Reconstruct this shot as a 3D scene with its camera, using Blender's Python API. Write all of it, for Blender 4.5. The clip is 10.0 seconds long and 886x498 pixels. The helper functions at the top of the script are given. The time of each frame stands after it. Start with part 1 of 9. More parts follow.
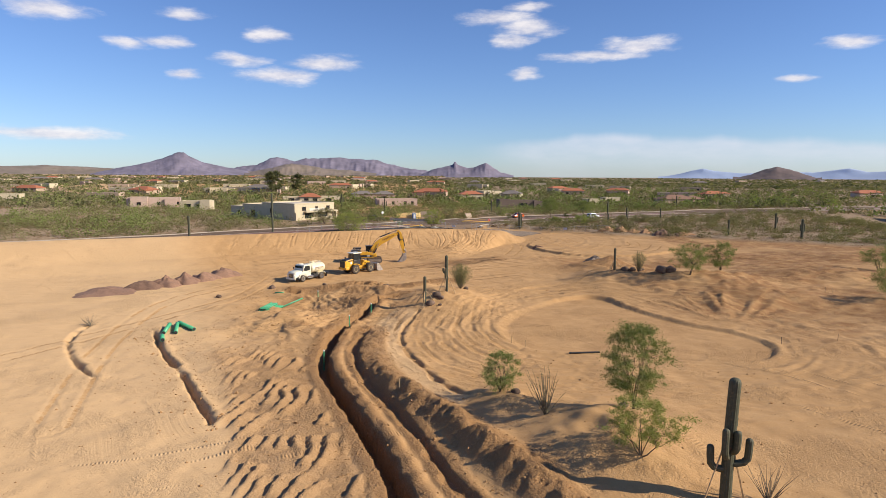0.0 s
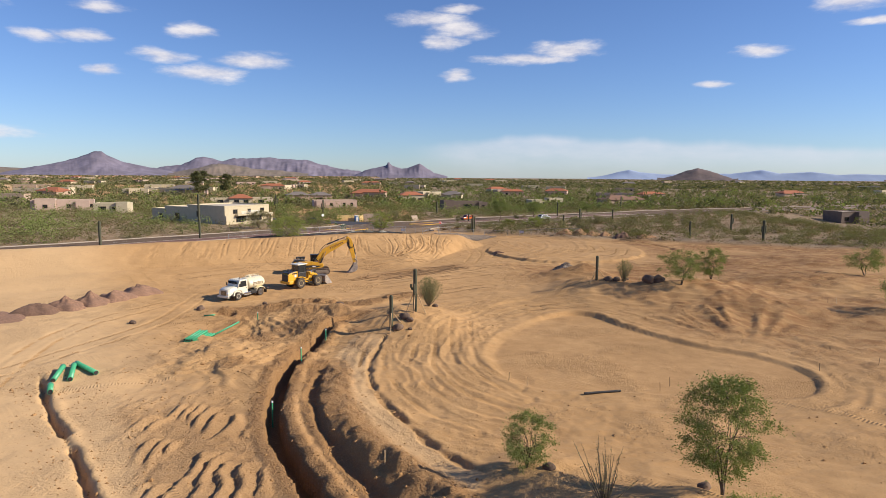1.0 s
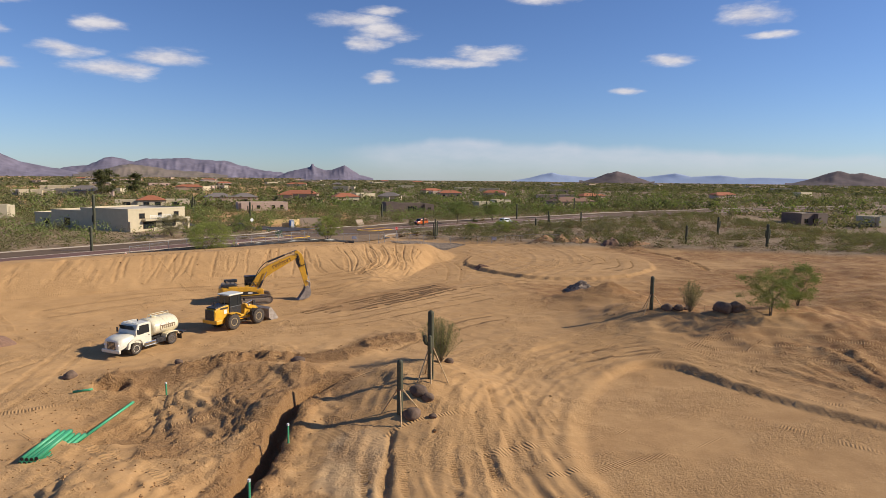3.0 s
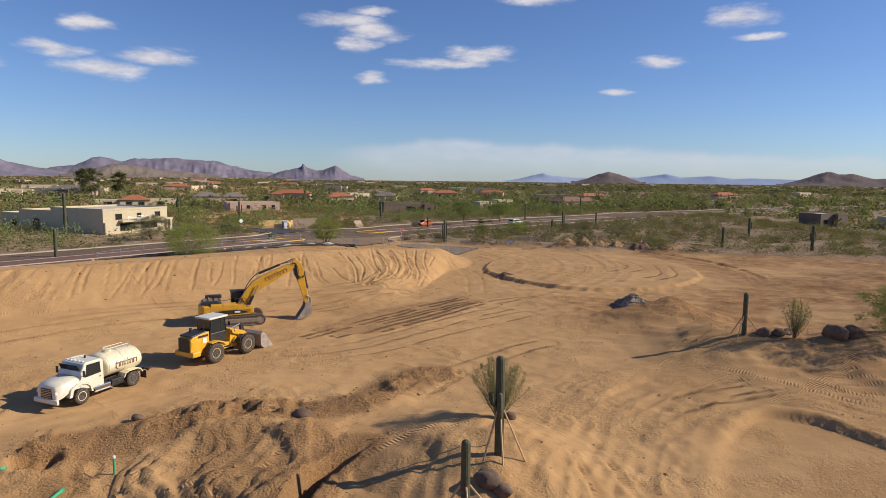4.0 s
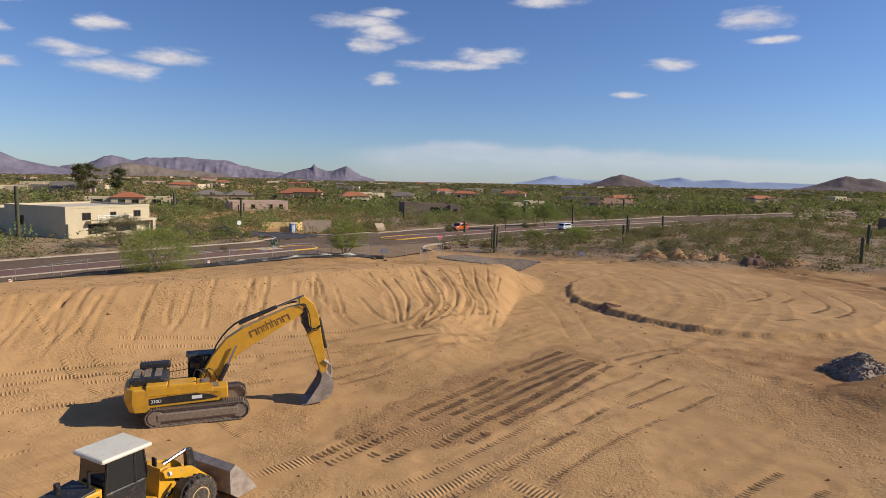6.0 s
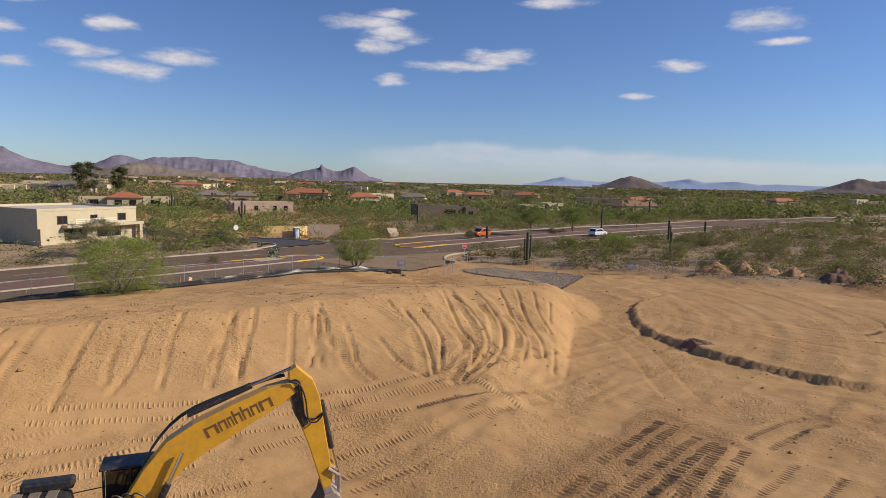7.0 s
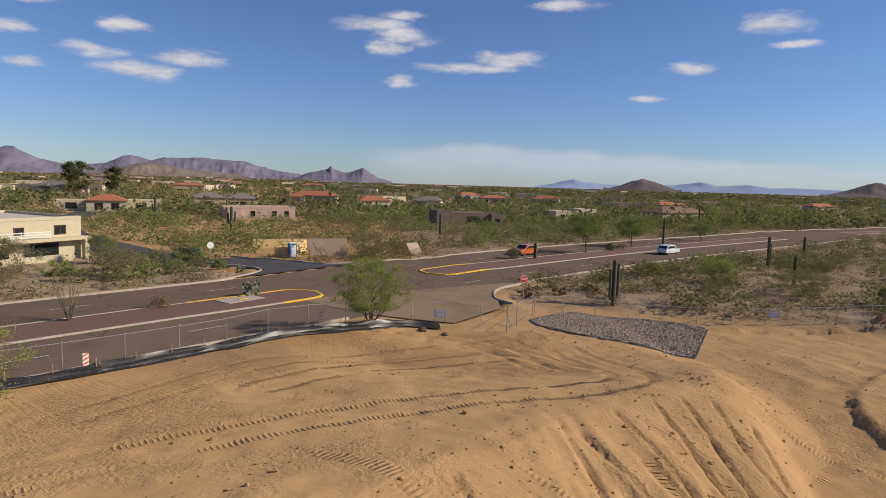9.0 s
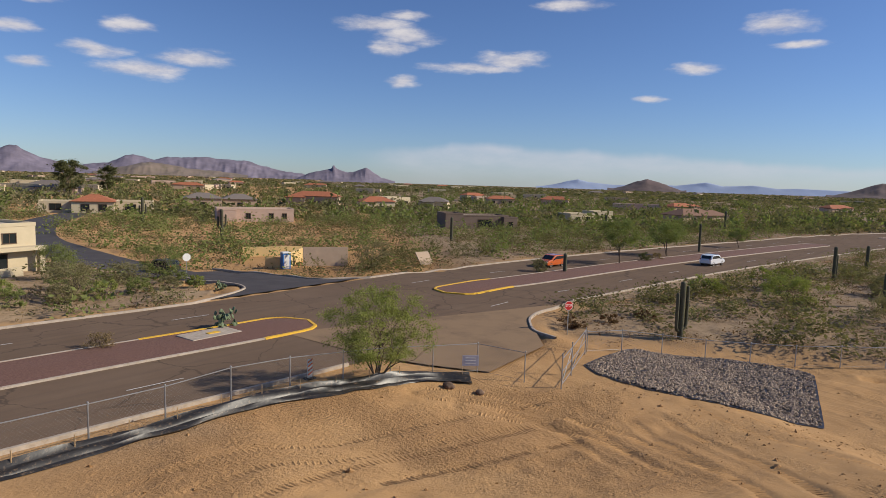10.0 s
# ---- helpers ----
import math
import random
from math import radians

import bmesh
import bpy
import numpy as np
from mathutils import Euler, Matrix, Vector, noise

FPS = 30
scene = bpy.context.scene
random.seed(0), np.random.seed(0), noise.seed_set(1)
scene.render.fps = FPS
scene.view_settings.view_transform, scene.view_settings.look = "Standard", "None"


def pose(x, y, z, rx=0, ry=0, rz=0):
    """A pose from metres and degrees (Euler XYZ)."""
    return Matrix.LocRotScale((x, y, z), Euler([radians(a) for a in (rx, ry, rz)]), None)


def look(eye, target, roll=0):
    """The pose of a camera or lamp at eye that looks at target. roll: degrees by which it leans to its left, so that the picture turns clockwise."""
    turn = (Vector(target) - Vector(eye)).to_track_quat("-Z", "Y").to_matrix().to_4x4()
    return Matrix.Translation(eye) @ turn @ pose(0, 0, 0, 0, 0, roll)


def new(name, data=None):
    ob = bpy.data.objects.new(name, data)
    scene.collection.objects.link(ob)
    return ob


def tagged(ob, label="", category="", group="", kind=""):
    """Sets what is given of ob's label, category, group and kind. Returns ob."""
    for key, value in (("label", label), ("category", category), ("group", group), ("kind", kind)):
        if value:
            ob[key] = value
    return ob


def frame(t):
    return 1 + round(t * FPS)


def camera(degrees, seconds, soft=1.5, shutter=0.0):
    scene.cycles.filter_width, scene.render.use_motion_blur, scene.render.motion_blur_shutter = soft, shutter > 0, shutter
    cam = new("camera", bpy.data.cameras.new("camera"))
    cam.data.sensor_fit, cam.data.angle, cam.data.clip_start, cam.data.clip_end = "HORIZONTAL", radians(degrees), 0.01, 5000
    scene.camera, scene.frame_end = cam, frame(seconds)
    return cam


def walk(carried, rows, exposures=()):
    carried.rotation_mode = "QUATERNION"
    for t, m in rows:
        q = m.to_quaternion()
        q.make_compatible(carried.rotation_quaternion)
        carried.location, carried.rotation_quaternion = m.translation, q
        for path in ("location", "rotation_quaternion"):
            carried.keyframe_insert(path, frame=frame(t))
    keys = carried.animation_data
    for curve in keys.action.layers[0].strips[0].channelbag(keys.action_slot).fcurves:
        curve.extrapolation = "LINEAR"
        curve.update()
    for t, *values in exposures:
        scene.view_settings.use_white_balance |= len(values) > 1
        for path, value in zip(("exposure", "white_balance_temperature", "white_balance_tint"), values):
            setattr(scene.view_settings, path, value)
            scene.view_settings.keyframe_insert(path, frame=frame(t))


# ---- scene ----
cam = camera(70.5, 10.0, soft=0.85)
METRES, EYE, TILT, LEAN, TURN = 136.0, 16.6, 1.0, -0.8, 0.0
ROWS = [
    (0.0, 0.0, 0.0, 0.0, -0.07, -7.87, 0.51),
    (0.5, -0.0139, 0.0477, -0.0012, -2.19, -7.89, 0.4),
    (1.0, -0.0268, 0.0962, -0.0038, -6.12, -7.85, 0.3),
    (1.5, -0.0378, 0.1449, -0.0061, -9.32, -7.81, 0.22),
    (2.0, -0.0463, 0.1937, -0.0086, -10.59, -7.77, 0.14),
    (2.5, -0.0533, 0.2433, -0.0122, -11.88, -7.71, 0.04),
    (4.0, -0.0643, 0.3959, -0.024, -13.75, -7.61, -0.11),
    (4.5, -0.0648, 0.4479, -0.0272, -13.54, -7.58, -0.22),
    (5.0, -0.0645, 0.4996, -0.0312, -13.34, -7.55, -0.35),
    (6.5, -0.0607, 0.6542, -0.0408, -12.5, -7.43, -0.65),
    (7.0, -0.0583, 0.7043, -0.0417, -12.15, -7.4, -0.76),
    (7.5, -0.0557, 0.7541, -0.0426, -11.84, -7.33, -0.86),
    (8.0, -0.053, 0.8033, -0.0432, -11.62, -7.29, -0.94),
    (8.5, -0.0502, 0.8517, -0.0436, -11.45, -7.26, -1.02),
    (9.0, -0.0474, 0.8991, -0.0441, -11.35, -7.25, -1.05),
    (9.5, -0.0446, 0.9453, -0.0448, -11.23, -7.27, -1.11),
    (10.0, -0.0414, 0.9914, -0.0452, -11.08, -7.26, -1.15),
]
walk(cam, [(t, pose(0, 0, EYE, TILT, LEAN, TURN) @ pose(METRES * x, METRES * y, METRES * z, 90 + pitch, roll, yaw)) for t, x, y, z, yaw, pitch, roll in ROWS],
     exposures=[(0.0, 0.28), (1.2, 0.2), (2.5, 0.02), (4.5, 0.0), (6.5, -0.06), (8.0, -0.1), (10.0, -0.12)])

# ---- daylight ----
SUN_TURN, SUN_HEIGHT = 103.0, 31.0
world = bpy.data.worlds.new("sky")
scene.world = world
world.use_nodes = True


class Nodes:
    """Short calls for building a node tree."""

    def __init__(self, tree):
        self.tree = tree
        tree.nodes.clear()

    def add(self, kind, inputs=(), out=0, **settings):
        n = self.tree.nodes.new(kind)
        for key, value in settings.items():
            setattr(n, key, value)
        for key, value in (inputs.items() if isinstance(inputs, dict) else enumerate(inputs)):
            if value is None:
                continue
            if isinstance(value, bpy.types.NodeSocket):
                self.tree.links.new(value, n.inputs[key])
            else:
                n.inputs[key].default_value = value
        return n.outputs[out] if out is not None else n

    def math(self, op, a, b=None, c=None, clamp=False):
        return self.add("ShaderNodeMath", (a, b, c), operation=op, use_clamp=clamp)

    def vmath(self, op, a, b=None, out=0):
        return self.add("ShaderNodeVectorMath", (a, b), out, operation=op)

    def mix(self, f, a, b, blend="MIX"):
        n = self.add("ShaderNodeMix", {0: f}, None, data_type="RGBA", blend_type=blend, clamp_factor=True)
        for socket, value in ((n.inputs[6], a), (n.inputs[7], b)):
            if isinstance(value, bpy.types.NodeSocket):
                self.tree.links.new(value, socket)
            else:
                socket.default_value = (*value[:3], 1)
        return n.outputs[2]

    def ramp(self, f, a, b, lo=0.0, hi=1.0, smooth=False):
        return self.add("ShaderNodeMapRange", {0: f, 1: a, 2: b, 3: lo, 4: hi}, interpolation_type="SMOOTHSTEP" if smooth else "LINEAR")

    def noise(self, vector, scale, detail=4.0, rough=0.55, out=0, distort=0.0):
        return self.add("ShaderNodeTexNoise", {"Vector": vector, "Scale": scale, "Detail": detail, "Roughness": rough, "Distortion": distort}, out)


# clouds: turn from north and height in degrees, half width, half height
CLOUDS = [(-31.6, 12.0, 3.1, 0.8), (-21.7, 12.7, 2.2, 0.5), (-25.8, 10.1, 2.1, 0.45), (-23.3, 10.4, 2.1, 0.5), (-15.3, 11.5, 2.0, 0.55), (-21.5, 8.0, 1.4, 0.5),
          (-17.7, 9.4, 2.2, 0.55), (-14.0, 8.2, 3.6, 0.75), (-10.5, 9.4, 3.2, 0.75), (4.8, 13.3, 3.4, 0.75), (7.5, 12.5, 2.9, 0.9), (6.0, 11.5, 2.1, 0.7),
          (7.5, 14.1, 2.1, 0.4), (13.6, 10.1, 5.0, 0.5), (16.6, 10.7, 3.4, 0.75), (7.1, 8.7, 1.6, 0.6), (32.3, 9.9, 2.1, 0.5), (28.9, 7.4, 1.5, 0.3),
          (38.1, 13.0, 2.7, 0.85), (39.8, 11.4, 2.2, 0.32), (21.8, 15.2, 3.6, 0.5), (-31.5, 2.9, 5.0, 0.6)]
w = Nodes(world.node_tree)
turned = w.add("ShaderNodeTexCoord", out="Generated")
level = w.vmath("NORMALIZE", turned)
part_of = w.add("ShaderNodeSeparateXYZ", (level,), None)
turn_deg = w.math("MULTIPLY", w.math("ARCTAN2", part_of.outputs[0], part_of.outputs[1]), 57.2958)
rise_deg = w.math("MULTIPLY", w.math("ARCSINE", part_of.outputs[2]), 57.2958)
spot = w.add("ShaderNodeCombineXYZ", (turn_deg, rise_deg, 0.0))
stretched = w.vmath("MULTIPLY", spot, (0.32, 1.0, 1.0))
wisps = w.noise(stretched, 1.1, 6.0, 0.62)
warp = w.vmath("MULTIPLY", w.vmath("SUBTRACT", w.noise(stretched, 0.8, 3.0, 0.5, 1), (0.5, 0.5, 0.5)), (3.2, 0.7, 0.0))
bent = w.vmath("ADD", spot, warp)
cover = None
for a, e, sx, sy in CLOUDS:
    r = w.vmath("LENGTH", w.vmath("MULTIPLY", w.vmath("SUBTRACT", bent, (a, e, 0)), (1 / sx, 1 / sy, 0)), out=1)
    m = w.ramp(r, 1.5, 0.2)
    cover = m if cover is None else w.math("MAXIMUM", cover, m)
puff = w.ramp(w.math("ADD", cover, w.math("MULTIPLY", w.math("SUBTRACT", wisps, 0.5), 1.1)), 0.22, 1.05, 0.0, 0.86, True)
puff = w.math("MULTIPLY", puff, w.ramp(cover, 0.02, 0.22))
# a long pale bank low over the east
bank_top = w.math("ADD", 3.6, w.math("MULTIPLY", w.math("SUBTRACT", w.noise(w.vmath("MULTIPLY", spot, (0.12, 0.0, 0.0)), 1.0), 0.5), 2.2))
bank_top = w.math("SUBTRACT", bank_top, w.math("MULTIPLY", w.math("ABSOLUTE", w.math("SUBTRACT", turn_deg, 17.0)), 0.055))
low = w.ramp(w.math("SUBTRACT", bank_top, rise_deg), -0.15, 0.7, 0.0, 1.0, True)
low = w.math("MULTIPLY", low, w.math("MULTIPLY", w.ramp(turn_deg, 2.0, 10.0, 0.0, 1.0, True), w.ramp(turn_deg, 60.0, 40.0, 0.0, 1.0, True)))
low = w.math("MULTIPLY", low, w.ramp(w.noise(stretched, 0.45, 5.0, 0.6), 0.3, 0.75, 0.30, 0.75))
low = w.math("MULTIPLY", low, w.ramp(rise_deg, 0.1, 2.2, 0.35, 1.0, True))
sky = w.add("ShaderNodeTexSky", sky_type="NISHITA", sun_disc=False, sun_elevation=radians(SUN_HEIGHT), sun_rotation=radians(SUN_TURN),
            altitude=700, air_density=1.0, dust_density=0.3, ozone_density=1.0)
sky = w.mix(1.0, sky, (0.74, 0.94, 1.38), "MULTIPLY")
sky = w.mix(low, sky, (8.0, 8.2, 9.1))
sky = w.mix(puff, sky, w.mix(w.ramp(wisps, 0.35, 0.65), (7.2, 7.1, 8.0), (10.4, 9.8, 9.7)))
back = w.add("ShaderNodeBackground", (sky, 0.080))
w.add("ShaderNodeOutputWorld", (back,), None)

sun = new("sun", bpy.data.lights.new("sun", "SUN"))
sun.data.energy, sun.data.angle, sun.data.color = 5.3, radians(0.53), (1.0, 0.90, 0.74)
away = Vector((math.sin(radians(SUN_TURN)) * math.cos(radians(SUN_HEIGHT)), math.cos(radians(SUN_TURN)) * math.cos(radians(SUN_HEIGHT)), math.sin(radians(SUN_HEIGHT))))
sun.matrix_world = look(tuple(away * 300), (0, 0, 0))

# ---- materials ----
def material(name):
    m = bpy.data.materials.new(name)
    m.use_nodes = True
    n = Nodes(m.node_tree)
    shader = n.add("ShaderNodeBsdfPrincipled", out=None)
    n.add("ShaderNodeOutputMaterial", (shader.outputs[0],), None)
    where = n.add("ShaderNodeTexCoord", out="Object")
    return m, n, shader, where


def plain(name, colour, rough=0.6, metal=0.0, vary=0.12, scale=3.0, bump=0.0, bump_scale=40.0, dirt=None, dirt_amount=0.0, coat=0.0, each=0.0):
    """A surface of one colour with patches, grain, dust and a fine relief. each: how much single pieces differ."""
    m, n, s, where = material(name)
    c = tuple(colour)
    dark, light = tuple(v * (1 - vary) for v in c), tuple(min(1, v * (1 + vary)) for v in c)
    f = n.noise(where, scale, 5.0, 0.6)
    col = n.mix(n.ramp(f, 0.3, 0.7), dark, light)
    if each:
        info = n.add("ShaderNodeObjectInfo", out="Random")
        isle = n.add("ShaderNodeNewGeometry", out="Random Per Island")
        k = n.math("FRACT", n.math("ADD", info, isle))
        col = n.mix(n.ramp(k, 0.0, 1.0, 0.0, 1.0), n.mix(1.0, col, (1 - each,) * 3, "MULTIPLY"), n.mix(1.0, col, (1 + each,) * 3, "MULTIPLY"))
    if dirt:
        g = n.noise(where, scale * 2.7, 6.0, 0.7)
        col = n.mix(n.ramp(g, 0.62 - 0.35 * dirt_amount, 0.85 - 0.2 * dirt_amount, 0.0, 0.85), col, dirt)
    n.tree.links.new(col, s.inputs["Base Color"])
    s.inputs["Roughness"].default_value = rough
    s.inputs["Metallic"].default_value = metal
    s.inputs["Coat Weight"].default_value = coat
    if bump:
        b = n.add("ShaderNodeBump", {"Strength": 0.6, "Distance": bump, "Height": n.noise(where, bump_scale, 4.0, 0.6)})
        n.tree.links.new(b, s.inputs["Normal"])
    return m


def soil():
    """Bare desert earth: zones come from the ground's own attributes (worked, loose, red, scrub)."""
    m, n, s, where = material("earth")
    zone = lambda k: n.add("ShaderNodeAttribute", out="Fac", attribute_name=k)
    worked, loose, red, pale = zone("worked"), zone("loose"), zone("red"), zone("pale")
    big = n.noise(where, 0.07, 4.0, 0.6)
    mid = n.noise(where, 0.55, 5.0, 0.62)
    fine = n.noise(where, 7.0, 5.0, 0.65)
    grit = n.noise(where, 42.0, 3.0, 0.6)
    sand = n.mix(n.ramp(big, 0.3, 0.7), (0.462, 0.272, 0.120), (0.560, 0.338, 0.155))
    sand = n.mix(n.ramp(mid, 0.35, 0.75, 0, 0.55), sand, (0.345, 0.194, 0.083))
    sand = n.mix(pale, sand, (0.60, 0.405, 0.220))
    sand = n.mix(n.math("MULTIPLY", loose, n.ramp(fine, 0.3, 0.6, 0.45, 1.0)), sand, (0.325, 0.178, 0.079))
    sand = n.mix(n.math("MULTIPLY", red, n.ramp(mid, 0.25, 0.65)), sand, (0.275, 0.137, 0.058))
    desert = n.mix(n.ramp(mid, 0.3, 0.7), (0.232, 0.156, 0.092), (0.395, 0.288, 0.183))
    desert = n.mix(n.ramp(n.noise(where, 1.9, 5.0, 0.7), 0.52, 0.68, 0, 0.7), desert, (0.13, 0.098, 0.05))
    pits = n.noise(where, 2.9, 5.0, 0.68)
    sand = n.mix(n.math("MULTIPLY", n.ramp(pits, 0.57, 0.72, 0, 0.42), n.ramp(big, 0.35, 0.6, 0.35, 1.0)), sand, (0.27, 0.150, 0.068))
    sand = n.mix(n.ramp(n.noise(where, 4.3, 4.0, 0.65), 0.60, 0.74, 0, 0.45), sand, (0.60, 0.405, 0.225))
    col = n.mix(worked, desert, sand)
    col = n.mix(n.ramp(grit, 0.55, 0.8, 0, 0.35), col, (0.24, 0.15, 0.085))
    col = n.mix(n.ramp(fine, 0.58, 0.8, 0, 0.30), col, (0.60, 0.44, 0.27))
    n.tree.links.new(col, s.inputs["Base Color"])
    s.inputs["Roughness"].default_value = 0.95
    s.inputs["Diffuse Roughness"].default_value = 0.2
    s.inputs["Specular IOR Level"].default_value = 0.12
    # clods and grit: trampled patches are rough, driven lanes smooth
    tramp = n.ramp(n.noise(where, 0.13, 3.0, 0.6), 0.42, 0.60, 0.15, 1.0, True)
    tramp = n.math("MAXIMUM", tramp, loose)
    lumps = n.math("SUBTRACT", 1.0, n.math("MULTIPLY", n.math("ABSOLUTE", n.math("SUBTRACT", n.noise(where, 2.3, 5.0, 0.62), 0.5)), 3.2))
    hgt = n.math("MULTIPLY", tramp, n.math("ADD", n.math("MULTIPLY", fine, n.math("ADD", 0.05, n.math("MULTIPLY", loose, 0.22))), n.math("MULTIPLY", grit, 0.018)))
    hgt = n.math("ADD", hgt, n.math("MULTIPLY", n.math("MULTIPLY", lumps, tramp), n.math("ADD", 0.085, n.math("MULTIPLY", n.math("ADD", loose, red), 0.08))))
    # scraped streaks and cleat marks along the ways the machines went
    for turn, seed in ((52, 3.0), (-20, 11.0)):
        laid = n.add("ShaderNodeMapping", {"Vector": where, "Location": (seed, seed * 1.7, 0.0), "Rotation": (0.0, 0.0, radians(turn))})
        bent = n.vmath("ADD", laid, n.vmath("MULTIPLY", n.noise(where, 0.06, 2.0, 0.5, 1), (5.0, 5.0, 0.0)))
        strip = n.ramp(n.noise(n.vmath("MULTIPLY", bent, (0.035, 0.75, 0.0)), 1.0, 1.0, 0.4), 0.67, 0.74, 0.0, 1.0, True)
        strip = n.math("MULTIPLY", strip, n.ramp(n.noise(where, 0.5, 2.0, 0.5), 0.40, 0.55))
        cleat = n.add("ShaderNodeTexWave", {"Vector": bent, "Scale": 1.45, "Distortion": 0.8, "Detail": 1.0}, out=1, wave_type="BANDS", bands_direction="X")
        hgt = n.math("ADD", hgt, n.math("MULTIPLY", n.math("MULTIPLY", strip, worked), n.math("MULTIPLY", cleat, 0.07)))
        scrape = n.noise(n.vmath("MULTIPLY", bent, (0.08, 3.6, 0.0)), 1.0, 3.0, 0.6)
        hgt = n.math("ADD", hgt, n.math("MULTIPLY", n.math("MULTIPLY", scrape, n.math("MULTIPLY", worked, n.ramp(n.noise(where, 0.09, 2.0, 0.5), 0.5, 0.65))), 0.07))
    b = n.add("ShaderNodeBump", {"Strength": 0.8, "Distance": 1.0, "Height": hgt})
    n.tree.links.new(b, s.inputs["Normal"])
    return m


def asphalt(name="asphalt", dust=0.0):
    """Worn asphalt; dust: how far sand is strewn over it."""
    m, n, s, where = material(name)
    col = n.mix(n.ramp(n.noise(where, 0.25, 5.0, 0.6), 0.3, 0.7), (0.158, 0.108, 0.074), (0.195, 0.135, 0.094))
    col = n.mix(n.ramp(n.noise(where, 60.0, 2.0), 0.4, 0.7, 0, 0.4), col, (0.125, 0.092, 0.068))
    crack = n.add("ShaderNodeTexVoronoi", {"Vector": n.vmath("ADD", where, n.vmath("MULTIPLY", n.noise(where, 0.9, 3.0, 0.5, 1), (1.6, 1.6, 0.0))), "Scale": 0.16}, out=0, feature="DISTANCE_TO_EDGE")
    col = n.mix(n.ramp(crack, 0.002, 0.012, 0.5, 0.0), col, (0.04, 0.034, 0.03))
    lanes = n.noise(n.vmath("MULTIPLY", n.add("ShaderNodeMapping", {"Vector": where, "Rotation": (0.0, 0.0, radians(-39))}), (0.02, 0.9, 0.0)), 1.0, 3.0, 0.6)
    col = n.mix(n.ramp(lanes, 0.45, 0.7, 0, 0.35), col, (0.105, 0.080, 0.062))
    if dust:
        col = n.mix(n.ramp(n.noise(where, 0.22, 5.0, 0.6), 0.62 - 0.45 * dust, 0.85 - 0.4 * dust, 0, 0.8), col, (0.30, 0.205, 0.125))
    n.tree.links.new(col, s.inputs["Base Color"])
    s.inputs["Roughness"].default_value = 0.95
    s.inputs["Specular IOR Level"].default_value = 0.05
    n.tree.links.new(n.add("ShaderNodeBump", {"Strength": 0.4, "Distance": 0.01, "Height": n.noise(where, 90.0, 2.0)}), s.inputs["Normal"])
    return m


def foliage(name, dark, light):
    """Leaves: light shines through them in part."""
    m = bpy.data.materials.new(name)
    m.use_nodes = True
    n = Nodes(m.node_tree)
    where = n.add("ShaderNodeTexCoord", out="Object")
    k = n.add("ShaderNodeNewGeometry", out="Random Per Island")
    info = n.add("ShaderNodeObjectInfo", out="Random")
    col = n.mix(k, dark, light)
    col = n.mix(n.ramp(n.noise(where, 0.25, 3.0), 0.35, 0.65, 0.0, 0.6), col, tuple(0.6 * a + 0.4 * b for a, b in zip(light, (0.22, 0.17, 0.07))))
    col = n.mix(n.ramp(n.noise(where, 2.2, 4.0, 0.7), 0.35, 0.6, 0.0, 0.35), col, tuple(v * 0.65 for v in dark))
    col = n.mix(n.math("MULTIPLY", info, 0.25), col, tuple(v * 0.7 for v in dark))
    # twigs and leaves point every way: their mean faces the sky
    facing = n.add("ShaderNodeNewGeometry", out="Normal")
    mean = n.vmath("NORMALIZE", n.vmath("ADD", n.vmath("MULTIPLY", facing, (0.7, 0.7, 0.7)), (0.0, 0.0, 0.5)))
    front = n.add("ShaderNodeBsdfDiffuse", {"Color": col, "Roughness": 0.6, "Normal": mean})
    behind = n.add("ShaderNodeBsdfTranslucent", {"Color": n.mix(1.0, col, (1.0, 1.05, 0.6), "MULTIPLY")})
    n.add("ShaderNodeOutputMaterial", (n.add("ShaderNodeMixShader", {0: 0.38, 1: front, 2: behind}),), None)
    return m


def glass(name, tint=(0.02, 0.024, 0.026)):
    m, n, s, where = material(name)
    s.inputs["Base Color"].default_value = (*tint, 1)
    s.inputs["Roughness"].default_value = 0.06
    s.inputs["Specular IOR Level"].default_value = 0.6
    return m


EARTH, ASPHALT, DUSTY_ROAD = soil(), asphalt(), asphalt("dusty_asphalt", 0.85)
CONCRETE = plain("kerb_concrete", (0.43, 0.36, 0.29), 0.85, vary=0.18, scale=1.5, bump=0.006, dirt=(0.30, 0.21, 0.13), dirt_amount=0.4)
YELLOW_LINE = plain("road_yellow", (0.72, 0.42, 0.03), 0.6, vary=0.12, scale=4, dirt=(0.3, 0.2, 0.1), dirt_amount=0.2)
WHITE_LINE = plain("road_white", (0.62, 0.58, 0.52), 0.6, vary=0.15, scale=4, dirt=(0.2, 0.15, 0.12), dirt_amount=0.3)
GRAVEL_BED = plain("median_gravel", (0.165, 0.083, 0.060), 0.95, vary=0.35, scale=9, bump=0.05, bump_scale=14)
DARK_ROAD = plain("fresh_asphalt", (0.062, 0.052, 0.050), 0.85, vary=0.2, scale=0.5, bump=0.006, bump_scale=80)
SILT_BLACK = plain("black_plastic", (0.022, 0.020, 0.019), 0.42, vary=0.3, scale=2, bump=0.012, bump_scale=5, dirt=(0.3, 0.2, 0.12), dirt_amount=0.22)
STEEL = plain("galvanised_steel", (0.42, 0.41, 0.40), 0.5, 0.8, vary=0.15, scale=5)
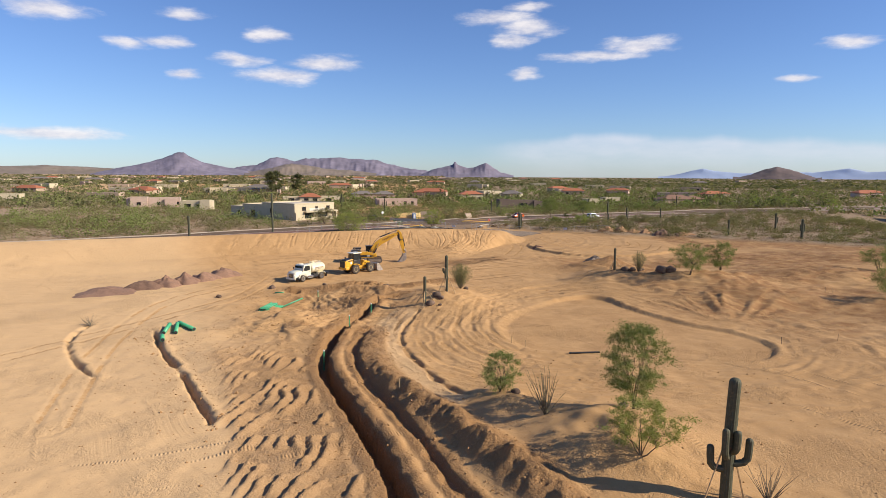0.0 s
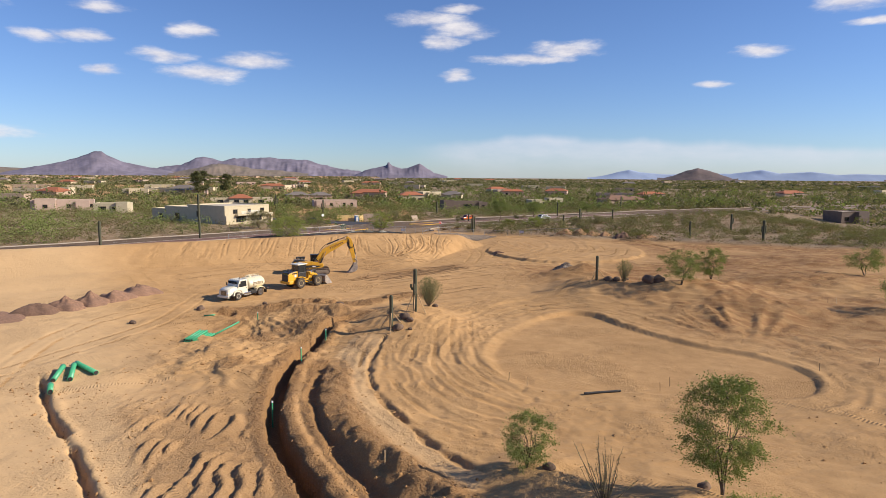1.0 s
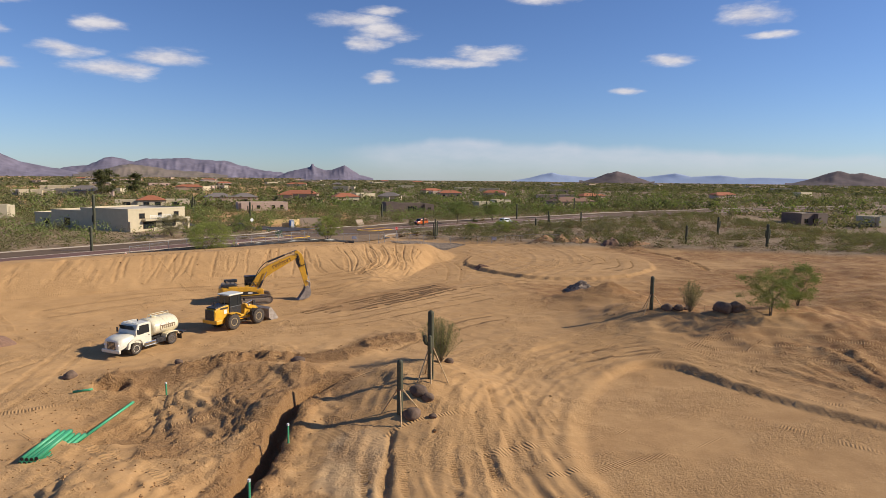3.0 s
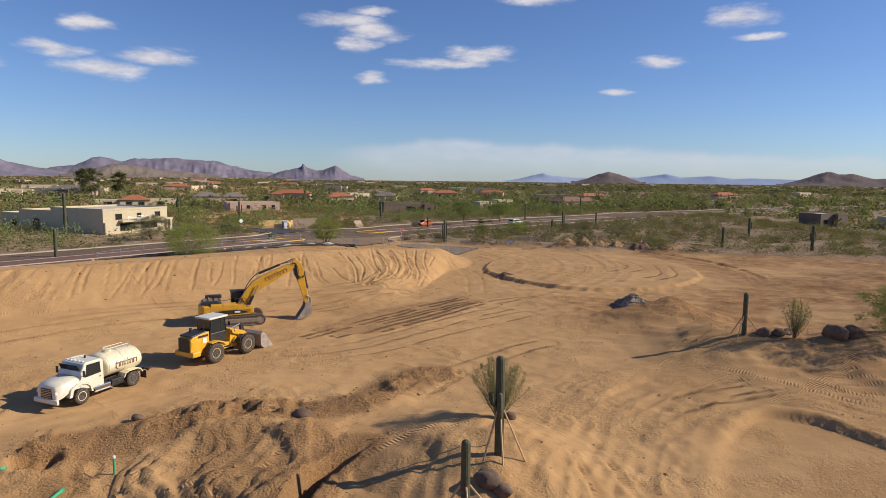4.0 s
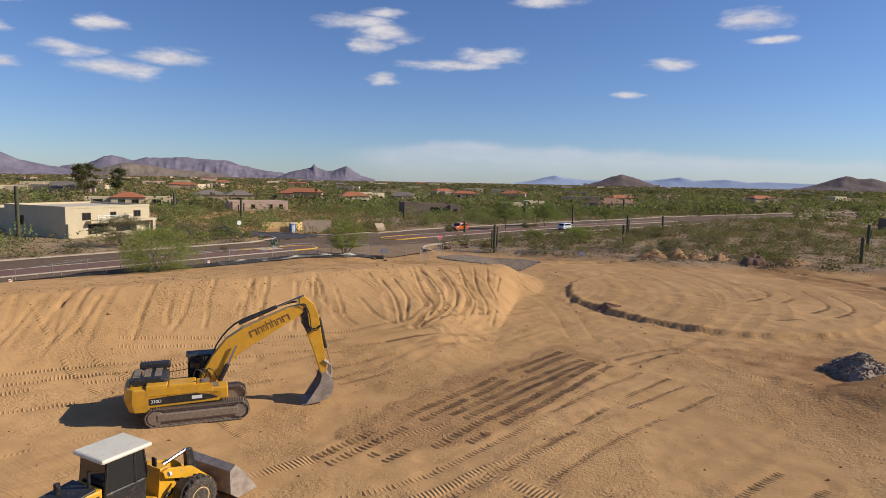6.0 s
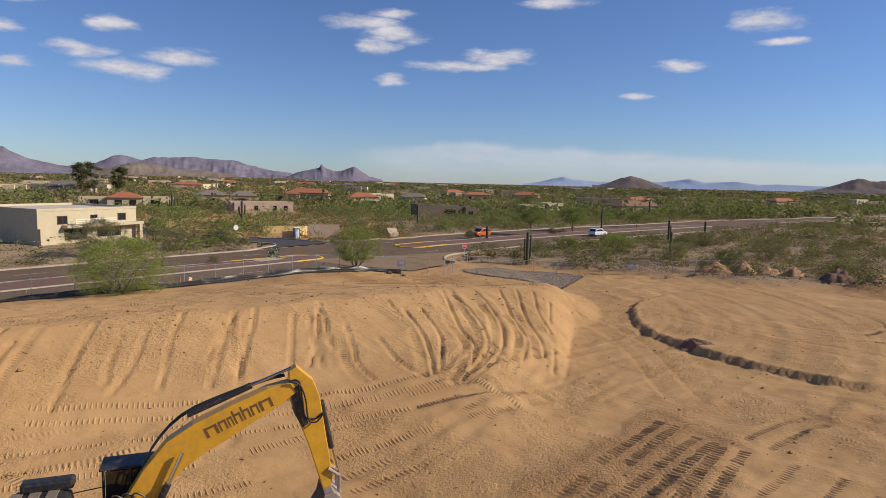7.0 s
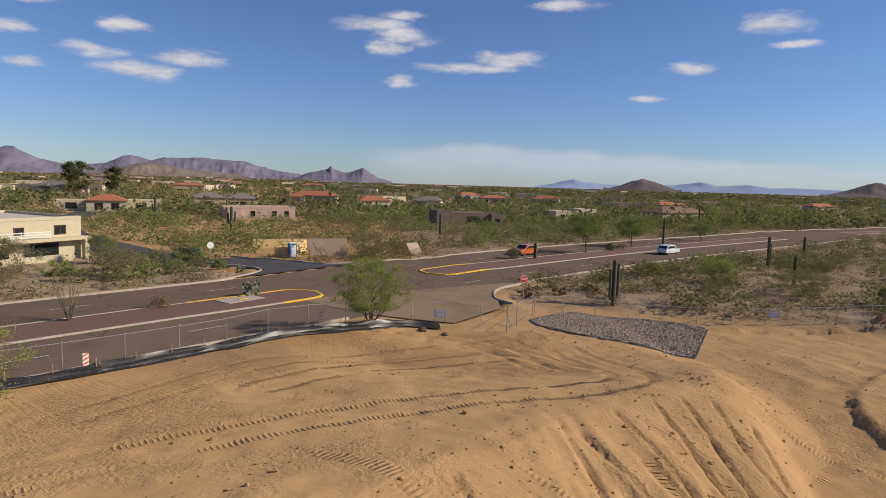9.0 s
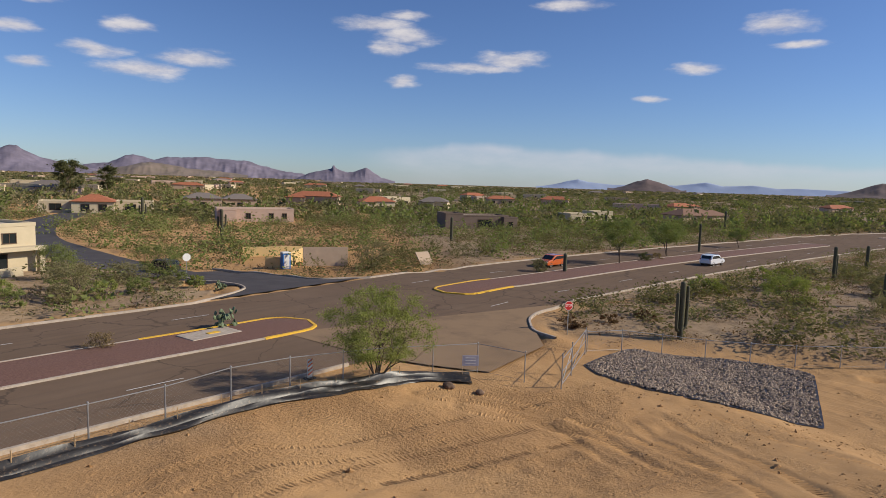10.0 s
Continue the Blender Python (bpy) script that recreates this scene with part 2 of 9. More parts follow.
CAT_YELLOW = plain("machine_yellow", (0.66, 0.335, 0.022), 0.45, vary=0.12, scale=1.6, dirt=(0.40, 0.24, 0.11), dirt_amount=0.34, coat=0.12)
DEERE_YELLOW = plain("loader_yellow", (0.72, 0.37, 0.02), 0.45, vary=0.12, scale=1.6, dirt=(0.40, 0.25, 0.12), dirt_amount=0.32, coat=0.12)
MACHINE_BLACK = plain("machine_black", (0.022, 0.022, 0.024), 0.45, vary=0.3, scale=3, dirt=(0.24, 0.16, 0.09), dirt_amount=0.25)
TRACK_STEEL = plain("track_steel", (0.23, 0.185, 0.145), 0.65, 0.25, vary=0.35, scale=6, dirt=(0.36, 0.25, 0.15), dirt_amount=0.55, bump=0.01, bump_scale=20)
BARE_STEEL = plain("worn_bucket_steel", (0.37, 0.31, 0.26), 0.55, 0.25, vary=0.3, scale=2.2, dirt=(0.20, 0.12, 0.075), dirt_amount=0.35)
CHROME = plain("cylinder_rod", (0.6, 0.6, 0.6), 0.18, 1.0, vary=0.05)
RUBBER = plain("tyre_rubber", (0.035, 0.031, 0.028), 0.85, vary=0.3, scale=4, dirt=(0.26, 0.17, 0.10), dirt_amount=0.5, bump=0.01, bump_scale=25)
TRUCK_CREAM = plain("cream_paint", (0.76, 0.67, 0.46), 0.35, vary=0.06, scale=1.5, dirt=(0.45, 0.32, 0.18), dirt_amount=0.22, coat=0.3)
TRUCK_WHITE = plain("white_paint", (0.73, 0.67, 0.53), 0.35, vary=0.05, scale=1.5, dirt=(0.45, 0.32, 0.18), dirt_amount=0.22, coat=0.3)
DARK_LETTER = plain("brown_lettering", (0.16, 0.075, 0.03), 0.5, vary=0.15)
PALE_LETTER = plain("pale_lettering", (0.75, 0.73, 0.68), 0.5, vary=0.05)
RED_PAINT = plain("red_paint", (0.55, 0.025, 0.02), 0.4, vary=0.08)
ORANGE_PAINT = plain("orange_car_paint", (0.55, 0.11, 0.02), 0.25, vary=0.05, coat=0.8)
SILVER_PAINT = plain("white_car_paint", (0.75, 0.76, 0.78), 0.25, vary=0.03, coat=0.8)
GLASS = glass("dark_glass")
LAMP_CLEAR = plain("lamp_lens", (0.7, 0.7, 0.68), 0.15, vary=0.05)
LAMP_RED = plain("tail_lens", (0.5, 0.02, 0.015), 0.2, vary=0.05)
GREEN_PIPE = plain("green_pvc", (0.065, 0.36, 0.175), 0.4, vary=0.12, scale=3, dirt=(0.4, 0.28, 0.16), dirt_amount=0.15)
WOOD = plain("pale_stake_wood", (0.50, 0.33, 0.17), 0.8, vary=0.25, scale=5)
BLOCK = plain("orange_block", (0.50, 0.19, 0.07), 0.9, vary=0.1)
BARK = plain("bark", (0.12, 0.085, 0.058), 0.95, vary=0.3, scale=6, bump=0.02, bump_scale=20)
CACTUS = plain("saguaro_skin", (0.068, 0.068, 0.038), 0.75, vary=0.22, scale=2.2, bump=0.012, bump_scale=26, dirt=(0.17, 0.13, 0.075), dirt_amount=0.3)
PRICKLY = plain("prickly_pear_skin", (0.13, 0.17, 0.09), 0.7, vary=0.25, scale=4, bump=0.01)
LEAF_FRESH = foliage("mesquite_leaf", (0.19, 0.225, 0.07), (0.35, 0.385, 0.145))
LEAF_YELLOW = foliage("palo_verde_leaf", (0.25, 0.29, 0.075), (0.44, 0.46, 0.15))
LEAF_GREY = foliage("olive_scrub_leaf", (0.24, 0.21, 0.11), (0.385, 0.34, 0.195))
LEAF_OLIVE = foliage("dark_olive_leaf", (0.155, 0.140, 0.066), (0.275, 0.245, 0.122))
LEAF_BROWN = foliage("brown_brush", (0.15, 0.078, 0.046), (0.32, 0.19, 0.112))
LEAF_BROOM = foliage("broom_leaf", (0.225, 0.212, 0.10), (0.355, 0.335, 0.165))
LEAF_DRY = foliage("dry_brush", (0.25, 0.175, 0.095), (0.46, 0.34, 0.2))
LEAF_DARK = foliage("dark_tree_leaf", (0.105, 0.112, 0.052), (0.20, 0.205, 0.10))
LEAF_FAR = foliage("far_tree_leaf", (0.170, 0.164, 0.074), (0.298, 0.284, 0.138))
LEAF_FAR_OLIVE = foliage("far_scrub_leaf", (0.235, 0.200, 0.115), (0.375, 0.320, 0.20))
TWIG = plain("twig", (0.17, 0.135, 0.09), 0.9, vary=0.3, scale=8)
RUST_ROCK = plain("brown_gravel", (0.24, 0.135, 0.085), 0.95, vary=0.3, scale=5, bump=0.06, bump_scale=9, each=0.25)
GREY_ROCK = plain("grey_rock", (0.33, 0.25, 0.18), 0.9, vary=0.25, scale=4, bump=0.02, bump_scale=8, each=0.3)
PILE_ROCK = plain("crushed_rock", (0.25, 0.195, 0.15), 0.95, vary=0.25, scale=5, bump=0.02, bump_scale=9, each=0.25)
BOULDER = plain("desert_boulder", (0.145, 0.092, 0.062), 0.95, vary=0.35, scale=2, bump=0.06, bump_scale=5, each=0.2)
STUCCO_CREAM = plain("cream_stucco", (0.54, 0.45, 0.30), 0.9, vary=0.07, scale=0.8, bump=0.01, bump_scale=30)
STUCCO_TAN = plain("tan_stucco", (0.42, 0.31, 0.22), 0.9, vary=0.08, scale=0.8, bump=0.01, bump_scale=30)
STUCCO_PINK = plain("pink_stucco", (0.50, 0.36, 0.28), 0.9, vary=0.08, scale=0.8, bump=0.01, bump_scale=30)
STUCCO_DARK = plain("dark_stucco", (0.16, 0.115, 0.09), 0.9, vary=0.1, scale=0.8, bump=0.01, bump_scale=30)
STUCCO_YELLOW = plain("yellow_stucco", (0.62, 0.44, 0.20), 0.9, vary=0.08, scale=0.8)
ROOF_TILE = plain("clay_roof_tile", (0.38, 0.13, 0.06), 0.85, vary=0.25, scale=2.5, bump=0.04, bump_scale=6)
ROOF_FLAT = plain("flat_roof", (0.56, 0.48, 0.37), 0.9, vary=0.12, scale=1.0)
ROOF_GREY = plain("grey_roof_tile", (0.20, 0.165, 0.14), 0.85, vary=0.2, scale=2.5)
TIMBER = plain("dark_timber", (0.10, 0.06, 0.035), 0.8, vary=0.2, scale=3)
BLUE_PLASTIC = plain("blue_plastic", (0.05, 0.16, 0.42), 0.5, vary=0.1)

# ---- the lie of the land ----
def lattice(ix, iy, k):
    n = (ix.astype(np.int64) * 374761393 + iy.astype(np.int64) * 668265263 + k * 1274126177) & 0xFFFFFFFF
    n = ((n ^ (n >> 13)) * 1274126177) & 0xFFFFFFFF
    return ((n ^ (n >> 16)) & 0xFFFF) / 32767.5 - 1.0


def vnoise(x, y, size, k=0):
    """Smooth noise from -1 to 1 with features of that size in metres."""
    x, y = np.asarray(x, float) / size, np.asarray(y, float) / size
    ix, iy = np.floor(x), np.floor(y)
    u, v = x - ix, y - iy
    u, v = u * u * u * (u * (u * 6 - 15) + 10), v * v * v * (v * (v * 6 - 15) + 10)
    a, b = lattice(ix, iy, k), lattice(ix + 1, iy, k)
    c, d = lattice(ix, iy + 1, k), lattice(ix + 1, iy + 1, k)
    return (a * (1 - u) + b * u) * (1 - v) + (c * (1 - u) + d * u) * v


def fbm(x, y, size, k=0, octaves=4):
    total, gain = 0.0, 1.0
    for i in range(octaves):
        total = total + gain * vnoise(x, y, size / 2 ** i, k + 7 * i)
        gain *= 0.5
    return total


def step(x, a, b):
    t = np.clip((x - a) / (b - a), 0, 1)
    return t * t * (3 - 2 * t)


def rounded(points, closed=False, n=6):
    """A smooth line through the given corners."""
    p = [np.array(q, float) for q in points]
    p = [p[-1]] + p + [p[0], p[1]] if closed else [2 * p[0] - p[1]] + p + [2 * p[-1] - p[-2]]
    out = []
    for a, b, c, d in zip(p, p[1:], p[2:], p[3:]):
        for i in range(n):
            t = i / n
            out.append(0.5 * (2 * b + (c - a) * t + (2 * a - 5 * b + 4 * c - d) * t * t + (3 * b - a - 3 * c + d) * t ** 3))
    if not closed:
        out.append(p[-2])
    return np.array(out)


def line_distance(x, y, line, reach=None):
    """Distance to a line, the side (positive on its left) and the length along it; beyond reach only that it is far."""
    if reach is not None:
        lo, hi = line.min(axis=0) - reach, line.max(axis=0) + reach
        near = (x > lo[0]) & (x < hi[0]) & (y > lo[1]) & (y < hi[1])
        out = [np.full(np.shape(x), 1e9), np.zeros(np.shape(x)), np.zeros(np.shape(x))]
        if near.any():
            for whole, got in zip(out, line_distance(x[near], y[near], line)):
                whole[near] = got
        return tuple(out)
    best = np.full(np.shape(x), 1e9)
    side, along = np.zeros(np.shape(x)), np.zeros(np.shape(x))
    run = 0.0
    for a, b in zip(line[:-1], line[1:]):
        e = b - a
        size = math.hypot(*e)
        t = np.clip(((x - a[0]) * e[0] + (y - a[1]) * e[1]) / size ** 2, 0, 1)
        px, py = x - a[0] - t * e[0], y - a[1] - t * e[1]
        d = np.hypot(px, py)
        nearer = d < best
        best = np.where(nearer, d, best)
        side = np.where(nearer, np.sign(e[0] * py - e[1] * px), side)
        along = np.where(nearer, run + t * size, along)
        run += size
    return best, side, along


def blob_distance(x, y, line, reach=None):
    """Distance to a closed outline, negative inside it; beyond reach only that it is far."""
    if reach is not None:
        lo, hi = line.min(axis=0) - reach, line.max(axis=0) + reach
        near = (x > lo[0]) & (x < hi[0]) & (y > lo[1]) & (y < hi[1])
        out = [np.full(np.shape(x), 1e9), np.zeros(np.shape(x))]
        if near.any():
            for whole, got in zip(out, blob_distance(x[near], y[near], line)):
                whole[near] = got
        return tuple(out)
    ring = np.vstack([line, line[:1]])
    d, _, along = line_distance(x, y, ring)
    inside = np.zeros(np.shape(x), bool)
    for a, b in zip(ring[:-1], ring[1:]):
        cut = ((a[1] > y) != (b[1] > y)) & (x < (b[0] - a[0]) * (y - a[1]) / (b[1] - a[1] + 1e-12) + a[0])
        inside ^= cut
    return np.where(inside, -d, d), along


CREST = rounded([(-150, 74), (-110, 95), (-78, 108), (-45, 122), (-33, 126.8), (-21, 132.3), (-12, 136.0), (-6, 138.6), (-1, 141.2), (4, 144.5), (8, 146.6), (11.6, 148.6), (14.2, 151), (15.8, 156), (15.2, 162), (12.4, 168), (8, 173)])
POND = rounded([(6.5, 66.5), (7.5, 72.5), (12.3, 80.5), (19, 85.8), (22.6, 84.5), (24.2, 79), (27.6, 71.6), (32.1, 66.5), (33.2, 60.8), (29, 56), (21.9, 56.3), (14.7, 58.5), (8.5, 60)], True)
GREEN = rounded([(22.6, 149.8), (19.8, 143.2), (19.9, 138.6), (21.7, 133.2), (25.4, 128), (32, 124.9), (41, 126.2), (49.5, 132.8), (52.8, 142), (51.7, 152), (42.8, 159.6), (33.5, 158), (26.5, 154)], True)
EAST_CUT = rounded([(30, 169), (42, 166.5), (50, 163.5), (56.7, 157), (60.5, 147), (60, 137), (57, 129)])
TRENCH = rounded([(-5.2, 85.8), (-7.6, 83.2), (-9.6, 77), (-11.2, 69.5), (-11.2, 60), (-10.2, 53), (-7.1, 45.2), (-4.1, 37.4), (-1.8, 30.8), (1.4, 21)])
DITCH = rounded([(-8.6, 69), (-8.3, 58.8), (-6.5, 51.2), (-3.1, 43.3), (-0.6, 36.8), (0.7, 33), (2.0, 30), (5, 22)])
SPOIL = rounded([(-7.4, 66), (-6.8, 58), (-4.7, 51), (-1.6, 45), (1.1, 40), (3.1, 35.8), (5.4, 31.8), (8, 26)])
BREAK = rounded([(-21, 89.5), (-16, 91.0), (-12, 92.6), (-7.5, 91.6), (-4, 92.8), (-1.2, 95.6), (1.4, 97.2)])
CUT = rounded([(-31.0, 66.2), (-30.2, 64.5), (-26.1, 57.4), (-22.1, 51.6), (-18.8, 46.2), (-15.6, 41.0)])
PATH_EDGE = rounded([(-2.8, 75), (-4.2, 68), (-3.7, 60), (-0.6, 50.8), (2.2, 44.8)])
SHORT_CUT = rounded([(-39.4, 68.3), (-38.1, 62.8), (-35.1, 57.5), (-31.4, 53.0), (-28.9, 50.6)])
ROAD = rounded([(-420, -28), (-260, 34), (-140, 92), (-70, 134), (-46.3, 153), (-22.0, 172.3), (-7.4, 183.5), (10.9, 199.6), (18.6, 204.7), (50.7, 225.3), (110.4, 258.2), (165, 283), (260, 316), (420, 352), (900, 410)])
# lines along which machines went, the distance between their two tracks, the width and the spacing of their cleats
WORN = rounded([(-6.4, 112.7), (-1.2, 117.4), (7.6, 124.1), (11.8, 126.8), (12.9, 122.6), (12.0, 120.6), (7.2, 116.3), (2.3, 111.4), (-3, 109.5)], True)
TRACKS = [
    ([(-7.5, 109.6), (-4.2, 112.3), (1.6, 117.2), (6.0, 120.9), (11.0, 124.7)], 0.9, 0.6, 0.30), ([(-5.0, 109.4), (-1.7, 112.1), (4.7, 117.4), (11.6, 122.4)], 0.9, 0.6, 0.30), ([(-2.6, 109.1), (0.4, 111.5), (5.2, 115.3), (12.1, 121.0)], 1.0, 0.6, 0.30),
    ([(-8.8, 104.8), (-2.5, 106.6), (7.7, 114.0), (14.5, 118.3)], 1.9, 0.5, 0.24), ([(13.8, 121.4), (16.9, 122.8), (19.0, 123.4)], 1.2, 0.5, 0.24),
    ([(-7.5, 103.0), (-1.0, 105.0), (6.0, 110.0), (15.5, 115.0)], 1.9, 0.45, 0.24), ([(-0.4, 93.9), (3.8, 98.1), (9.6, 102.3), (13, 104)], 1.9, 0.55, 0.24),
    ([(-20, 126.0), (-6.2, 128.4), (-3.6, 129.0), (-1.2, 129.8), (0.9, 130.8), (4.0, 133.0)], 1.0, 0.5, 0.22), ([(-14, 125.0), (-6.3, 126.8), (-3.1, 127.5), (2, 129)], 1.3, 0.5, 0.22), ([(-6.4, 120.4), (-2.2, 123.2), (1.6, 126.6), (4.9, 128.7)], 1.3, 0.55, 0.26),
    ([(-40, 115), (-28, 119.5), (-20.2, 122.6), (-16.6, 123.4), (-12, 124.6)], 1.6, 0.5, 0.2),
    ([(-34, 112.5), (-24, 118), (-16, 121), (-12, 121.7), (-6.2, 124.2), (2, 127.5)], 2.2, 0.55, 0.2), ([(-16, 148), (-8.7, 156.9), (-4.7, 158.6), (0.3, 161.3), (7, 164.5)], 1.9, 0.5, 0.25),
    ([(-9, 151), (-3.8, 156), (0.5, 158.5), (5, 161)], 2.0, 0.55, 0.2),
    ([(-30, 133), (-20, 139), (-9, 144.5), (-1, 147), (6, 148.5), (10, 152), (10.5, 162)], 2.0, 0.55, 0.2), ([(2, 164.4), (5, 163), (7.6, 160.2), (8.4, 155.5)], 1.6, 0.5, 0.2),
    ([(0, 166.2), (3, 165.4), (6.0, 162.4), (6.8, 157)], 1.6, 0.5, 0.2), ([(-3.5, 74), (-4.0, 66), (-1.5, 56), (2, 51.6)], 2.0, 0.5, 0.22),
    ([(3.5, 76), (3.0, 68), (4.5, 61), (7, 57.6)], 2.2, 0.5, 0.22), ([(6, 82), (4.8, 74), (4.6, 66), (7, 60)], 1.9, 0.45, 0.24), ([(1, 72), (0.4, 65), (2.5, 58), (6, 54)], 2.0, 0.5, 0.22),
    ([(15, 88), (22, 90), (32, 88), (40, 82), (46, 76)], 2.0, 0.55, 0.22), ([(18, 89), (27, 89), (34, 84), (38, 77), (38, 70)], 2.0, 0.55, 0.22), 
    ([(25, 111), (30, 107), (36, 106)], 1.8, 0.5, 0.22), ([(-17, 82), (-12, 84), (-9, 90), (-10, 96)], 1.8, 0.5, 0.22), ([(14, 128), (17, 140), (16.5, 152), (15, 164)], 2.0, 0.5, 0.24),
    ([(25, 152), (27, 140), (34, 131), (44, 133), (49, 142)], 2.2, 0.5, 0.22), ([(30, 156), (31, 144), (36, 137), (43, 140), (45, 148)], 2.2, 0.5, 0.22),
    ([(-40, 56), (-33, 72), (-28, 84), (-27, 100)], 2.0, 0.5, 0.24), ([(-26, 40), (-33, 60), (-36, 80), (-30, 96)], 2.0, 0.5, 0.24)]
RUTS = [(rounded(points), gauge, width, gap) for points, gauge, width, gap in TRACKS]
wander = random.Random(12)
# the grooves that blades and tracks left at the bank's eastern end
for groove in (
        [(5.6, 145.2), (5.85, 141.8), (5.8, 138.1), (4.6, 134.2), (2.5, 130.9), (0.9, 129.4)], [(3.2, 143.1), (3.95, 139.7), (4.0, 135.9), (3.1, 133.1), (0.8, 129.6)],
        [(2.6, 143.6), (2.3, 137.3), (2.7, 133.9), (1.5, 130.7)], [(8.1, 146.3), (7.4, 140.3), (7.2, 136.8), (5.6, 132.9)], [(9.9, 147.0), (8.65, 141.1), (8.4, 137.1), (7.7, 134.4)],
        [(11.5, 147.2), (10.2, 142.3), (9.9, 138.8)], [(12.4, 145.5), (10.5, 140.7)], [(9.0, 135.9), (7.6, 132.6)], [(-2.35, 139.7), (-1.8, 137.2)],
        [(-5.6, 136.5), (-5.2, 133.4), (-5.0, 131.6), (-4.2, 130.0)], [(-3.5, 134.3), (-2.4, 131.5), (-1.2, 130.1)], [(-1.3, 138.4), (-0.6, 135.3), (-0.5, 132.7), (-0.7, 130.4)], [(0.0, 138.9), (0.6, 135.0), (-0.2, 130.8)]):
    RUTS.append((rounded(groove), 0.0, 0.21, 0.19))
    if len(groove) > 3:
        RUTS.append((rounded(np.array(groove)[1:] - np.array([0.62, 0.0])), 0.0, 0.56, 0.17))
for i in range(46):
    o = wander.uniform(4, 42)
    top, foot, lean = wander.uniform(-1.8, 0.6), wander.uniform(-8.2, -4.0), wander.uniform(-0.9, 0.9)
    bx, by = -2.0 - o, 139.6 - 0.37 * o
    RUTS.append((rounded([(bx, by + top), (bx + 0.35 * lean + wander.uniform(-0.2, 0.2), by + 0.5 * (top + foot)), (bx + lean, by + foot)]), 0.0, wander.choice((0.18, 0.20, 0.21, 0.34)), 0.18))
# x, y, radius across, radius along, height
SWELLS = [(0.3, 81.8, 5.6, 8.0, 2.0), (4.6, 44.5, 4.0, 3.4, 1.1), (10.6, 37.4, 6.6, 6.6, 2.4), (27.5, 98.0, 7.0, 8.0, 2.0), (44, 83.5, 10, 6, 1.2),
          (39.5, 92, 10.5, 7.0, 2.4), (61, 98, 16, 11, 1.5), (79, 120, 16, 13, 1.1),
          (-12.5, 89.5, 3.4, 1.6, 0.7), (-4.2, 92.3, 2.6, 1.4, 0.6), (-7.8, 88.2, 2.0, 1.6, 0.8), (-17.5, 86.0, 3.2, 1.4, 0.35), (64, 80, 10, 8, 1.6),
          (-24, 78.5, 4.5, 1.2, 0.3), (-15, 66, 5, 5, 0.4)]


# ground under the side street's mouth and the driveway
PAVED = [np.array([(-15.5, 193.5), (4.5, 211), (-2, 207.2), (-7, 206.4), (-13, 210.6), (-18, 213.2), (-22, 207.5), (-14.4, 202.4), (-12.9, 199.5), (-14.1, 196.1)], float),
         np.array([(-6, 182), (17, 189.5), (13.2, 186.3), (11.2, 182.1), (10.8, 180.0), (11.4, 177.6), (9.2, 174.5), (4.5, 170), (1, 171.8), (-4.5, 176.5)], float)]


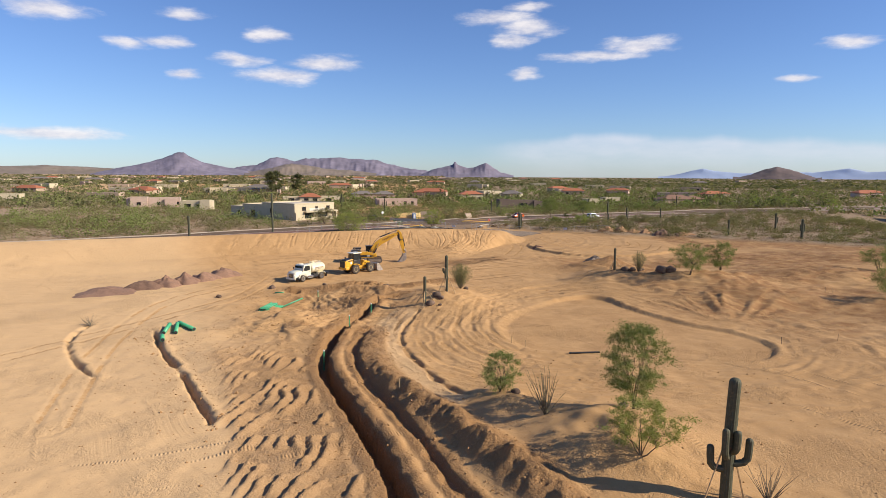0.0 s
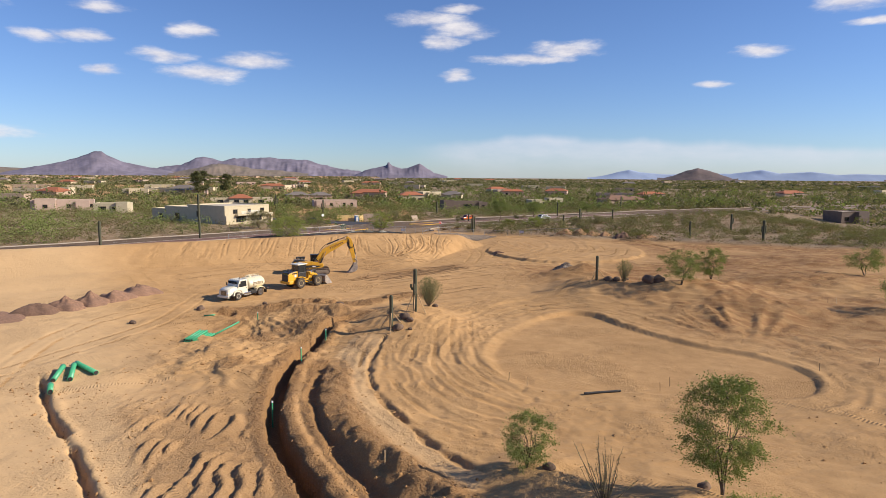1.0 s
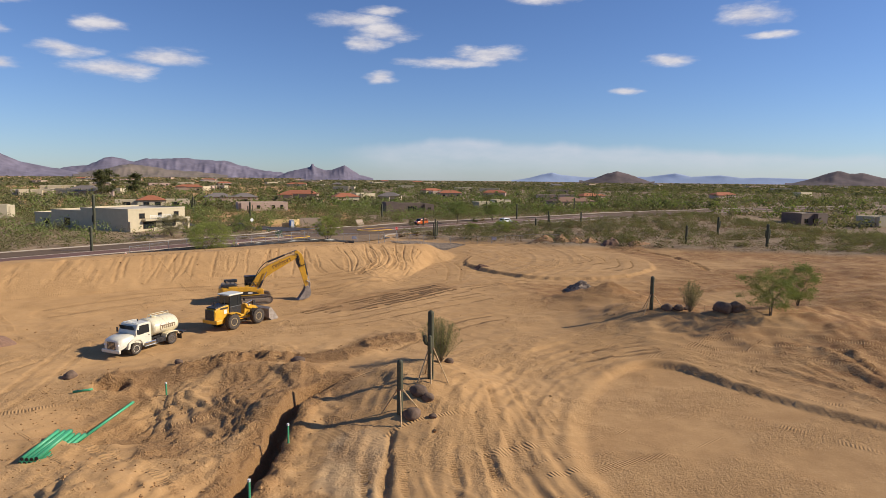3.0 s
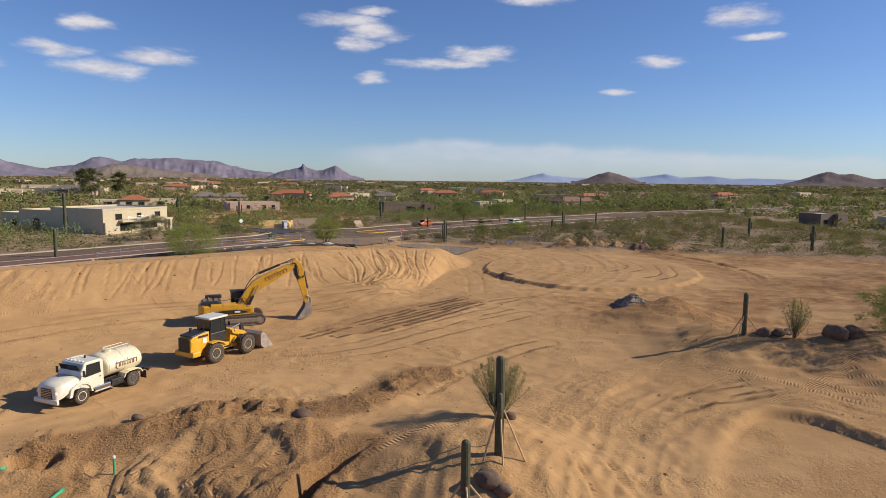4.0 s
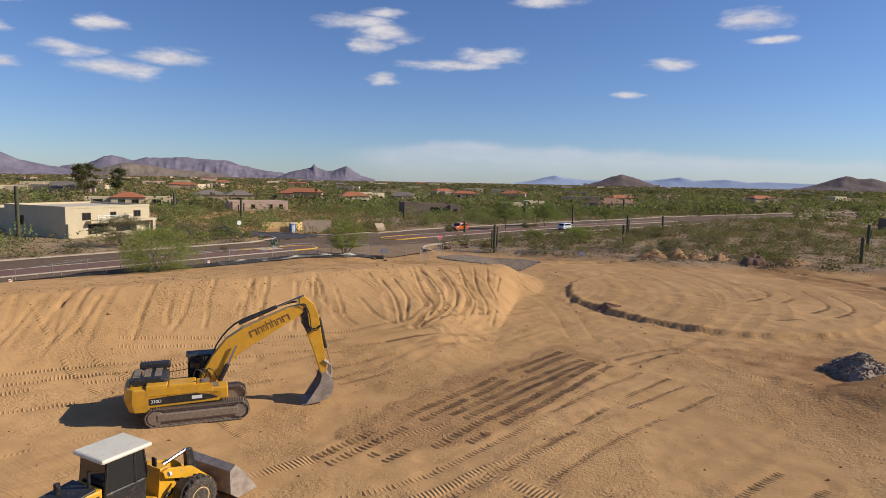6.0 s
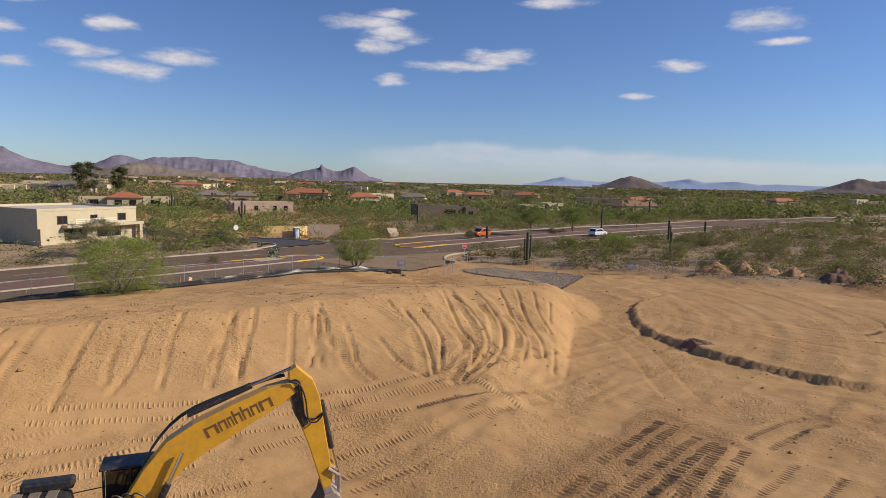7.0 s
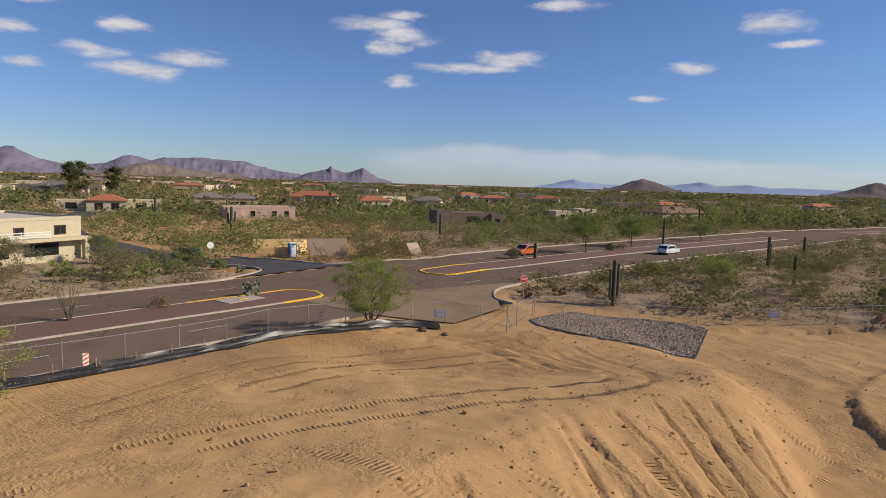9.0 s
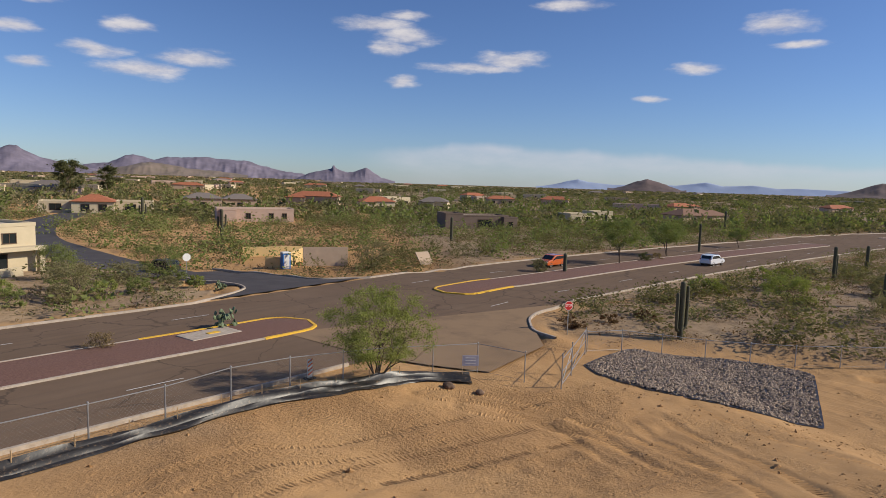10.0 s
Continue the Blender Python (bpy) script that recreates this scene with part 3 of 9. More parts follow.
def relief(x, y):
    """The height of the ground, worked out from its forms."""
    x, y = np.asarray(x, float), np.asarray(y, float)
    far = np.hypot(x, y - 120)
    wild = 1.4 - 0.011 * np.clip(y - 215, 0, 240) - 0.0018 * np.clip(y - 455, 0, 4500) + 0.5 * vnoise(x, y, 47, 3) * step(far, 60, 140)
    wild = wild + 0.22 * vnoise(x, y, 6.5, 4) + 0.08 * vnoise(x, y, 1.7, 5) + 0.0045 * np.clip(-x - 130, 0, 3000) * step(y, 100, 900)
    d_road, side_road, _ = line_distance(x, y, ROAD)
    wild = wild - 3.8 * step(x, 100, 185) * step(np.where(side_road < 0, d_road, 0.0), 14, 45)
    flat = 1.45 - 0.002 * np.clip(x - 10, 0, 300)
    wild = flat + (wild - flat) * step(d_road, 10.5, 20)
    floor = -0.4 + 0.38 * step(y, 78, 116) + 0.5 * step(y, 124, 160) + 0.012 * np.clip(x - 42, 0, 70)
    floor = floor + 0.10 * vnoise(x, y, 9, 11) + 0.06 * vnoise(x, y, 2.4, 12) + 0.035 * vnoise(x, y, 0.8, 13)
    d, side, along_crest = line_distance(x, y, CREST)
    along = along_crest
    d = np.where(side < 0, -d, d)
    width = 8.2 + 5.0 * step(x, -9, 4) - 8.0 * step(x - 0.25 * (y - 140), 9.5, 13.5)
    height = 4.25 - 1.1 * step(x, -6, 14)
    height = height + (1.35 - height) * step(y, 148.5, 162) * step(x, -12, 5)
    ribs = 0.035 * vnoise(along + 0.35 * d * step(x, -14, 4), d * 0.16, 0.95, 21) + 0.03 * np.sin(along * 2.3 + 0.9 * vnoise(x, y, 4, 22)) * step(x, -12, 2)
    apron = 0.24 * (1 - step(x - 0.25 * (y - 140), 4.5, 10))
    face = apron * step(d, -width - 7.5, -width + 1) + (1 - apron) * (0.3 * step(d, -width, 0.6) + 0.7 * np.clip((d + width) / width, 0, 1))
    front = floor + (height - floor) * face + ribs * step(d, -width, -width + 1.5) * (1 - step(d, -1.6, 0.0))
    back = wild + (height - wild) * (1 - np.clip((d - 1.0) / (30.0 - 8.0 * step(x, -10, 0)), 0, 1))  + 0.05 * vnoise(x, y, 0.9, 23) * (1 - step(d, 12, 18))
    h = np.where(d < 0.0, front, back)
    # the open desert beyond the eastern edge of the works
    edge = 0.55 * (x - 30) + (y - 168) - 3.0 * vnoise(x, y, 12, 31)
    east = step(edge, 0, 9) * step(x, 8, 18)
    h = h + (wild - h) * east
    rim = step(x, 92, 112)
    h = h + (wild + 0.6 - h) * rim
    for cx, cy, rx, ry, up in SWELLS:
        r2 = ((x - cx) / rx) ** 2 + ((y - cy) / ry) ** 2
        h = h + up * np.exp(-1.4 * r2) * (1 + 0.12 * vnoise(x, y, 1.3, 41))
    # the graded hollow and the round green
    q, along = blob_distance(x, y, POND, 17.0)
    steep = step(x + 0.55 * y, 57, 64)
    sunk = steep * (1 - step(q, -0.25, 0.15)) + (1 - steep) * (1 - step(q, -1.0, 0.4))
    lip = np.exp(-((q - 0.45) / 0.42) ** 2) * (0.06 + 0.10 * steep) * (1 + 0.5 * vnoise(x, y, 0.9, 51))
    h = h + lip + sunk * (-0.66 - h + 0.03 * vnoise(x, y, 5, 52))
    q, along = blob_distance(x, y, GREEN, 4.0)
    q = q + 0.16 * vnoise(x, y, 0.8, 54)
    lip = np.exp(-((q + 0.15) / 0.30) ** 2) * 0.15 * (1 + 0.9 * vnoise(x, y, 0.9, 53)) + 0.05 * np.exp(-((q - 0.75) / 0.3) ** 2) * (1 + vnoise(x, y, 0.7, 79))
    inner = 1 - step(q, -0.4, 0.12)
    h = h + lip * (1 - step(x + y, 178, 196) * 0.6) + inner * (0.40 + 0.30 * step(y, 126, 145) - h + 0.03 * vnoise(x, y, 1.5, 78))
    # loose churned soil west of the pipe trench
    loose = step(x + 0.4 * (y - 40) + 0.8 * vnoise(x, y, 3, 102), -15.2, -13.2) * (1 - step(x + 0.38 * (y - 38.8), -7.0, -6.0)) * step(y, 26, 31) * (1 - step(y, 55, 62))
    furrow = (x - 0.14 * y + 0.65 * vnoise(x, y, 3.0, 61)) / 1.05
    furrow = furrow - np.floor(furrow)
    ridge = step(furrow, 0.0, 0.16) * (1 - furrow) ** 1.3 * step(vnoise(x, y, 1.9, 62), -0.35, 0.2)
    h = h + loose * (0.40 * ridge - 0.08 + 0.09 * (1 - np.abs(vnoise(x, y, 0.75, 63))) ** 2)
    heap = step(x, -26, -19) * (1 - step(x, -9, -3)) * step(y, 58, 66) * (1 - step(y, 86, 93))
    rise = 0.85 * fbm(x + 1.4 * vnoise(x, y, 3.2, 66), y + 1.0 * vnoise(x, y, 2.6, 106), 9, 64, 3) / 0.2
    steps = (np.floor(rise) + step(rise - np.floor(rise), 0.74, 1.0)) * 0.2
    h = h + heap * (steps + 0.13 * (1 - np.abs(vnoise(0.8 * x + 0.6 * y, 0.5 * y - 0.4 * x, 1.1, 94))) ** 4 + 0.10 * np.abs(fbm(x, y, 0.9, 65, 2)))
    # broken ground by the parked machines
    q, _, _ = line_distance(x, y, BREAK, 6.0)
    h = h + (1 - 0.55 * step(x, -5, 0)) * np.exp(-(q / 1.9) ** 2) * (0.25 + 0.55 * (1 - np.abs(fbm(x, y, 1.7, 67, 3))).clip(0, 1) ** 2 + 0.26 * np.abs(vnoise(x, y, 0.7, 68))) * step(vnoise(x, y, 4.0, 69), -1.0, -0.1)
    # trench, ditch and spoil
    q, side, along = line_distance(x, y, SPOIL, 5.0)
    h = h + 0.95 * np.exp(-(q / 1.2) ** 2) * (0.45 + 0.55 * (1 - step(y, 44, 58))) * (1 + 0.34 * fbm(x, y, 1.1, 71)) + (0.09 * np.abs(fbm(x, y, 0.8, 77, 2)) + 0.05 * vnoise(x, y, 0.34, 99)) * np.exp(-(q / 2.1) ** 2)
    q, side, along = line_distance(x, y, DITCH, 5.0)
    q = np.maximum(q + 0.24 * vnoise(x, y, 1.5, 72) + 0.10 * vnoise(x, y, 0.5, 98), 0)
    h = h - 0.45 * np.exp(-(q / 0.38) ** 4) * (1 - step(y, 64, 69))
    q, side, along = line_distance(x, y, TRENCH, 5.0)
    q = q + 0.13 * vnoise(x, y, 1.1, 73) + 0.06 * vnoise(x, y, 0.4, 74)
    h = h - 1.7 * (1 - step(q, 0.42, 0.64)) * (1 - step(y, 83, 86)) + np.where(side > 0, 0.26, 0.05) * (1 + 0.6 * vnoise(x, y, 0.9, 108)) * np.exp(-((q - 1.3) / 0.5) ** 2) * (1 - step(y, 70, 86))
    for line, deep in ((CUT, 0.42), (SHORT_CUT, 0.3), (PATH_EDGE, 0.16), (EAST_CUT, 0.3)):
        q, side, along = line_distance(x, y, line, 3.0)
        q = q + 0.20 * vnoise(x, y, 1.0, 75)
        h = h - 1.4 * deep * (1 - step(q, 0.08, 0.28)) + 0.35 * deep * np.exp(-((q - 0.6) / 0.3) ** 2) * (side > 0)
    # machine marks: long combed streaks round the hollow and before the bank, then single ruts
    q, along = blob_distance(x, y, POND, 17.0)
    rough = step(q, 0.3, 1.5) * (1 - step(q, 11, 16.5)) * (1 - step(y, 92, 99))
    comb = (q + 1.1 * vnoise(x, y, 6.5, 109) + 0.25 * vnoise(x, y, 1.6, 110)) / 1.15
    comb = comb - np.floor(comb)
    h = h + rough * 0.11 * step(comb, 0.0, 0.18) * (1 - comb) ** 2.2 * step(vnoise(x, y, 3.6, 111), -0.2, 0.3)
    h = h + rough * (0.13 * (1 - np.abs(vnoise(q + 0.9 * vnoise(x, y, 5, 55), along * 0.055, 1.5, 56))) ** 5 * step(vnoise(x, y, 4, 100), -0.5, 0.3) + 0.04 * vnoise(q, along * 0.10, 0.45, 57) + 0.03 * vnoise(x, y, 0.4, 101))
    before = step(d, -46, -34) * (1 - step(d, -9, -6))
    h = h + before * (0.08 * (1 - np.abs(vnoise(d + 0.5 * vnoise(x, y, 6, 58), along_crest * 0.05, 1.7, 59))) ** 6 + 0.03 * vnoise(d, along_crest * 0.1, 0.45, 60))
    fan = np.exp(-(((x - 36.5) / 6.5) ** 2 + ((y - 79) / 4.5) ** 2))
    h = h + fan * 0.48 * (1 - np.abs(vnoise(np.arctan2(y - 69, x - 33) * 16, np.hypot(x - 33, y - 69) * 0.12, 1.3, 61))) ** 3
    # combed end of the bank
    sweep = x - np.interp(y, (129.4, 130.9, 134.2, 138.1, 141.8, 145.2), (0.9, 2.5, 4.6, 5.8, 5.85, 5.6))
    comb = step(y, 129.5, 132) * (1 - step(y, 143, 146.5)) * step(sweep, -6.5, -3.5) * (1 - step(sweep, 4.5, 6.5))
    h = h + comb * (0.075 * vnoise(sweep, y * 0.10, 0.62, 87) + 0.035 * vnoise(sweep, y * 0.2, 0.3, 88))
    # a driven-over dirt heap
    r = np.hypot((x - 30) / np.where(x < 30, 9.5, 6.2), (y - 111.4) / np.where(y < 111.4, 6.4, 3.2)) + 0.06 * vnoise(x, y, 1.6, 89)
    lug = (0.35 * x + 0.94 * y + 0.5 * vnoise(x, y, 3.0, 112)) / 0.8
    lug = np.abs(lug - np.floor(lug) - 0.5)
    h = h + 1.95 * np.clip(1 - r, 0, 1) ** 1.15 * (1 + 0.10 * vnoise(x, y, 0.7, 90)) + 0.16 * lug * step(r, 1.0, 0.8) * step(r, 0.1, 0.25) * step(vnoise(x, y, 2.2, 113), -0.3, 0.1)
    # a dug pit beside the pipes, and uneven red ground in the east
    r = np.hypot((x + 21.6) / 1.25, (y - 88.4) / 1.0) + 0.12 * vnoise(x, y, 0.9, 103)
    h = h - 0.75 * (1 - step(r, 0.75, 1.0)) + 0.22 * np.exp(-((r - 1.35) / 0.3) ** 2) * (x > -22)
    rough = step(x + 0.35 * (y - 60), 34, 46) * (1 - step(y, 122, 136)) * (1 - step(x, 88, 100)) * step(blob_distance(x, y, POND, 6.0)[0], 1.0, 4.0)
    h = h + rough * (0.22 * (1 - np.abs(vnoise(0.5 * x + 0.86 * y, 0.3 * x - 0.2 * y, 3.4, 104))) ** 4 + 0.10 * (1 - np.abs(vnoise(x, y, 1.6, 105))) ** 2)
    for line, gauge, width, gap in RUTS:
        q, _, _ = line_distance(x, y, line, gauge / 2 + 1.2)
        q = np.abs(q - gauge / 2) if gauge else np.maximum(q + 0.05 * vnoise(x, y, 0.9, 85), 0)
        worn = 1.0 if gauge else 0.75 + 0.2 * vnoise(x, y, 1.5, 86)
        h = h - worn * (0.045 if gauge else 0.20 if width < 0.215 else 0.09) * np.exp(-(q / (0.5 * width)) ** 4) + (0.022 if gauge else 0.02) * np.exp(-((q - 0.95 * width) / (0.35 * width)) ** 2)
    # the road and what is paved beside it lie level
    for shape in PAVED:
        h = flat + (h - flat) * step(blob_distance(x, y, shape, 6.0)[0], 0.3, 3.0)
    h = flat + (h - flat) * step(d_road, 11.6, 14.4)
    return h


def at(x, y):
    return float(land(np.array([x], float), np.array([y], float))[0])

# ---- building helpers ----
def mesh_of(name, verts, faces, mat=None, smooth=False):
    """A mesh from arrays; faces all have the same number of corners, or come as a list of such arrays."""
    me = bpy.data.meshes.new(name)
    verts = np.asarray(verts, np.float32)
    groups = [np.asarray(f, np.int32) for f in (faces if isinstance(faces, list) else [faces]) if len(f)]
    loops = np.concatenate([g.ravel() for g in groups])
    totals = np.concatenate([np.full(len(g), g.shape[1], np.int32) for g in groups])
    me.vertices.add(len(verts))
    me.vertices.foreach_set("co", verts.ravel())
    me.loops.add(len(loops))
    me.loops.foreach_set("vertex_index", loops)
    me.polygons.add(len(totals))
    me.polygons.foreach_set("loop_start", np.concatenate([[0], np.cumsum(totals)[:-1]]).astype(np.int32))
    me.polygons.foreach_set("use_smooth", np.full(len(totals), smooth))
    me.update(calc_edges=True)
    if mat:
        me.materials.append(mat)
    return me


def thing(name, label, category, m=None, group="", kind=""):
    """An empty at the thing's base that carries its parts."""
    ob = tagged(new(name), label, category, group, kind)
    if m is not None:
        ob.matrix_basis = m
    return ob


def part(name, bm, mat, parent=None, label=""):
    """One mesh object under a thing or a part."""
    if isinstance(bm, bpy.types.Mesh):
        me = bm
    else:
        me = bpy.data.meshes.new(name)
        bm.to_mesh(me)
        bm.free()
    if mat and not len(me.materials):
        me.materials.append(mat)
    ob = new(name, me)
    ob.parent = parent
    return tagged(ob, label) if label else ob


def box(sx, sy, sz, m=None, bevel=0.0, bm=None):
    """A block centred on the pose m, its edges rounded by bevel."""
    b = bm or bmesh.new()
    made = bmesh.ops.create_cube(b, size=1.0, matrix=(m or Matrix()) @ Matrix.Diagonal((sx, sy, sz, 1)))
    if bevel:
        edges = {e for v in made["verts"] for e in v.link_edges}
        bmesh.ops.bevel(b, geom=list(edges), offset=bevel, segments=2, affect="EDGES", profile=0.5)
    return b


def rod(r0, r1, depth, m=None, sides=14, bm=None, bevel=0.0):
    """A tapered round bar along the pose's z, centred."""
    b = bm or bmesh.new()
    made = bmesh.ops.create_cone(b, cap_ends=True, segments=sides, radius1=r0, radius2=r1, depth=depth, matrix=m or Matrix())
    if bevel:
        rims = {e for v in made["verts"] for e in v.link_edges if any(len(f.verts) > 4 for f in e.link_faces)}
        bmesh.ops.bevel(b, geom=list(rims), offset=bevel, segments=2, affect="EDGES", profile=0.5)
    return b


def bar(a, b, r0, r1=None, sides=8, bm=None):
    """A round bar from point a to point b."""
    a, b = Vector(a), Vector(b)
    m = Matrix.Translation((a + b) / 2) @ (b - a).to_track_quat("Z", "Y").to_matrix().to_4x4()
    return rod(r0, r0 if r1 is None else r1, (b - a).length, m, sides, bm)


def hose(curve, y, r, sides=5):
    """One bent hose along points in x and z, at one y."""
    b = bmesh.new()
    c = np.asarray(curve, float)
    d = np.gradient(c, axis=0)
    d /= np.linalg.norm(d, axis=1)[:, None]
    turns = [2 * math.pi * j / sides for j in range(sides)]
    rings = [[b.verts.new((px - dz * r * math.cos(t), y + r * math.sin(t), pz + dx * r * math.cos(t))) for t in turns] for (px, pz), (dx, dz) in zip(c, d)]
    for lo, hi in zip(rings, rings[1:]):
        for j in range(sides):
            b.faces.new((lo[j], lo[(j + 1) % sides], hi[(j + 1) % sides], hi[j]))
    b.faces.new(rings[0][::-1])
    b.faces.new(rings[-1])
    bmesh.ops.recalc_face_normals(b, faces=b.faces[:])
    return b


def plate(outline, thick, m=None, bevel=0.0, bm=None):
    """A flat shape: its outline in x and z, thickness along y, centred."""
    b = bm or bmesh.new()
    m = m or Matrix()
    front = [b.verts.new(m @ Vector((x, -thick / 2, z))) for x, z in outline]
    rear = [b.verts.new(m @ Vector((x, thick / 2, z))) for x, z in outline]
    faces = [b.faces.new(front), b.faces.new(rear[::-1])]
    n = len(outline)
    for i in range(n):
        j = (i + 1) % n
        faces.append(b.faces.new((front[j], front[i], rear[i], rear[j])))
    bmesh.ops.recalc_face_normals(b, faces=faces)
    if bevel:
        edges = {e for f in faces[:2] for e in f.edges}
        bmesh.ops.bevel(b, geom=list(edges), offset=bevel, segments=2, affect="EDGES", profile=0.5)
    return b


def lathe(profile, sides=24, m=None, bm=None):
    """A body of revolution about y from (radius, y) pairs."""
    b = bm or bmesh.new()
    m = m or Matrix()
    rings = []
    for r, y in profile:
        rings.append([b.verts.new(m @ Vector((r * math.cos(2 * math.pi * i / sides), y, r * math.sin(2 * math.pi * i / sides)))) for i in range(sides)])
    faces = []
    for p, q in zip(rings, rings[1:]):
        for i in range(sides):
            j = (i + 1) % sides
            faces.append(b.faces.new((p[i], p[j], q[j], q[i])))
    faces += [b.faces.new(rings[0][::-1]), b.faces.new(rings[-1])]
    bmesh.ops.recalc_face_normals(b, faces=faces)
    for f in faces[:-2]:
        f.smooth = True
    return b


def words(text, size, mat, parent, m, name="lettering", label="", thick=0.004, shear=0.0, width=None):
    """Writing as a thin raised mesh; the text lies in the pose's x-y plane, centred."""
    cu = bpy.data.curves.new(name, "FONT")
    cu.body, cu.size, cu.extrude, cu.align_x, cu.align_y, cu.shear = text, size, thick, "CENTER", "CENTER", shear
    cu.offset = 0.012 * size
    cu.resolution_u = 3
    temp = bpy.data.objects.new(name, cu)
    me = bpy.data.meshes.new_from_object(temp)
    bpy.data.objects.remove(temp)
    me.materials.clear()
    xs = [v.co.x for v in me.vertices]
    k = width / (max(xs) - min(xs)) if width else 1.0
    me.transform(m @ Matrix.Diagonal((k, 1, 1, 1)))
    return part(name, me, mat, parent, label)


def ribbon(name, line, offsets, mat, lift, label="", category="", kind="structure", parent=None, sag=None):
    """A strip along a line between offsets to its left, lying lift above the ground."""
    line = np.asarray(line, float)
    along = np.gradient(line, axis=0)
    along /= np.linalg.norm(along, axis=1)[:, None]
    left = np.stack([-along[:, 1], along[:, 0]], 1)
    rows = []
    for o, up in offsets:
        p = line + left * o
        rows.append(np.column_stack([p, land(p[:, 0], p[:, 1]) + up + lift]))
    n = len(line)
    verts = np.concatenate(rows)
    i = np.arange(n - 1)
    quads = np.concatenate([np.stack([k * n + i + 1, k * n + i, (k + 1) * n + i, (k + 1) * n + i + 1], 1)[:, ::-1] for k in range(len(offsets) - 1)])
    me = mesh_of(name, verts, quads, mat)
    ob = new(name, me)
    ob.parent = parent
    return tagged(ob, label, category, "", kind)


def marks(sizes, gap, height, thick, m, mat, parent, label):
    """A row of plain upright bars in place of a maker's name: each one's width and height."""
    x = -sum(w + gap for w, _ in sizes) / 2
    made = []
    for w, k in sizes:
        leg, top = min(0.22 * w, 0.09), 0.97 * height
        head = [(0, max(height * k, top))] + ([(leg, height * k), (leg, top)] if height * k > top + 0.01 else [])
        arch = [(0, 0)] + head + [(w, top), (w, 0), (w - leg, 0), (w - leg, 0.75 * height), (leg, 0.75 * height), (leg, 0)]
        made.append(part("maker_mark", plate(arch, thick, m @ pose(x, 0, 0)), mat, parent, label))
        x += w + gap
    return made


def resample(line, gap):
    line = np.asarray(line, float)
    run = np.concatenate([[0], np.cumsum(np.hypot(*np.diff(line, axis=0).T))])
    s = np.arange(0, run[-1], gap)
    return np.stack([np.interp(s, run, line[:, 0]), np.interp(s, run, line[:, 1])], 1)


def cut_line(line, a, b):
    """The stretch of a line between two lengths along it."""
    run = np.concatenate([[0], np.cumsum(np.hypot(*np.diff(line, axis=0).T))])
    s = np.linspace(a, b, max(2, int((b - a) / 0.8)))
    return np.stack([np.interp(s, run, line[:, 0]), np.interp(s, run, line[:, 1])], 1)


def run_at(line, x, y):
    return float(line_distance(np.array([x], float), np.array([y], float), np.asarray(line))[2][0])


# ---- the ground, one sheet out to the horizon ----
def graded(lo, hi, gap, below, above, growth=1.085):
    mid = list(np.arange(lo, hi, gap))
    g, v, left = gap, lo, []
    while v > below:
        g = min(g * growth, 260)
        v -= g
        left.append(v)
    g, v, right = gap, mid[-1], []
    while v < above:
        g = min(g * growth, 260)
        v += g
        right.append(v)
    return np.array(left[::-1] + mid + right)


def spaced(*stretches):
    """Grid lines: (from, to, gap) one after another."""
    return np.concatenate([np.arange(a, b - 0.4 * g, g) for a, b, g in stretches])


# a closer mesh over the churned soil and the rutted end of the bank
inner_x = spaced((-41, -31, 0.28), (-31, -1, 0.175), (-1, 13, 0.14), (13, 45, 0.32), (45, 66, 0.5))
inner_y = spaced((28, 97, 0.18), (97, 128, 0.31), (128, 147, 0.18), (147, 170, 0.31))
xs, ys = [np.concatenate([outer[outer < inner[0] - 0.1], inner, outer[outer > inner[-1] + 0.1]])
          for inner, outer in ((inner_x, graded(-41, 66, 0.5, -4300, 4300, 1.13)), (inner_y, graded(28, 170, 0.3, -600, 4600, 1.06)))]
gx, gy = np.meshgrid(xs, ys)
gz = relief(gx, gy)
sheet = gz.copy()


def land(x, y):
    """The height of the ground sheet."""
    x, y = np.asarray(x, float), np.asarray(y, float)
    i, j = np.clip(np.searchsorted(xs, x) - 1, 0, len(xs) - 2), np.clip(np.searchsorted(ys, y) - 1, 0, len(ys) - 2)
    u, v = np.clip((x - xs[i]) / (xs[i + 1] - xs[i]), 0, 1), np.clip((y - ys[j]) / (ys[j + 1] - ys[j]), 0, 1)
    return (sheet[j, i] * (1 - u) + sheet[j, i + 1] * u) * (1 - v) + (sheet[j + 1, i] * (1 - u) + sheet[j + 1, i + 1] * u) * v


# the sheet runs a little lower under paving
off_road, side_road, _ = line_distance(gx, gy, ROAD)
gz = gz - 0.3 * (1 - step(off_road - np.where(side_road > 0, 1.0, 0.0), 9.4, 10.8))
for shape in PAVED:
    gz = gz - 0.3 * (1 - step(blob_distance(gx, gy, shape, 4.0)[0], -1.0, 0.0))
nx, ny = len(xs), len(ys)
ids = np.arange(nx * ny).reshape(ny, nx)
quads = np.stack([ids[:-1, :-1].ravel(), ids[:-1, 1:].ravel(), ids[1:, 1:].ravel(), ids[1:, :-1].ravel()], 1)
ground_mesh = mesh_of("ground", np.column_stack([gx.ravel(), gy.ravel(), gz.ravel()]), quads, EARTH, True)
dc, sc, _ = line_distance(gx, gy, CREST)
dr, _, _ = line_distance(gx, gy, ROAD)
edge = 0.55 * (gx - 30) + (gy - 168) - 3.0 * vnoise(gx, gy, 12, 31)
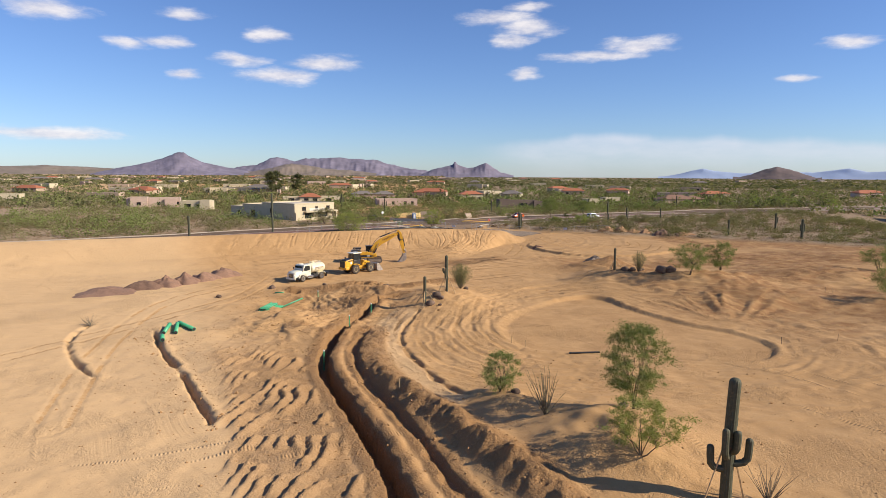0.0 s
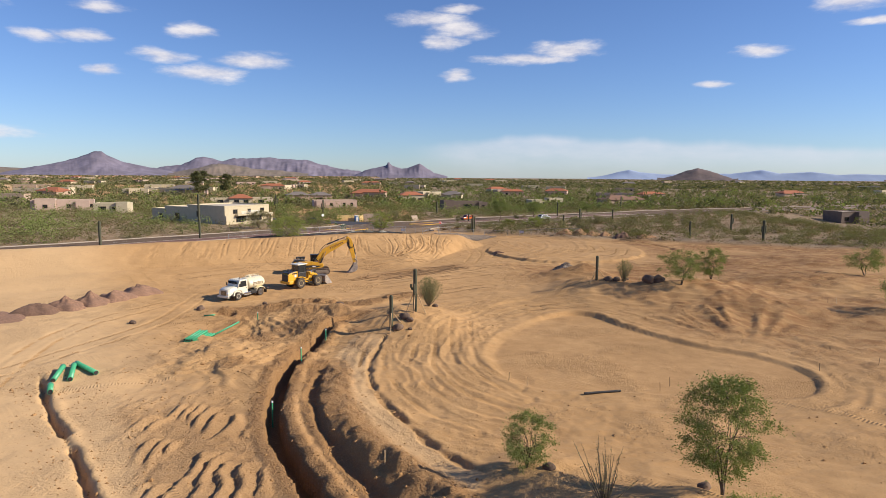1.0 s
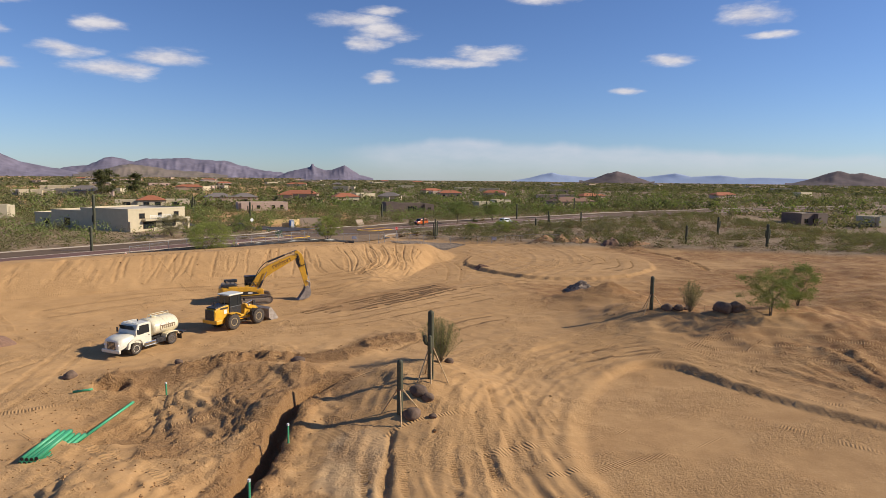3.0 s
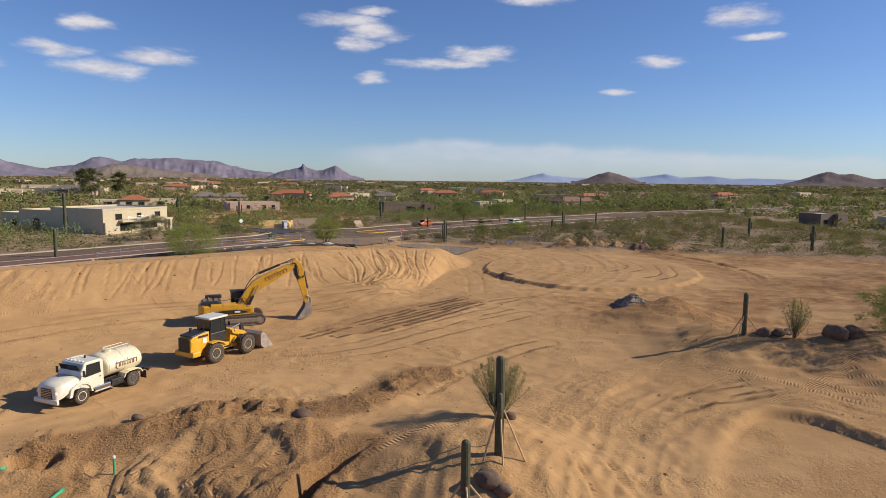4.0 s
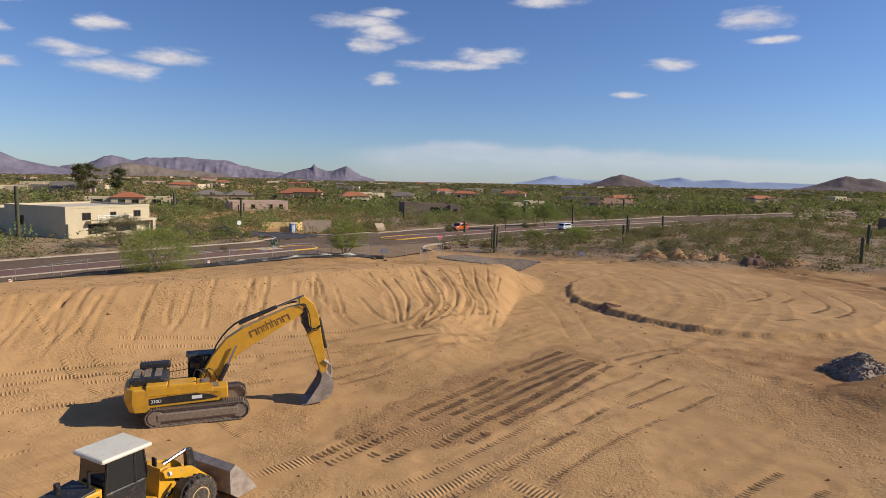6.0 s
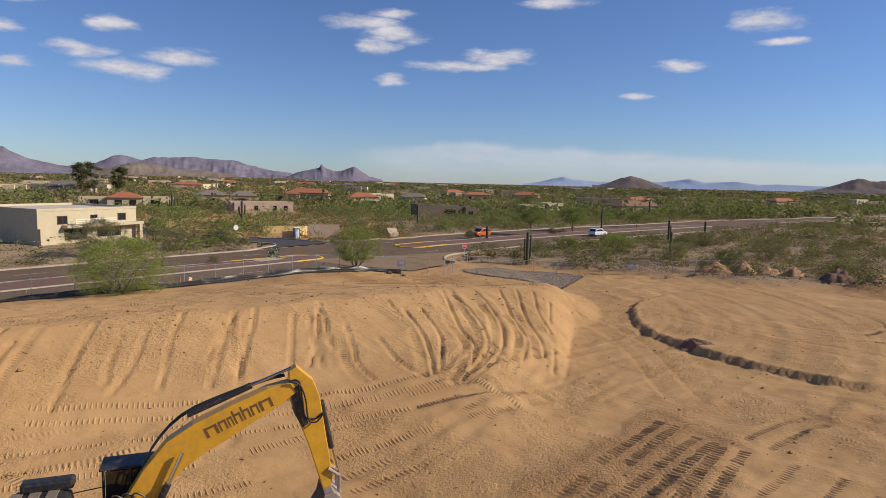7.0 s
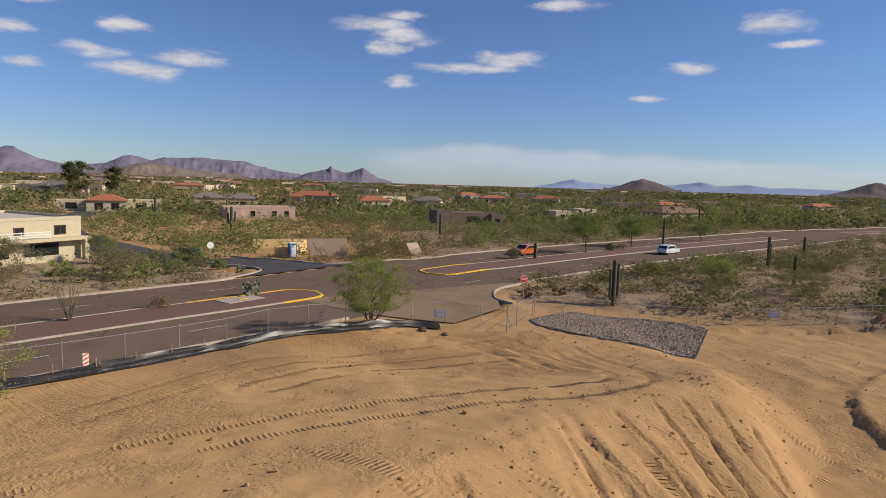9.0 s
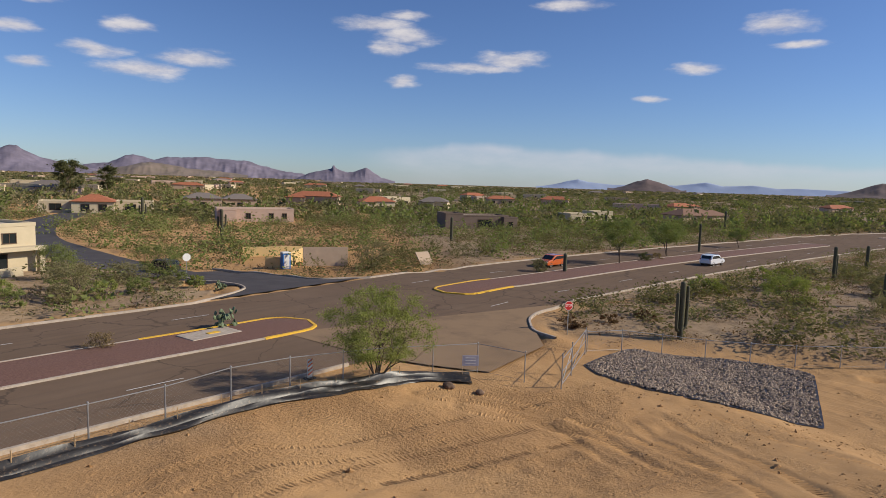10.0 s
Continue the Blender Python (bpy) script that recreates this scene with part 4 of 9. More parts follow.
worked = np.where(sc < 0, 1.0, 1 - step(dc, 19, 25)) * (1 - step(edge, 2, 8) * step(gx, 8, 18)) * (1 - step(gx, 98, 112)) * step(gy, -40, 0)
worked = np.maximum(worked, step(dr, 10.9, 11.3) * (1 - step(dr + 0.8 * vnoise(gx, gy, 3, 81), 13.0, 15.0)) * step(gx, -60, -40) * 0.8)
soft = np.zeros_like(gx)
for line, reach in ((TRENCH, 2.2), (SPOIL, 2.2), (DITCH, 1.4), (BREAK, 2.4)):
    soft = np.maximum(soft, 1 - step(line_distance(gx, gy, line, 4.0)[0], 0.5 * reach, reach))
churned = step(gx + 0.4 * (gy - 40) + 0.8 * vnoise(gx, gy, 3, 102), -15.2, -13.2) * (1 - step(gx + 0.38 * (gy - 38.8), -7.0, -6.0)) * step(gy, 26, 31) * (1 - step(gy, 55, 62))
soft = np.maximum(soft, 0.6 * churned)
soft = np.maximum(soft, 0.8 * step(gx, -25, -19) * (1 - step(gx, -7, -2)) * step(gy, 58, 66) * (1 - step(gy, 88, 95)) * step(fbm(gx, gy, 4, 82), -0.2, 0.4))
soft = np.maximum(soft, 0.55 * step(gx, -20, -10) * (1 - step(gx, 8, 14)) * step(gy - 0.35 * gx, 146, 152) * (1 - step(dr, 14, 11)) * step(vnoise(gx, gy, 5, 107), -0.5, 0.4))
ruddy = step(gx + 0.35 * (gy - 60), 34, 46) * step(fbm(gx, gy, 9, 83), -1.1, 0.2) * (1 - step(blob_distance(gx, gy, GREEN)[0], 2.0, -1.0))
ruddy = ruddy * (1 - step(gy, 116, 130) * (1 - step(gx, 46, 60)))
soft = np.maximum(soft, 0.5 * (1 - step(blob_distance(gx, gy, WORN)[0] + 0.5 * vnoise(gx, gy, 1.5, 84), -0.3, 0.5)))
ruddy = np.maximum(ruddy, 0.18 * (1 - step(blob_distance(gx, gy, WORN)[0] + 0.6 * vnoise(gx, gy, 1.5, 84), -0.6, 0.3)))
soft = np.maximum(soft, 0.9 * np.exp(-(((gx - 28.5) / 6) ** 2 + ((gy - 110) / 4) ** 2)))
ruddy = np.maximum(ruddy, 1.0 * np.exp(-(((gx - 36) / 8) ** 2 + ((gy - 78) / 6) ** 2)))
in_hollow = 1 - step(blob_distance(gx, gy, POND, 4.0)[0], -0.8, 0.0)
ruddy = np.maximum(ruddy * (1 - in_hollow), 0.15 * in_hollow)
pale = np.maximum(0.0 * gx, 0.7 * step(-gx - 0.5 * (gy - 60), 12, 26))
pale = np.maximum(pale, 0.55 * (1 - step(line_distance(gx, gy, PATH_EDGE - np.array([2.0, 0.4]), 4.0)[0], 1.4, 2.0)))
for key, values in (("worked", worked), ("loose", soft), ("red", ruddy), ("pale", pale)):
    ground_mesh.attributes.new(key, "FLOAT", "POINT").data.foreach_set("value", values.astype(np.float32).ravel())
ground = tagged(new("ground", ground_mesh), "bare tan desert earth graded by machines, scrubland beyond", "ground", "", "structure")

# ---- the divided road ----
road_fine = resample(ROAD, 2.5)
NORTH, SOUTH, MEDIAN = 12.0, 11.0, 2.55
s_mouth_w, s_mouth_e = run_at(ROAD, -6.4, 184.4), run_at(ROAD, 7.0, 196.2)
tagged(ribbon("road", road_fine, [(-SOUTH, 0), (-5, 0.05), (0, 0.06), (5, 0.05), (NORTH, 0)], ASPHALT, 0.03), "weathered brownish asphalt of a divided road", "road")


def kerb(name, line, label, mat=None):
    """A raised kerb along a line, set on the ground."""
    return ribbon(name, line, [(-0.10, -0.05), (-0.09, 0.17), (0.07, 0.18), (0.10, 0.165), (0.10, -0.05)], mat or CONCRETE, 0.03, label, "kerb")


def offset(line, o):
    along = np.gradient(line, axis=0)
    along /= np.linalg.norm(along, axis=1)[:, None]
    return line + o * np.stack([-along[:, 1], along[:, 0]], 1)


def island(name, a, b, label):
    """A median between two lengths along the road: gravel bed, kerbs and their rounded noses."""
    mid = cut_line(ROAD, a, b)
    n = len(mid)
    half = np.full(n, MEDIAN)
    run = np.linspace(0, b - a, n)
    for end in (run, (b - a) - run):
        half = np.minimum(half, np.sqrt(np.clip(MEDIAN ** 2 - (MEDIAN - np.minimum(end, MEDIAN)) ** 2, 0.0, None)) + 0.03)
    along = np.gradient(mid, axis=0)
    along /= np.linalg.norm(along, axis=1)[:, None]
    left = np.stack([-along[:, 1], along[:, 0]], 1)
    ring = np.vstack([mid + left * half[:, None], (mid - left * half[:, None])[::-1]])
    ring = np.vstack([ring, ring[:1]])
    bed_rows = [mid + left * (half[:, None] - 0.08) * k for k in (-1, -0.5, 0, 0.5, 1)]
    verts = np.concatenate([np.column_stack([p, land(p[:, 0], p[:, 1]) + 0.17 + 0.05 * (1 - abs(k))]) for p, k in zip(bed_rows, (-1, -0.5, 0, 0.5, 1))])
    i = np.arange(n - 1)
    quads = np.concatenate([np.stack([k * n + i, k * n + i + 1, (k + 1) * n + i + 1, (k + 1) * n + i], 1) for k in range(4)])
    bed = tagged(new(name, mesh_of(name, verts, quads, GRAVEL_BED)), label, "median", "", "structure")
    kerb("kerb", ring[::-1], "low pale concrete kerb round the road's median")
    return ring


ring_w = island("median", 150, s_mouth_w, "road median of reddish gravel inside concrete kerbs")
ring_e = island("median", s_mouth_e, run_at(ROAD, 104, 255), "road median of reddish gravel inside concrete kerbs")
island("median", run_at(ROAD, 140, 273), run_at(ROAD, 330, 334), "far road median of reddish gravel inside kerbs")
# the yellow painted noses
for ring, back_end in ((ring_w, True), (ring_e, False)):
    n = len(ring) // 2
    take = slice(n - 8, n + 8) if back_end else None
    nose = ring[take] if back_end else np.vstack([ring[-7:-1], ring[:14]])
    ribbon("painted_nose", nose[::-1], [(-0.14, 0.0), (-0.13, 0.185), (0.09, 0.195), (0.125, 0.18), (0.13, 0.0)], YELLOW_LINE, 0.03, "yellow paint on the kerb of the median's nose", "kerb")
near_w = offset(cut_line(ROAD, 150, run_at(ROAD, -10.5, 181)), -SOUTH)
near_e = offset(cut_line(ROAD, run_at(ROAD, 13.5, 201.4), run_at(ROAD, 420, 352)), -SOUTH)
north_w = offset(cut_line(ROAD, 150, run_at(ROAD, -8.8, 182.4)), NORTH)
north_e = offset(cut_line(ROAD, run_at(ROAD, 8, 197.2), run_at(ROAD, 420, 352)), NORTH)
kerb("kerb", near_w, "concrete kerb along the road beside the works")
kerb("kerb", np.vstack([rounded([(11.6, 177.6), (10.8, 179.8), (11.2, 182.1), (12.0, 184.4), (13.6, 186.6), (16.2, 188.8), tuple(near_e[1])]), near_e[2:]]), "concrete kerb bending into the gated driveway")
kerb("kerb", np.vstack([north_w, rounded([tuple(north_w[-1]), (-14.1, 195.6), (-13.0, 198.2), (-12.9, 199.9), (-14.4, 202.3), (-18.5, 205.0), (-24, 209.5)])[1:]]), "concrete kerb turning into the side street")
kerb("kerb", np.vstack([rounded([(-18, 213.0), (-12.9, 210.3), (-9.6, 208.2), (-6.6, 206.0), (-4.8, 205.4), (-2.2, 206.0), tuple(north_e[0])]), north_e[1:]]), "concrete kerb from the side street along the road")
SIDE = rounded([(-3.0, 200.5), (-11, 205.0), (-21, 211.5), (-33, 224), (-45, 240), (-58, 262), (-70, 300), (-75, 350)])
tagged(ribbon("road", resample(SIDE, 1.5)[3:], [(-4.6, 0), (0, 0.04), (4.6, 0)], DARK_ROAD, 0.055), "dark newer asphalt of a side street", "road", "", "structure")


def flare(name, rows, mat, lift, label):
    """Paving between pairs of points, a row of eleven across each."""
    v = []
    for (x0, y0), (x1, y1) in rows:
        u = np.linspace(0, 1, 11)
        x, y = x0 + (x1 - x0) * u, y0 + (y1 - y0) * u
        v.append(np.column_stack([x, y, land(x, y) + lift]))
    ids = np.arange(11 * len(rows)).reshape(len(rows), 11)
    q = np.stack([ids[:-1, :-1].ravel(), ids[:-1, 1:].ravel(), ids[1:, 1:].ravel(), ids[1:, :-1].ravel()], 1)
    return tagged(new(name, mesh_of(name, np.concatenate(v), q, mat)), label, "road", "", "structure")


flare("road", [((-15.4, 193.3), (2.0, 208.6)), ((-14.1, 196.1), (-2.2, 206.1)), ((-13.0, 198.4), (-5.0, 205.4)), ((-12.9, 199.9), (-7.0, 206.3)), ((-14.4, 202.3), (-9.6, 208.2)), ((-18.4, 205.0), (-13.4, 210.5))], DARK_ROAD, 0.075, "dark asphalt mouth of a side street")
flare("driveway", [((-8, 180.6), (17.5, 190.4)), ((-4.5, 176.5), (13.6, 186.5)), ((-1.5, 173.5), (11.9, 184.2)), ((1, 171.8), (11.1, 181.8)), ((2.5, 171), (10.8, 179.6)), ((4.5, 170), (9.9, 175.5))], DUSTY_ROAD, 0.10, "dusty asphalt driveway apron before the site gate")
ribbon("sidewalk", near_e, [(-2.6, 0.02), (-1.3, 0.05), (-0.14, 0.03)], EARTH, 0.02, "bare sandy verge along the kerb", "verge")


def dashes(o, a, b, gap=12.0, size=3.05, width=0.11):
    """Broken lane lines, each painted dash a part of one marking."""
    owner = thing("lane_marking", "broken white lane line painted on asphalt", "road marking", kind="structure")
    s = a
    while s < b:
        line = offset(cut_line(ROAD, s, s + size), o)
        ribbon("dash", line, [(-width / 2, 0), (width / 2, 0)], WHITE_LINE, 0.105, "", "", "", owner)
        s += gap


first = run_at(ROAD, -15.2, 168.8)
dashes(-7.0, first - 72, first + 1)
dashes(-7.1, first + 32, first + 190, 12.8)
dashes(7.0, first - 71.5, first + 16, 13.4)
dashes(6.3, first + 36.5, first + 190, 12.8)
# painted kerb on the far flank of each median's end
for a, b, o in ((s_mouth_w - 12, s_mouth_w - 2, MEDIAN), (s_mouth_e + 2, s_mouth_e + 9, -MEDIAN), (s_mouth_e + 2, s_mouth_e + 10, MEDIAN)):
    ribbon("painted_kerb", offset(cut_line(ROAD, a, b), o), [(-0.14, 0.0), (-0.13, 0.185), (0.11, 0.195), (0.13, 0.0)], YELLOW_LINE, 0.03, "yellow paint on the median's kerb", "kerb")
# concrete pad in the median
pad = thing("utility_pad", "pale concrete pad with a small cover set in median gravel", "concrete pad", pose(-13.0, 180.2, at(-13.0, 180.2) + 0.2, 0, 0, 42))
part("slab", box(3.8, 2.1, 0.12, bevel=0.03), CONCRETE, pad)
part("cover", box(0.9, 0.45, 0.04, pose(0.2, -0.1, 0.075), 0.01), YELLOW_LINE, pad, "yellowish utility cover")


# ---- fence, gate and black silt fence round the works ----
def fence_run(points, height, label, gap=3.0, silt=False):
    """Chain-link fence: posts, a top rail and wire."""
    line = resample(rounded(points), gap)
    owner = thing("chain_link_fence", label, "fence")
    post_mesh = None
    tops = []
    for x, y in line:
        z = at(x, y)
        tops.append((x, y, z))
        if post_mesh is None:
            b = rod(0.035, 0.035, height + 0.3, pose(0, 0, height / 2 - 0.1), 8)
            bmesh.ops.create_uvsphere(b, u_segments=8, v_segments=4, radius=0.045, matrix=pose(0, 0, height + 0.06))
            first = part("post", b, STEEL, owner)
            post_mesh = first.data
            post = first
        else:
            post = part("post", post_mesh, STEEL, owner)
        post.location = (x, y, z)
    wires_v, wires_f = [], []
    for (x0, y0, z0), (x1, y1, z1) in zip(tops, tops[1:]):
        part("rail", bar((x0, y0, z0 + height), (x1, y1, z1 + height), 0.024, sides=6), STEEL, owner)
        part("rail", bar((x0, y0, z0 + 0.12), (x1, y1, z1 + 0.12), 0.006, sides=4), STEEL, owner)
        length = math.hypot(x1 - x0, y1 - y0)
        for slope in (1, -1):
            for k in np.arange(-height, length, 0.16):
                lo, hi = max(0.0, k), min(length, k + height)
                if hi - lo < 0.05:
                    continue
                ends = []
                for u in (lo, hi):
                    v = (u - k) if slope > 0 else height - (u - k)
                    f = u / length
                    ends.append((x0 + (x1 - x0) * f, y0 + (y1 - y0) * f, z0 + (z1 - z0) * f + max(0.03, v)))
                i = len(wires_v)
                for e in ends:
                    wires_v += [(e[0], e[1], e[2] - 0.0018), (e[0], e[1], e[2] + 0.0018)]
                wires_f.append((i, i + 2, i + 3, i + 1))
    part("wire", mesh_of("wire", wires_v, np.array(wires_f), STEEL), None, owner, "fine galvanised chain-link wire")
    return owner


FENCE = [(-34, 146.5), (-28, 150.0), (-22.5, 153.6), (-15.9, 158.3), (-13.6, 160.1), (-10.3, 162.9), (-7.2, 165.0), (-3.4, 167.2), (0.9, 169.6), (3.2, 170.4), (4.9, 169.7), (6.5, 168.2), (8.3, 167.5)]
fence_run(FENCE, 1.75, "galvanised chain-link fence on the bank above the road")
fence_run([(13.0, 175.2), (17, 175.8), (21.5, 174.4), (26, 172.6), (32, 170.8), (40, 168.6), (50, 166.4)], 1.5, "low galvanised chain-link fence before open desert")
# the swung-open gate leaf
gate = thing("site_gate", "sagging galvanised chain-link gate leaf beside its posts", "gate")
for a, b in (((7.9, 167.2), (9.4, 169.4)), ((9.4, 169.4), (12.6, 174.6))):
    z0, z1 = at(*a), at(*b)
    for h in (0.25, 1.0, 1.75):
        part("rail", bar((*a, z0 + h), (*b, z1 + h), 0.022, sides=6), STEEL, gate)
    part("brace", bar((*a, z0 + 0.25), (*b, z1 + 1.75), 0.018, sides=6), STEEL, gate)
    part("upright", bar((*a, z0 - 0.1), (*a, z0 + 2.05), 0.045, sides=8), STEEL, gate)
part("upright", bar((12.6, 174.6, at(12.6, 174.6) - 0.1), (12.6, 174.6, at(12.6, 174.6) + 1.9), 0.045, sides=8), STEEL, gate)
for x, y, rz, tint, lab, cat in ((3.1, 169.3, -8, PALE_LETTER, "small faded grey notice board wired to the fence", "sign"), (33.6, 170.3, -16, PALE_LETTER, "small pale notice board wired to the fence", "sign")):
    s = thing("notice_board", lab, cat, pose(x, y - 0.06, at(x, y) + 1.05, 0, 0, rz))
    part("board", box(0.95, 0.02, 0.62, bevel=0.004), plain("faded_sign", (0.42, 0.42, 0.50), 0.6, vary=0.1), s)
    for k in (-0.16, 0.0, 0.16):
        part("text_bar", box(0.6, 0.006, 0.05, pose(0, -0.0135, k)), tint, s, "faint illegible line of writing")


def silt_sheet(points, label):
    """Crumpled black sheeting along a fence: several long folds."""
    line = resample(rounded(points), 0.22)
    n = len(line)
    s = np.arange(n) * 0.22
    rows = []
    for k in range(11):
        f = k / 10
        o = -0.75 + 0.85 * f + 0.08 * vnoise(s, f * 3, 1.6, 91)
        p = line + 0
        along = np.gradient(p, axis=0)
        along /= np.linalg.norm(along, axis=1)[:, None]
        left = np.stack([-along[:, 1], along[:, 0]], 1)
        p = p + left * o[:, None]
        up = 0.03 + 0.38 * f ** 2.2 + 0.09 * np.abs(vnoise(s * 0.35, f * 9 + 0.2 * s, 0.8, 92)) + 0.07 * np.sin(f * 16 + 0.5 * s + 2 * vnoise(s, s, 3, 93))
        rows.append(np.column_stack([p, land(p[:, 0], p[:, 1]) + np.maximum(up, 0.03)]))
    i = np.arange(n - 1)
    owner = thing("silt_fence", label, "silt fence")
    for start in range(0, 10, 2):
        block = np.concatenate(rows[start:start + 3])
        quads = np.concatenate([np.stack([k * n + i, k * n + i + 1, (k + 1) * n + i + 1, (k + 1) * n + i], 1) for k in range(2)])
        part("fold", mesh_of("fold", block, quads, SILT_BLACK, True), None, owner)
    for x, y in line[::9]:
        part("stake", box(0.035, 0.035, 0.9, pose(x, y, at(x, y) + 0.35)), WOOD, owner, "thin wooden stake")
    return owner


silt_sheet([(-34, 145.9), (-26, 151.0), (-22.5, 153.2), (-15.9, 157.9), (-13.6, 159.7), (-10.3, 162.5), (-7.2, 164.6), (-3.4, 166.7), (0.6, 168.8), (3.0, 168.9)], "crumpled glossy black plastic silt fence along the bank's foot")


# ---- signs, barriers ----
def stop_sign(x, y, turn):
    s = thing("stop_sign", "red octagonal stop sign on a steel post", "road sign", pose(x, y, at(x, y), 0, 0, turn))
    part("post", box(0.06, 0.05, 2.5, pose(0, 0.03, 1.2), 0.008), STEEL, s)
    octagon = [(0.4 * math.cos(math.pi / 8 + i * math.pi / 4), 2.35 + 0.4 * math.sin(math.pi / 8 + i * math.pi / 4)) for i in range(8)]
    inner = [(0.365 * math.cos(math.pi / 8 + i * math.pi / 4), 2.35 + 0.365 * math.sin(math.pi / 8 + i * math.pi / 4)) for i in range(8)]
    part("border", plate(octagon, 0.012), PALE_LETTER, s, "white border")
    part("panel", plate(inner, 0.012, pose(0, -0.004, 0)), RED_PAINT, s, "red face")
    words("STOP", 0.28, PALE_LETTER, s, pose(0, -0.013, 2.35, 90, 0, 0), "lettering", "white letters", 0.002, width=0.58)


stop_sign(13.6, 180.2, 12)
ysign = thing("stop_sign", "back of a round-looking white road sign on a post", "road sign", pose(-19.6, 206.4, at(-19.6, 206.4), 0, 0, 28))
part("post", box(0.06, 0.05, 2.4, pose(0, 0.03, 1.2), 0.008), STEEL, ysign)
part("panel", plate([(0.45 * math.cos(math.pi / 8 + i * math.pi / 4), 2.3 + 0.45 * math.sin(math.pi / 8 + i * math.pi / 4)) for i in range(8)], 0.015), PALE_LETTER, ysign)


def barrier(x, y, turn):
    s = thing("barricade_panel", "white traffic panel with orange slanting stripes on a rubber foot", "traffic barrier", pose(x, y, at(x, y), 0, 0, turn), "traffic panels on the verge")
    part("foot", box(0.6, 0.42, 0.10, pose(0, 0, 0.05), 0.02), RUBBER, s)
    part("panel", box(0.34, 0.05, 1.05, pose(0, 0, 0.62), 0.012), PALE_LETTER, s)
    for k in range(4):
        z = 0.26 + 0.24 * k
        part("stripe", plate([(-0.165, z - 0.04), (0.165, z + 0.10), (0.165, z + 0.20), (-0.165, z + 0.06)], 0.006, pose(0, -0.029, 0)), STRIPE, s, "orange stripe")
    return s


STRIPE = plain("stripe_orange", (0.55, 0.10, 0.02), 0.5)
barrier(-18.9, 159.6, 40)
barrier(-6.0, 170.0, 40)
barrier(-34.8, 147.5, 40)
barrier(-44.5, 139.2, 40)
barrier(-60, 128.5, 38)


# ---- wheels ----
def wheel(parent, x, y, z, r, width, hub_mat, out=1, lugs=22, rim=0.56):
    """Tyre with lugs and a dished rim; its axle lies along y. out: the side on which the rim's face lies."""
    m = pose(x, y, z)
    w2 = width / 2
    b = lathe([(r * rim, -w2 * 0.80), (r * 0.80, -w2), (r * 0.95, -w2 * 0.86), (r * 0.985, -w2 * 0.5), (r * 0.985, w2 * 0.5), (r * 0.95, w2 * 0.86), (r * 0.80, w2), (r * rim, w2 * 0.80)], 28, m)
    for i in range(lugs):
        for side in (-1, 1):
            a = 360 * (i + (0.5 if side > 0 else 0)) / lugs
            box(r * 0.075, w2 * 0.86, r * 0.05, m @ pose(0, 0, 0, 0, a, 0) @ pose(0, side * w2 * 0.46, r * 0.985, 0, 0, side * 28), 0, b)
    tyre = part("tyre", b, RUBBER, parent, "dusty black rubber tyre")
    b = lathe([(r * rim * 0.98, -w2 * 0.6), (r * rim * 1.02, out * w2 * 0.84), (r * rim * 0.90, out * w2 * 0.80), (r * rim * 0.78, out * w2 * 0.45), (r * rim * 0.42, out * w2 * 0.40), (r * rim * 0.36, out * w2 * 0.72), (r * rim * 0.1, out * w2 * 0.74)] if out > 0 else
              [(r * rim * 0.98, w2 * 0.6), (r * rim * 1.02, -w2 * 0.84), (r * rim * 0.90, -w2 * 0.80), (r * rim * 0.78, -w2 * 0.45), (r * rim * 0.42, -w2 * 0.40), (r * rim * 0.36, -w2 * 0.72), (r * rim * 0.1, -w2 * 0.74)], 24, m)
    for i in range(8):
        a = i * math.pi / 4
        rod(0.018, 0.018, 0.04, m @ pose(r * rim * 0.52 * math.cos(a), out * w2 * 0.46, r * rim * 0.52 * math.sin(a), 90, 0, 0), 6, b)
    part("rim", b, hub_mat, tyre)
    return tyre


# widths and heights of the letters of a company name, kept as plain bars
NAME_BARS = [(0.42, 1.0), (0.25, 1.0), (0.16, 1.0), (0.24, 1.35), (0.24, 1.35), (0.25, 1.0), (0.42, 1.0)]


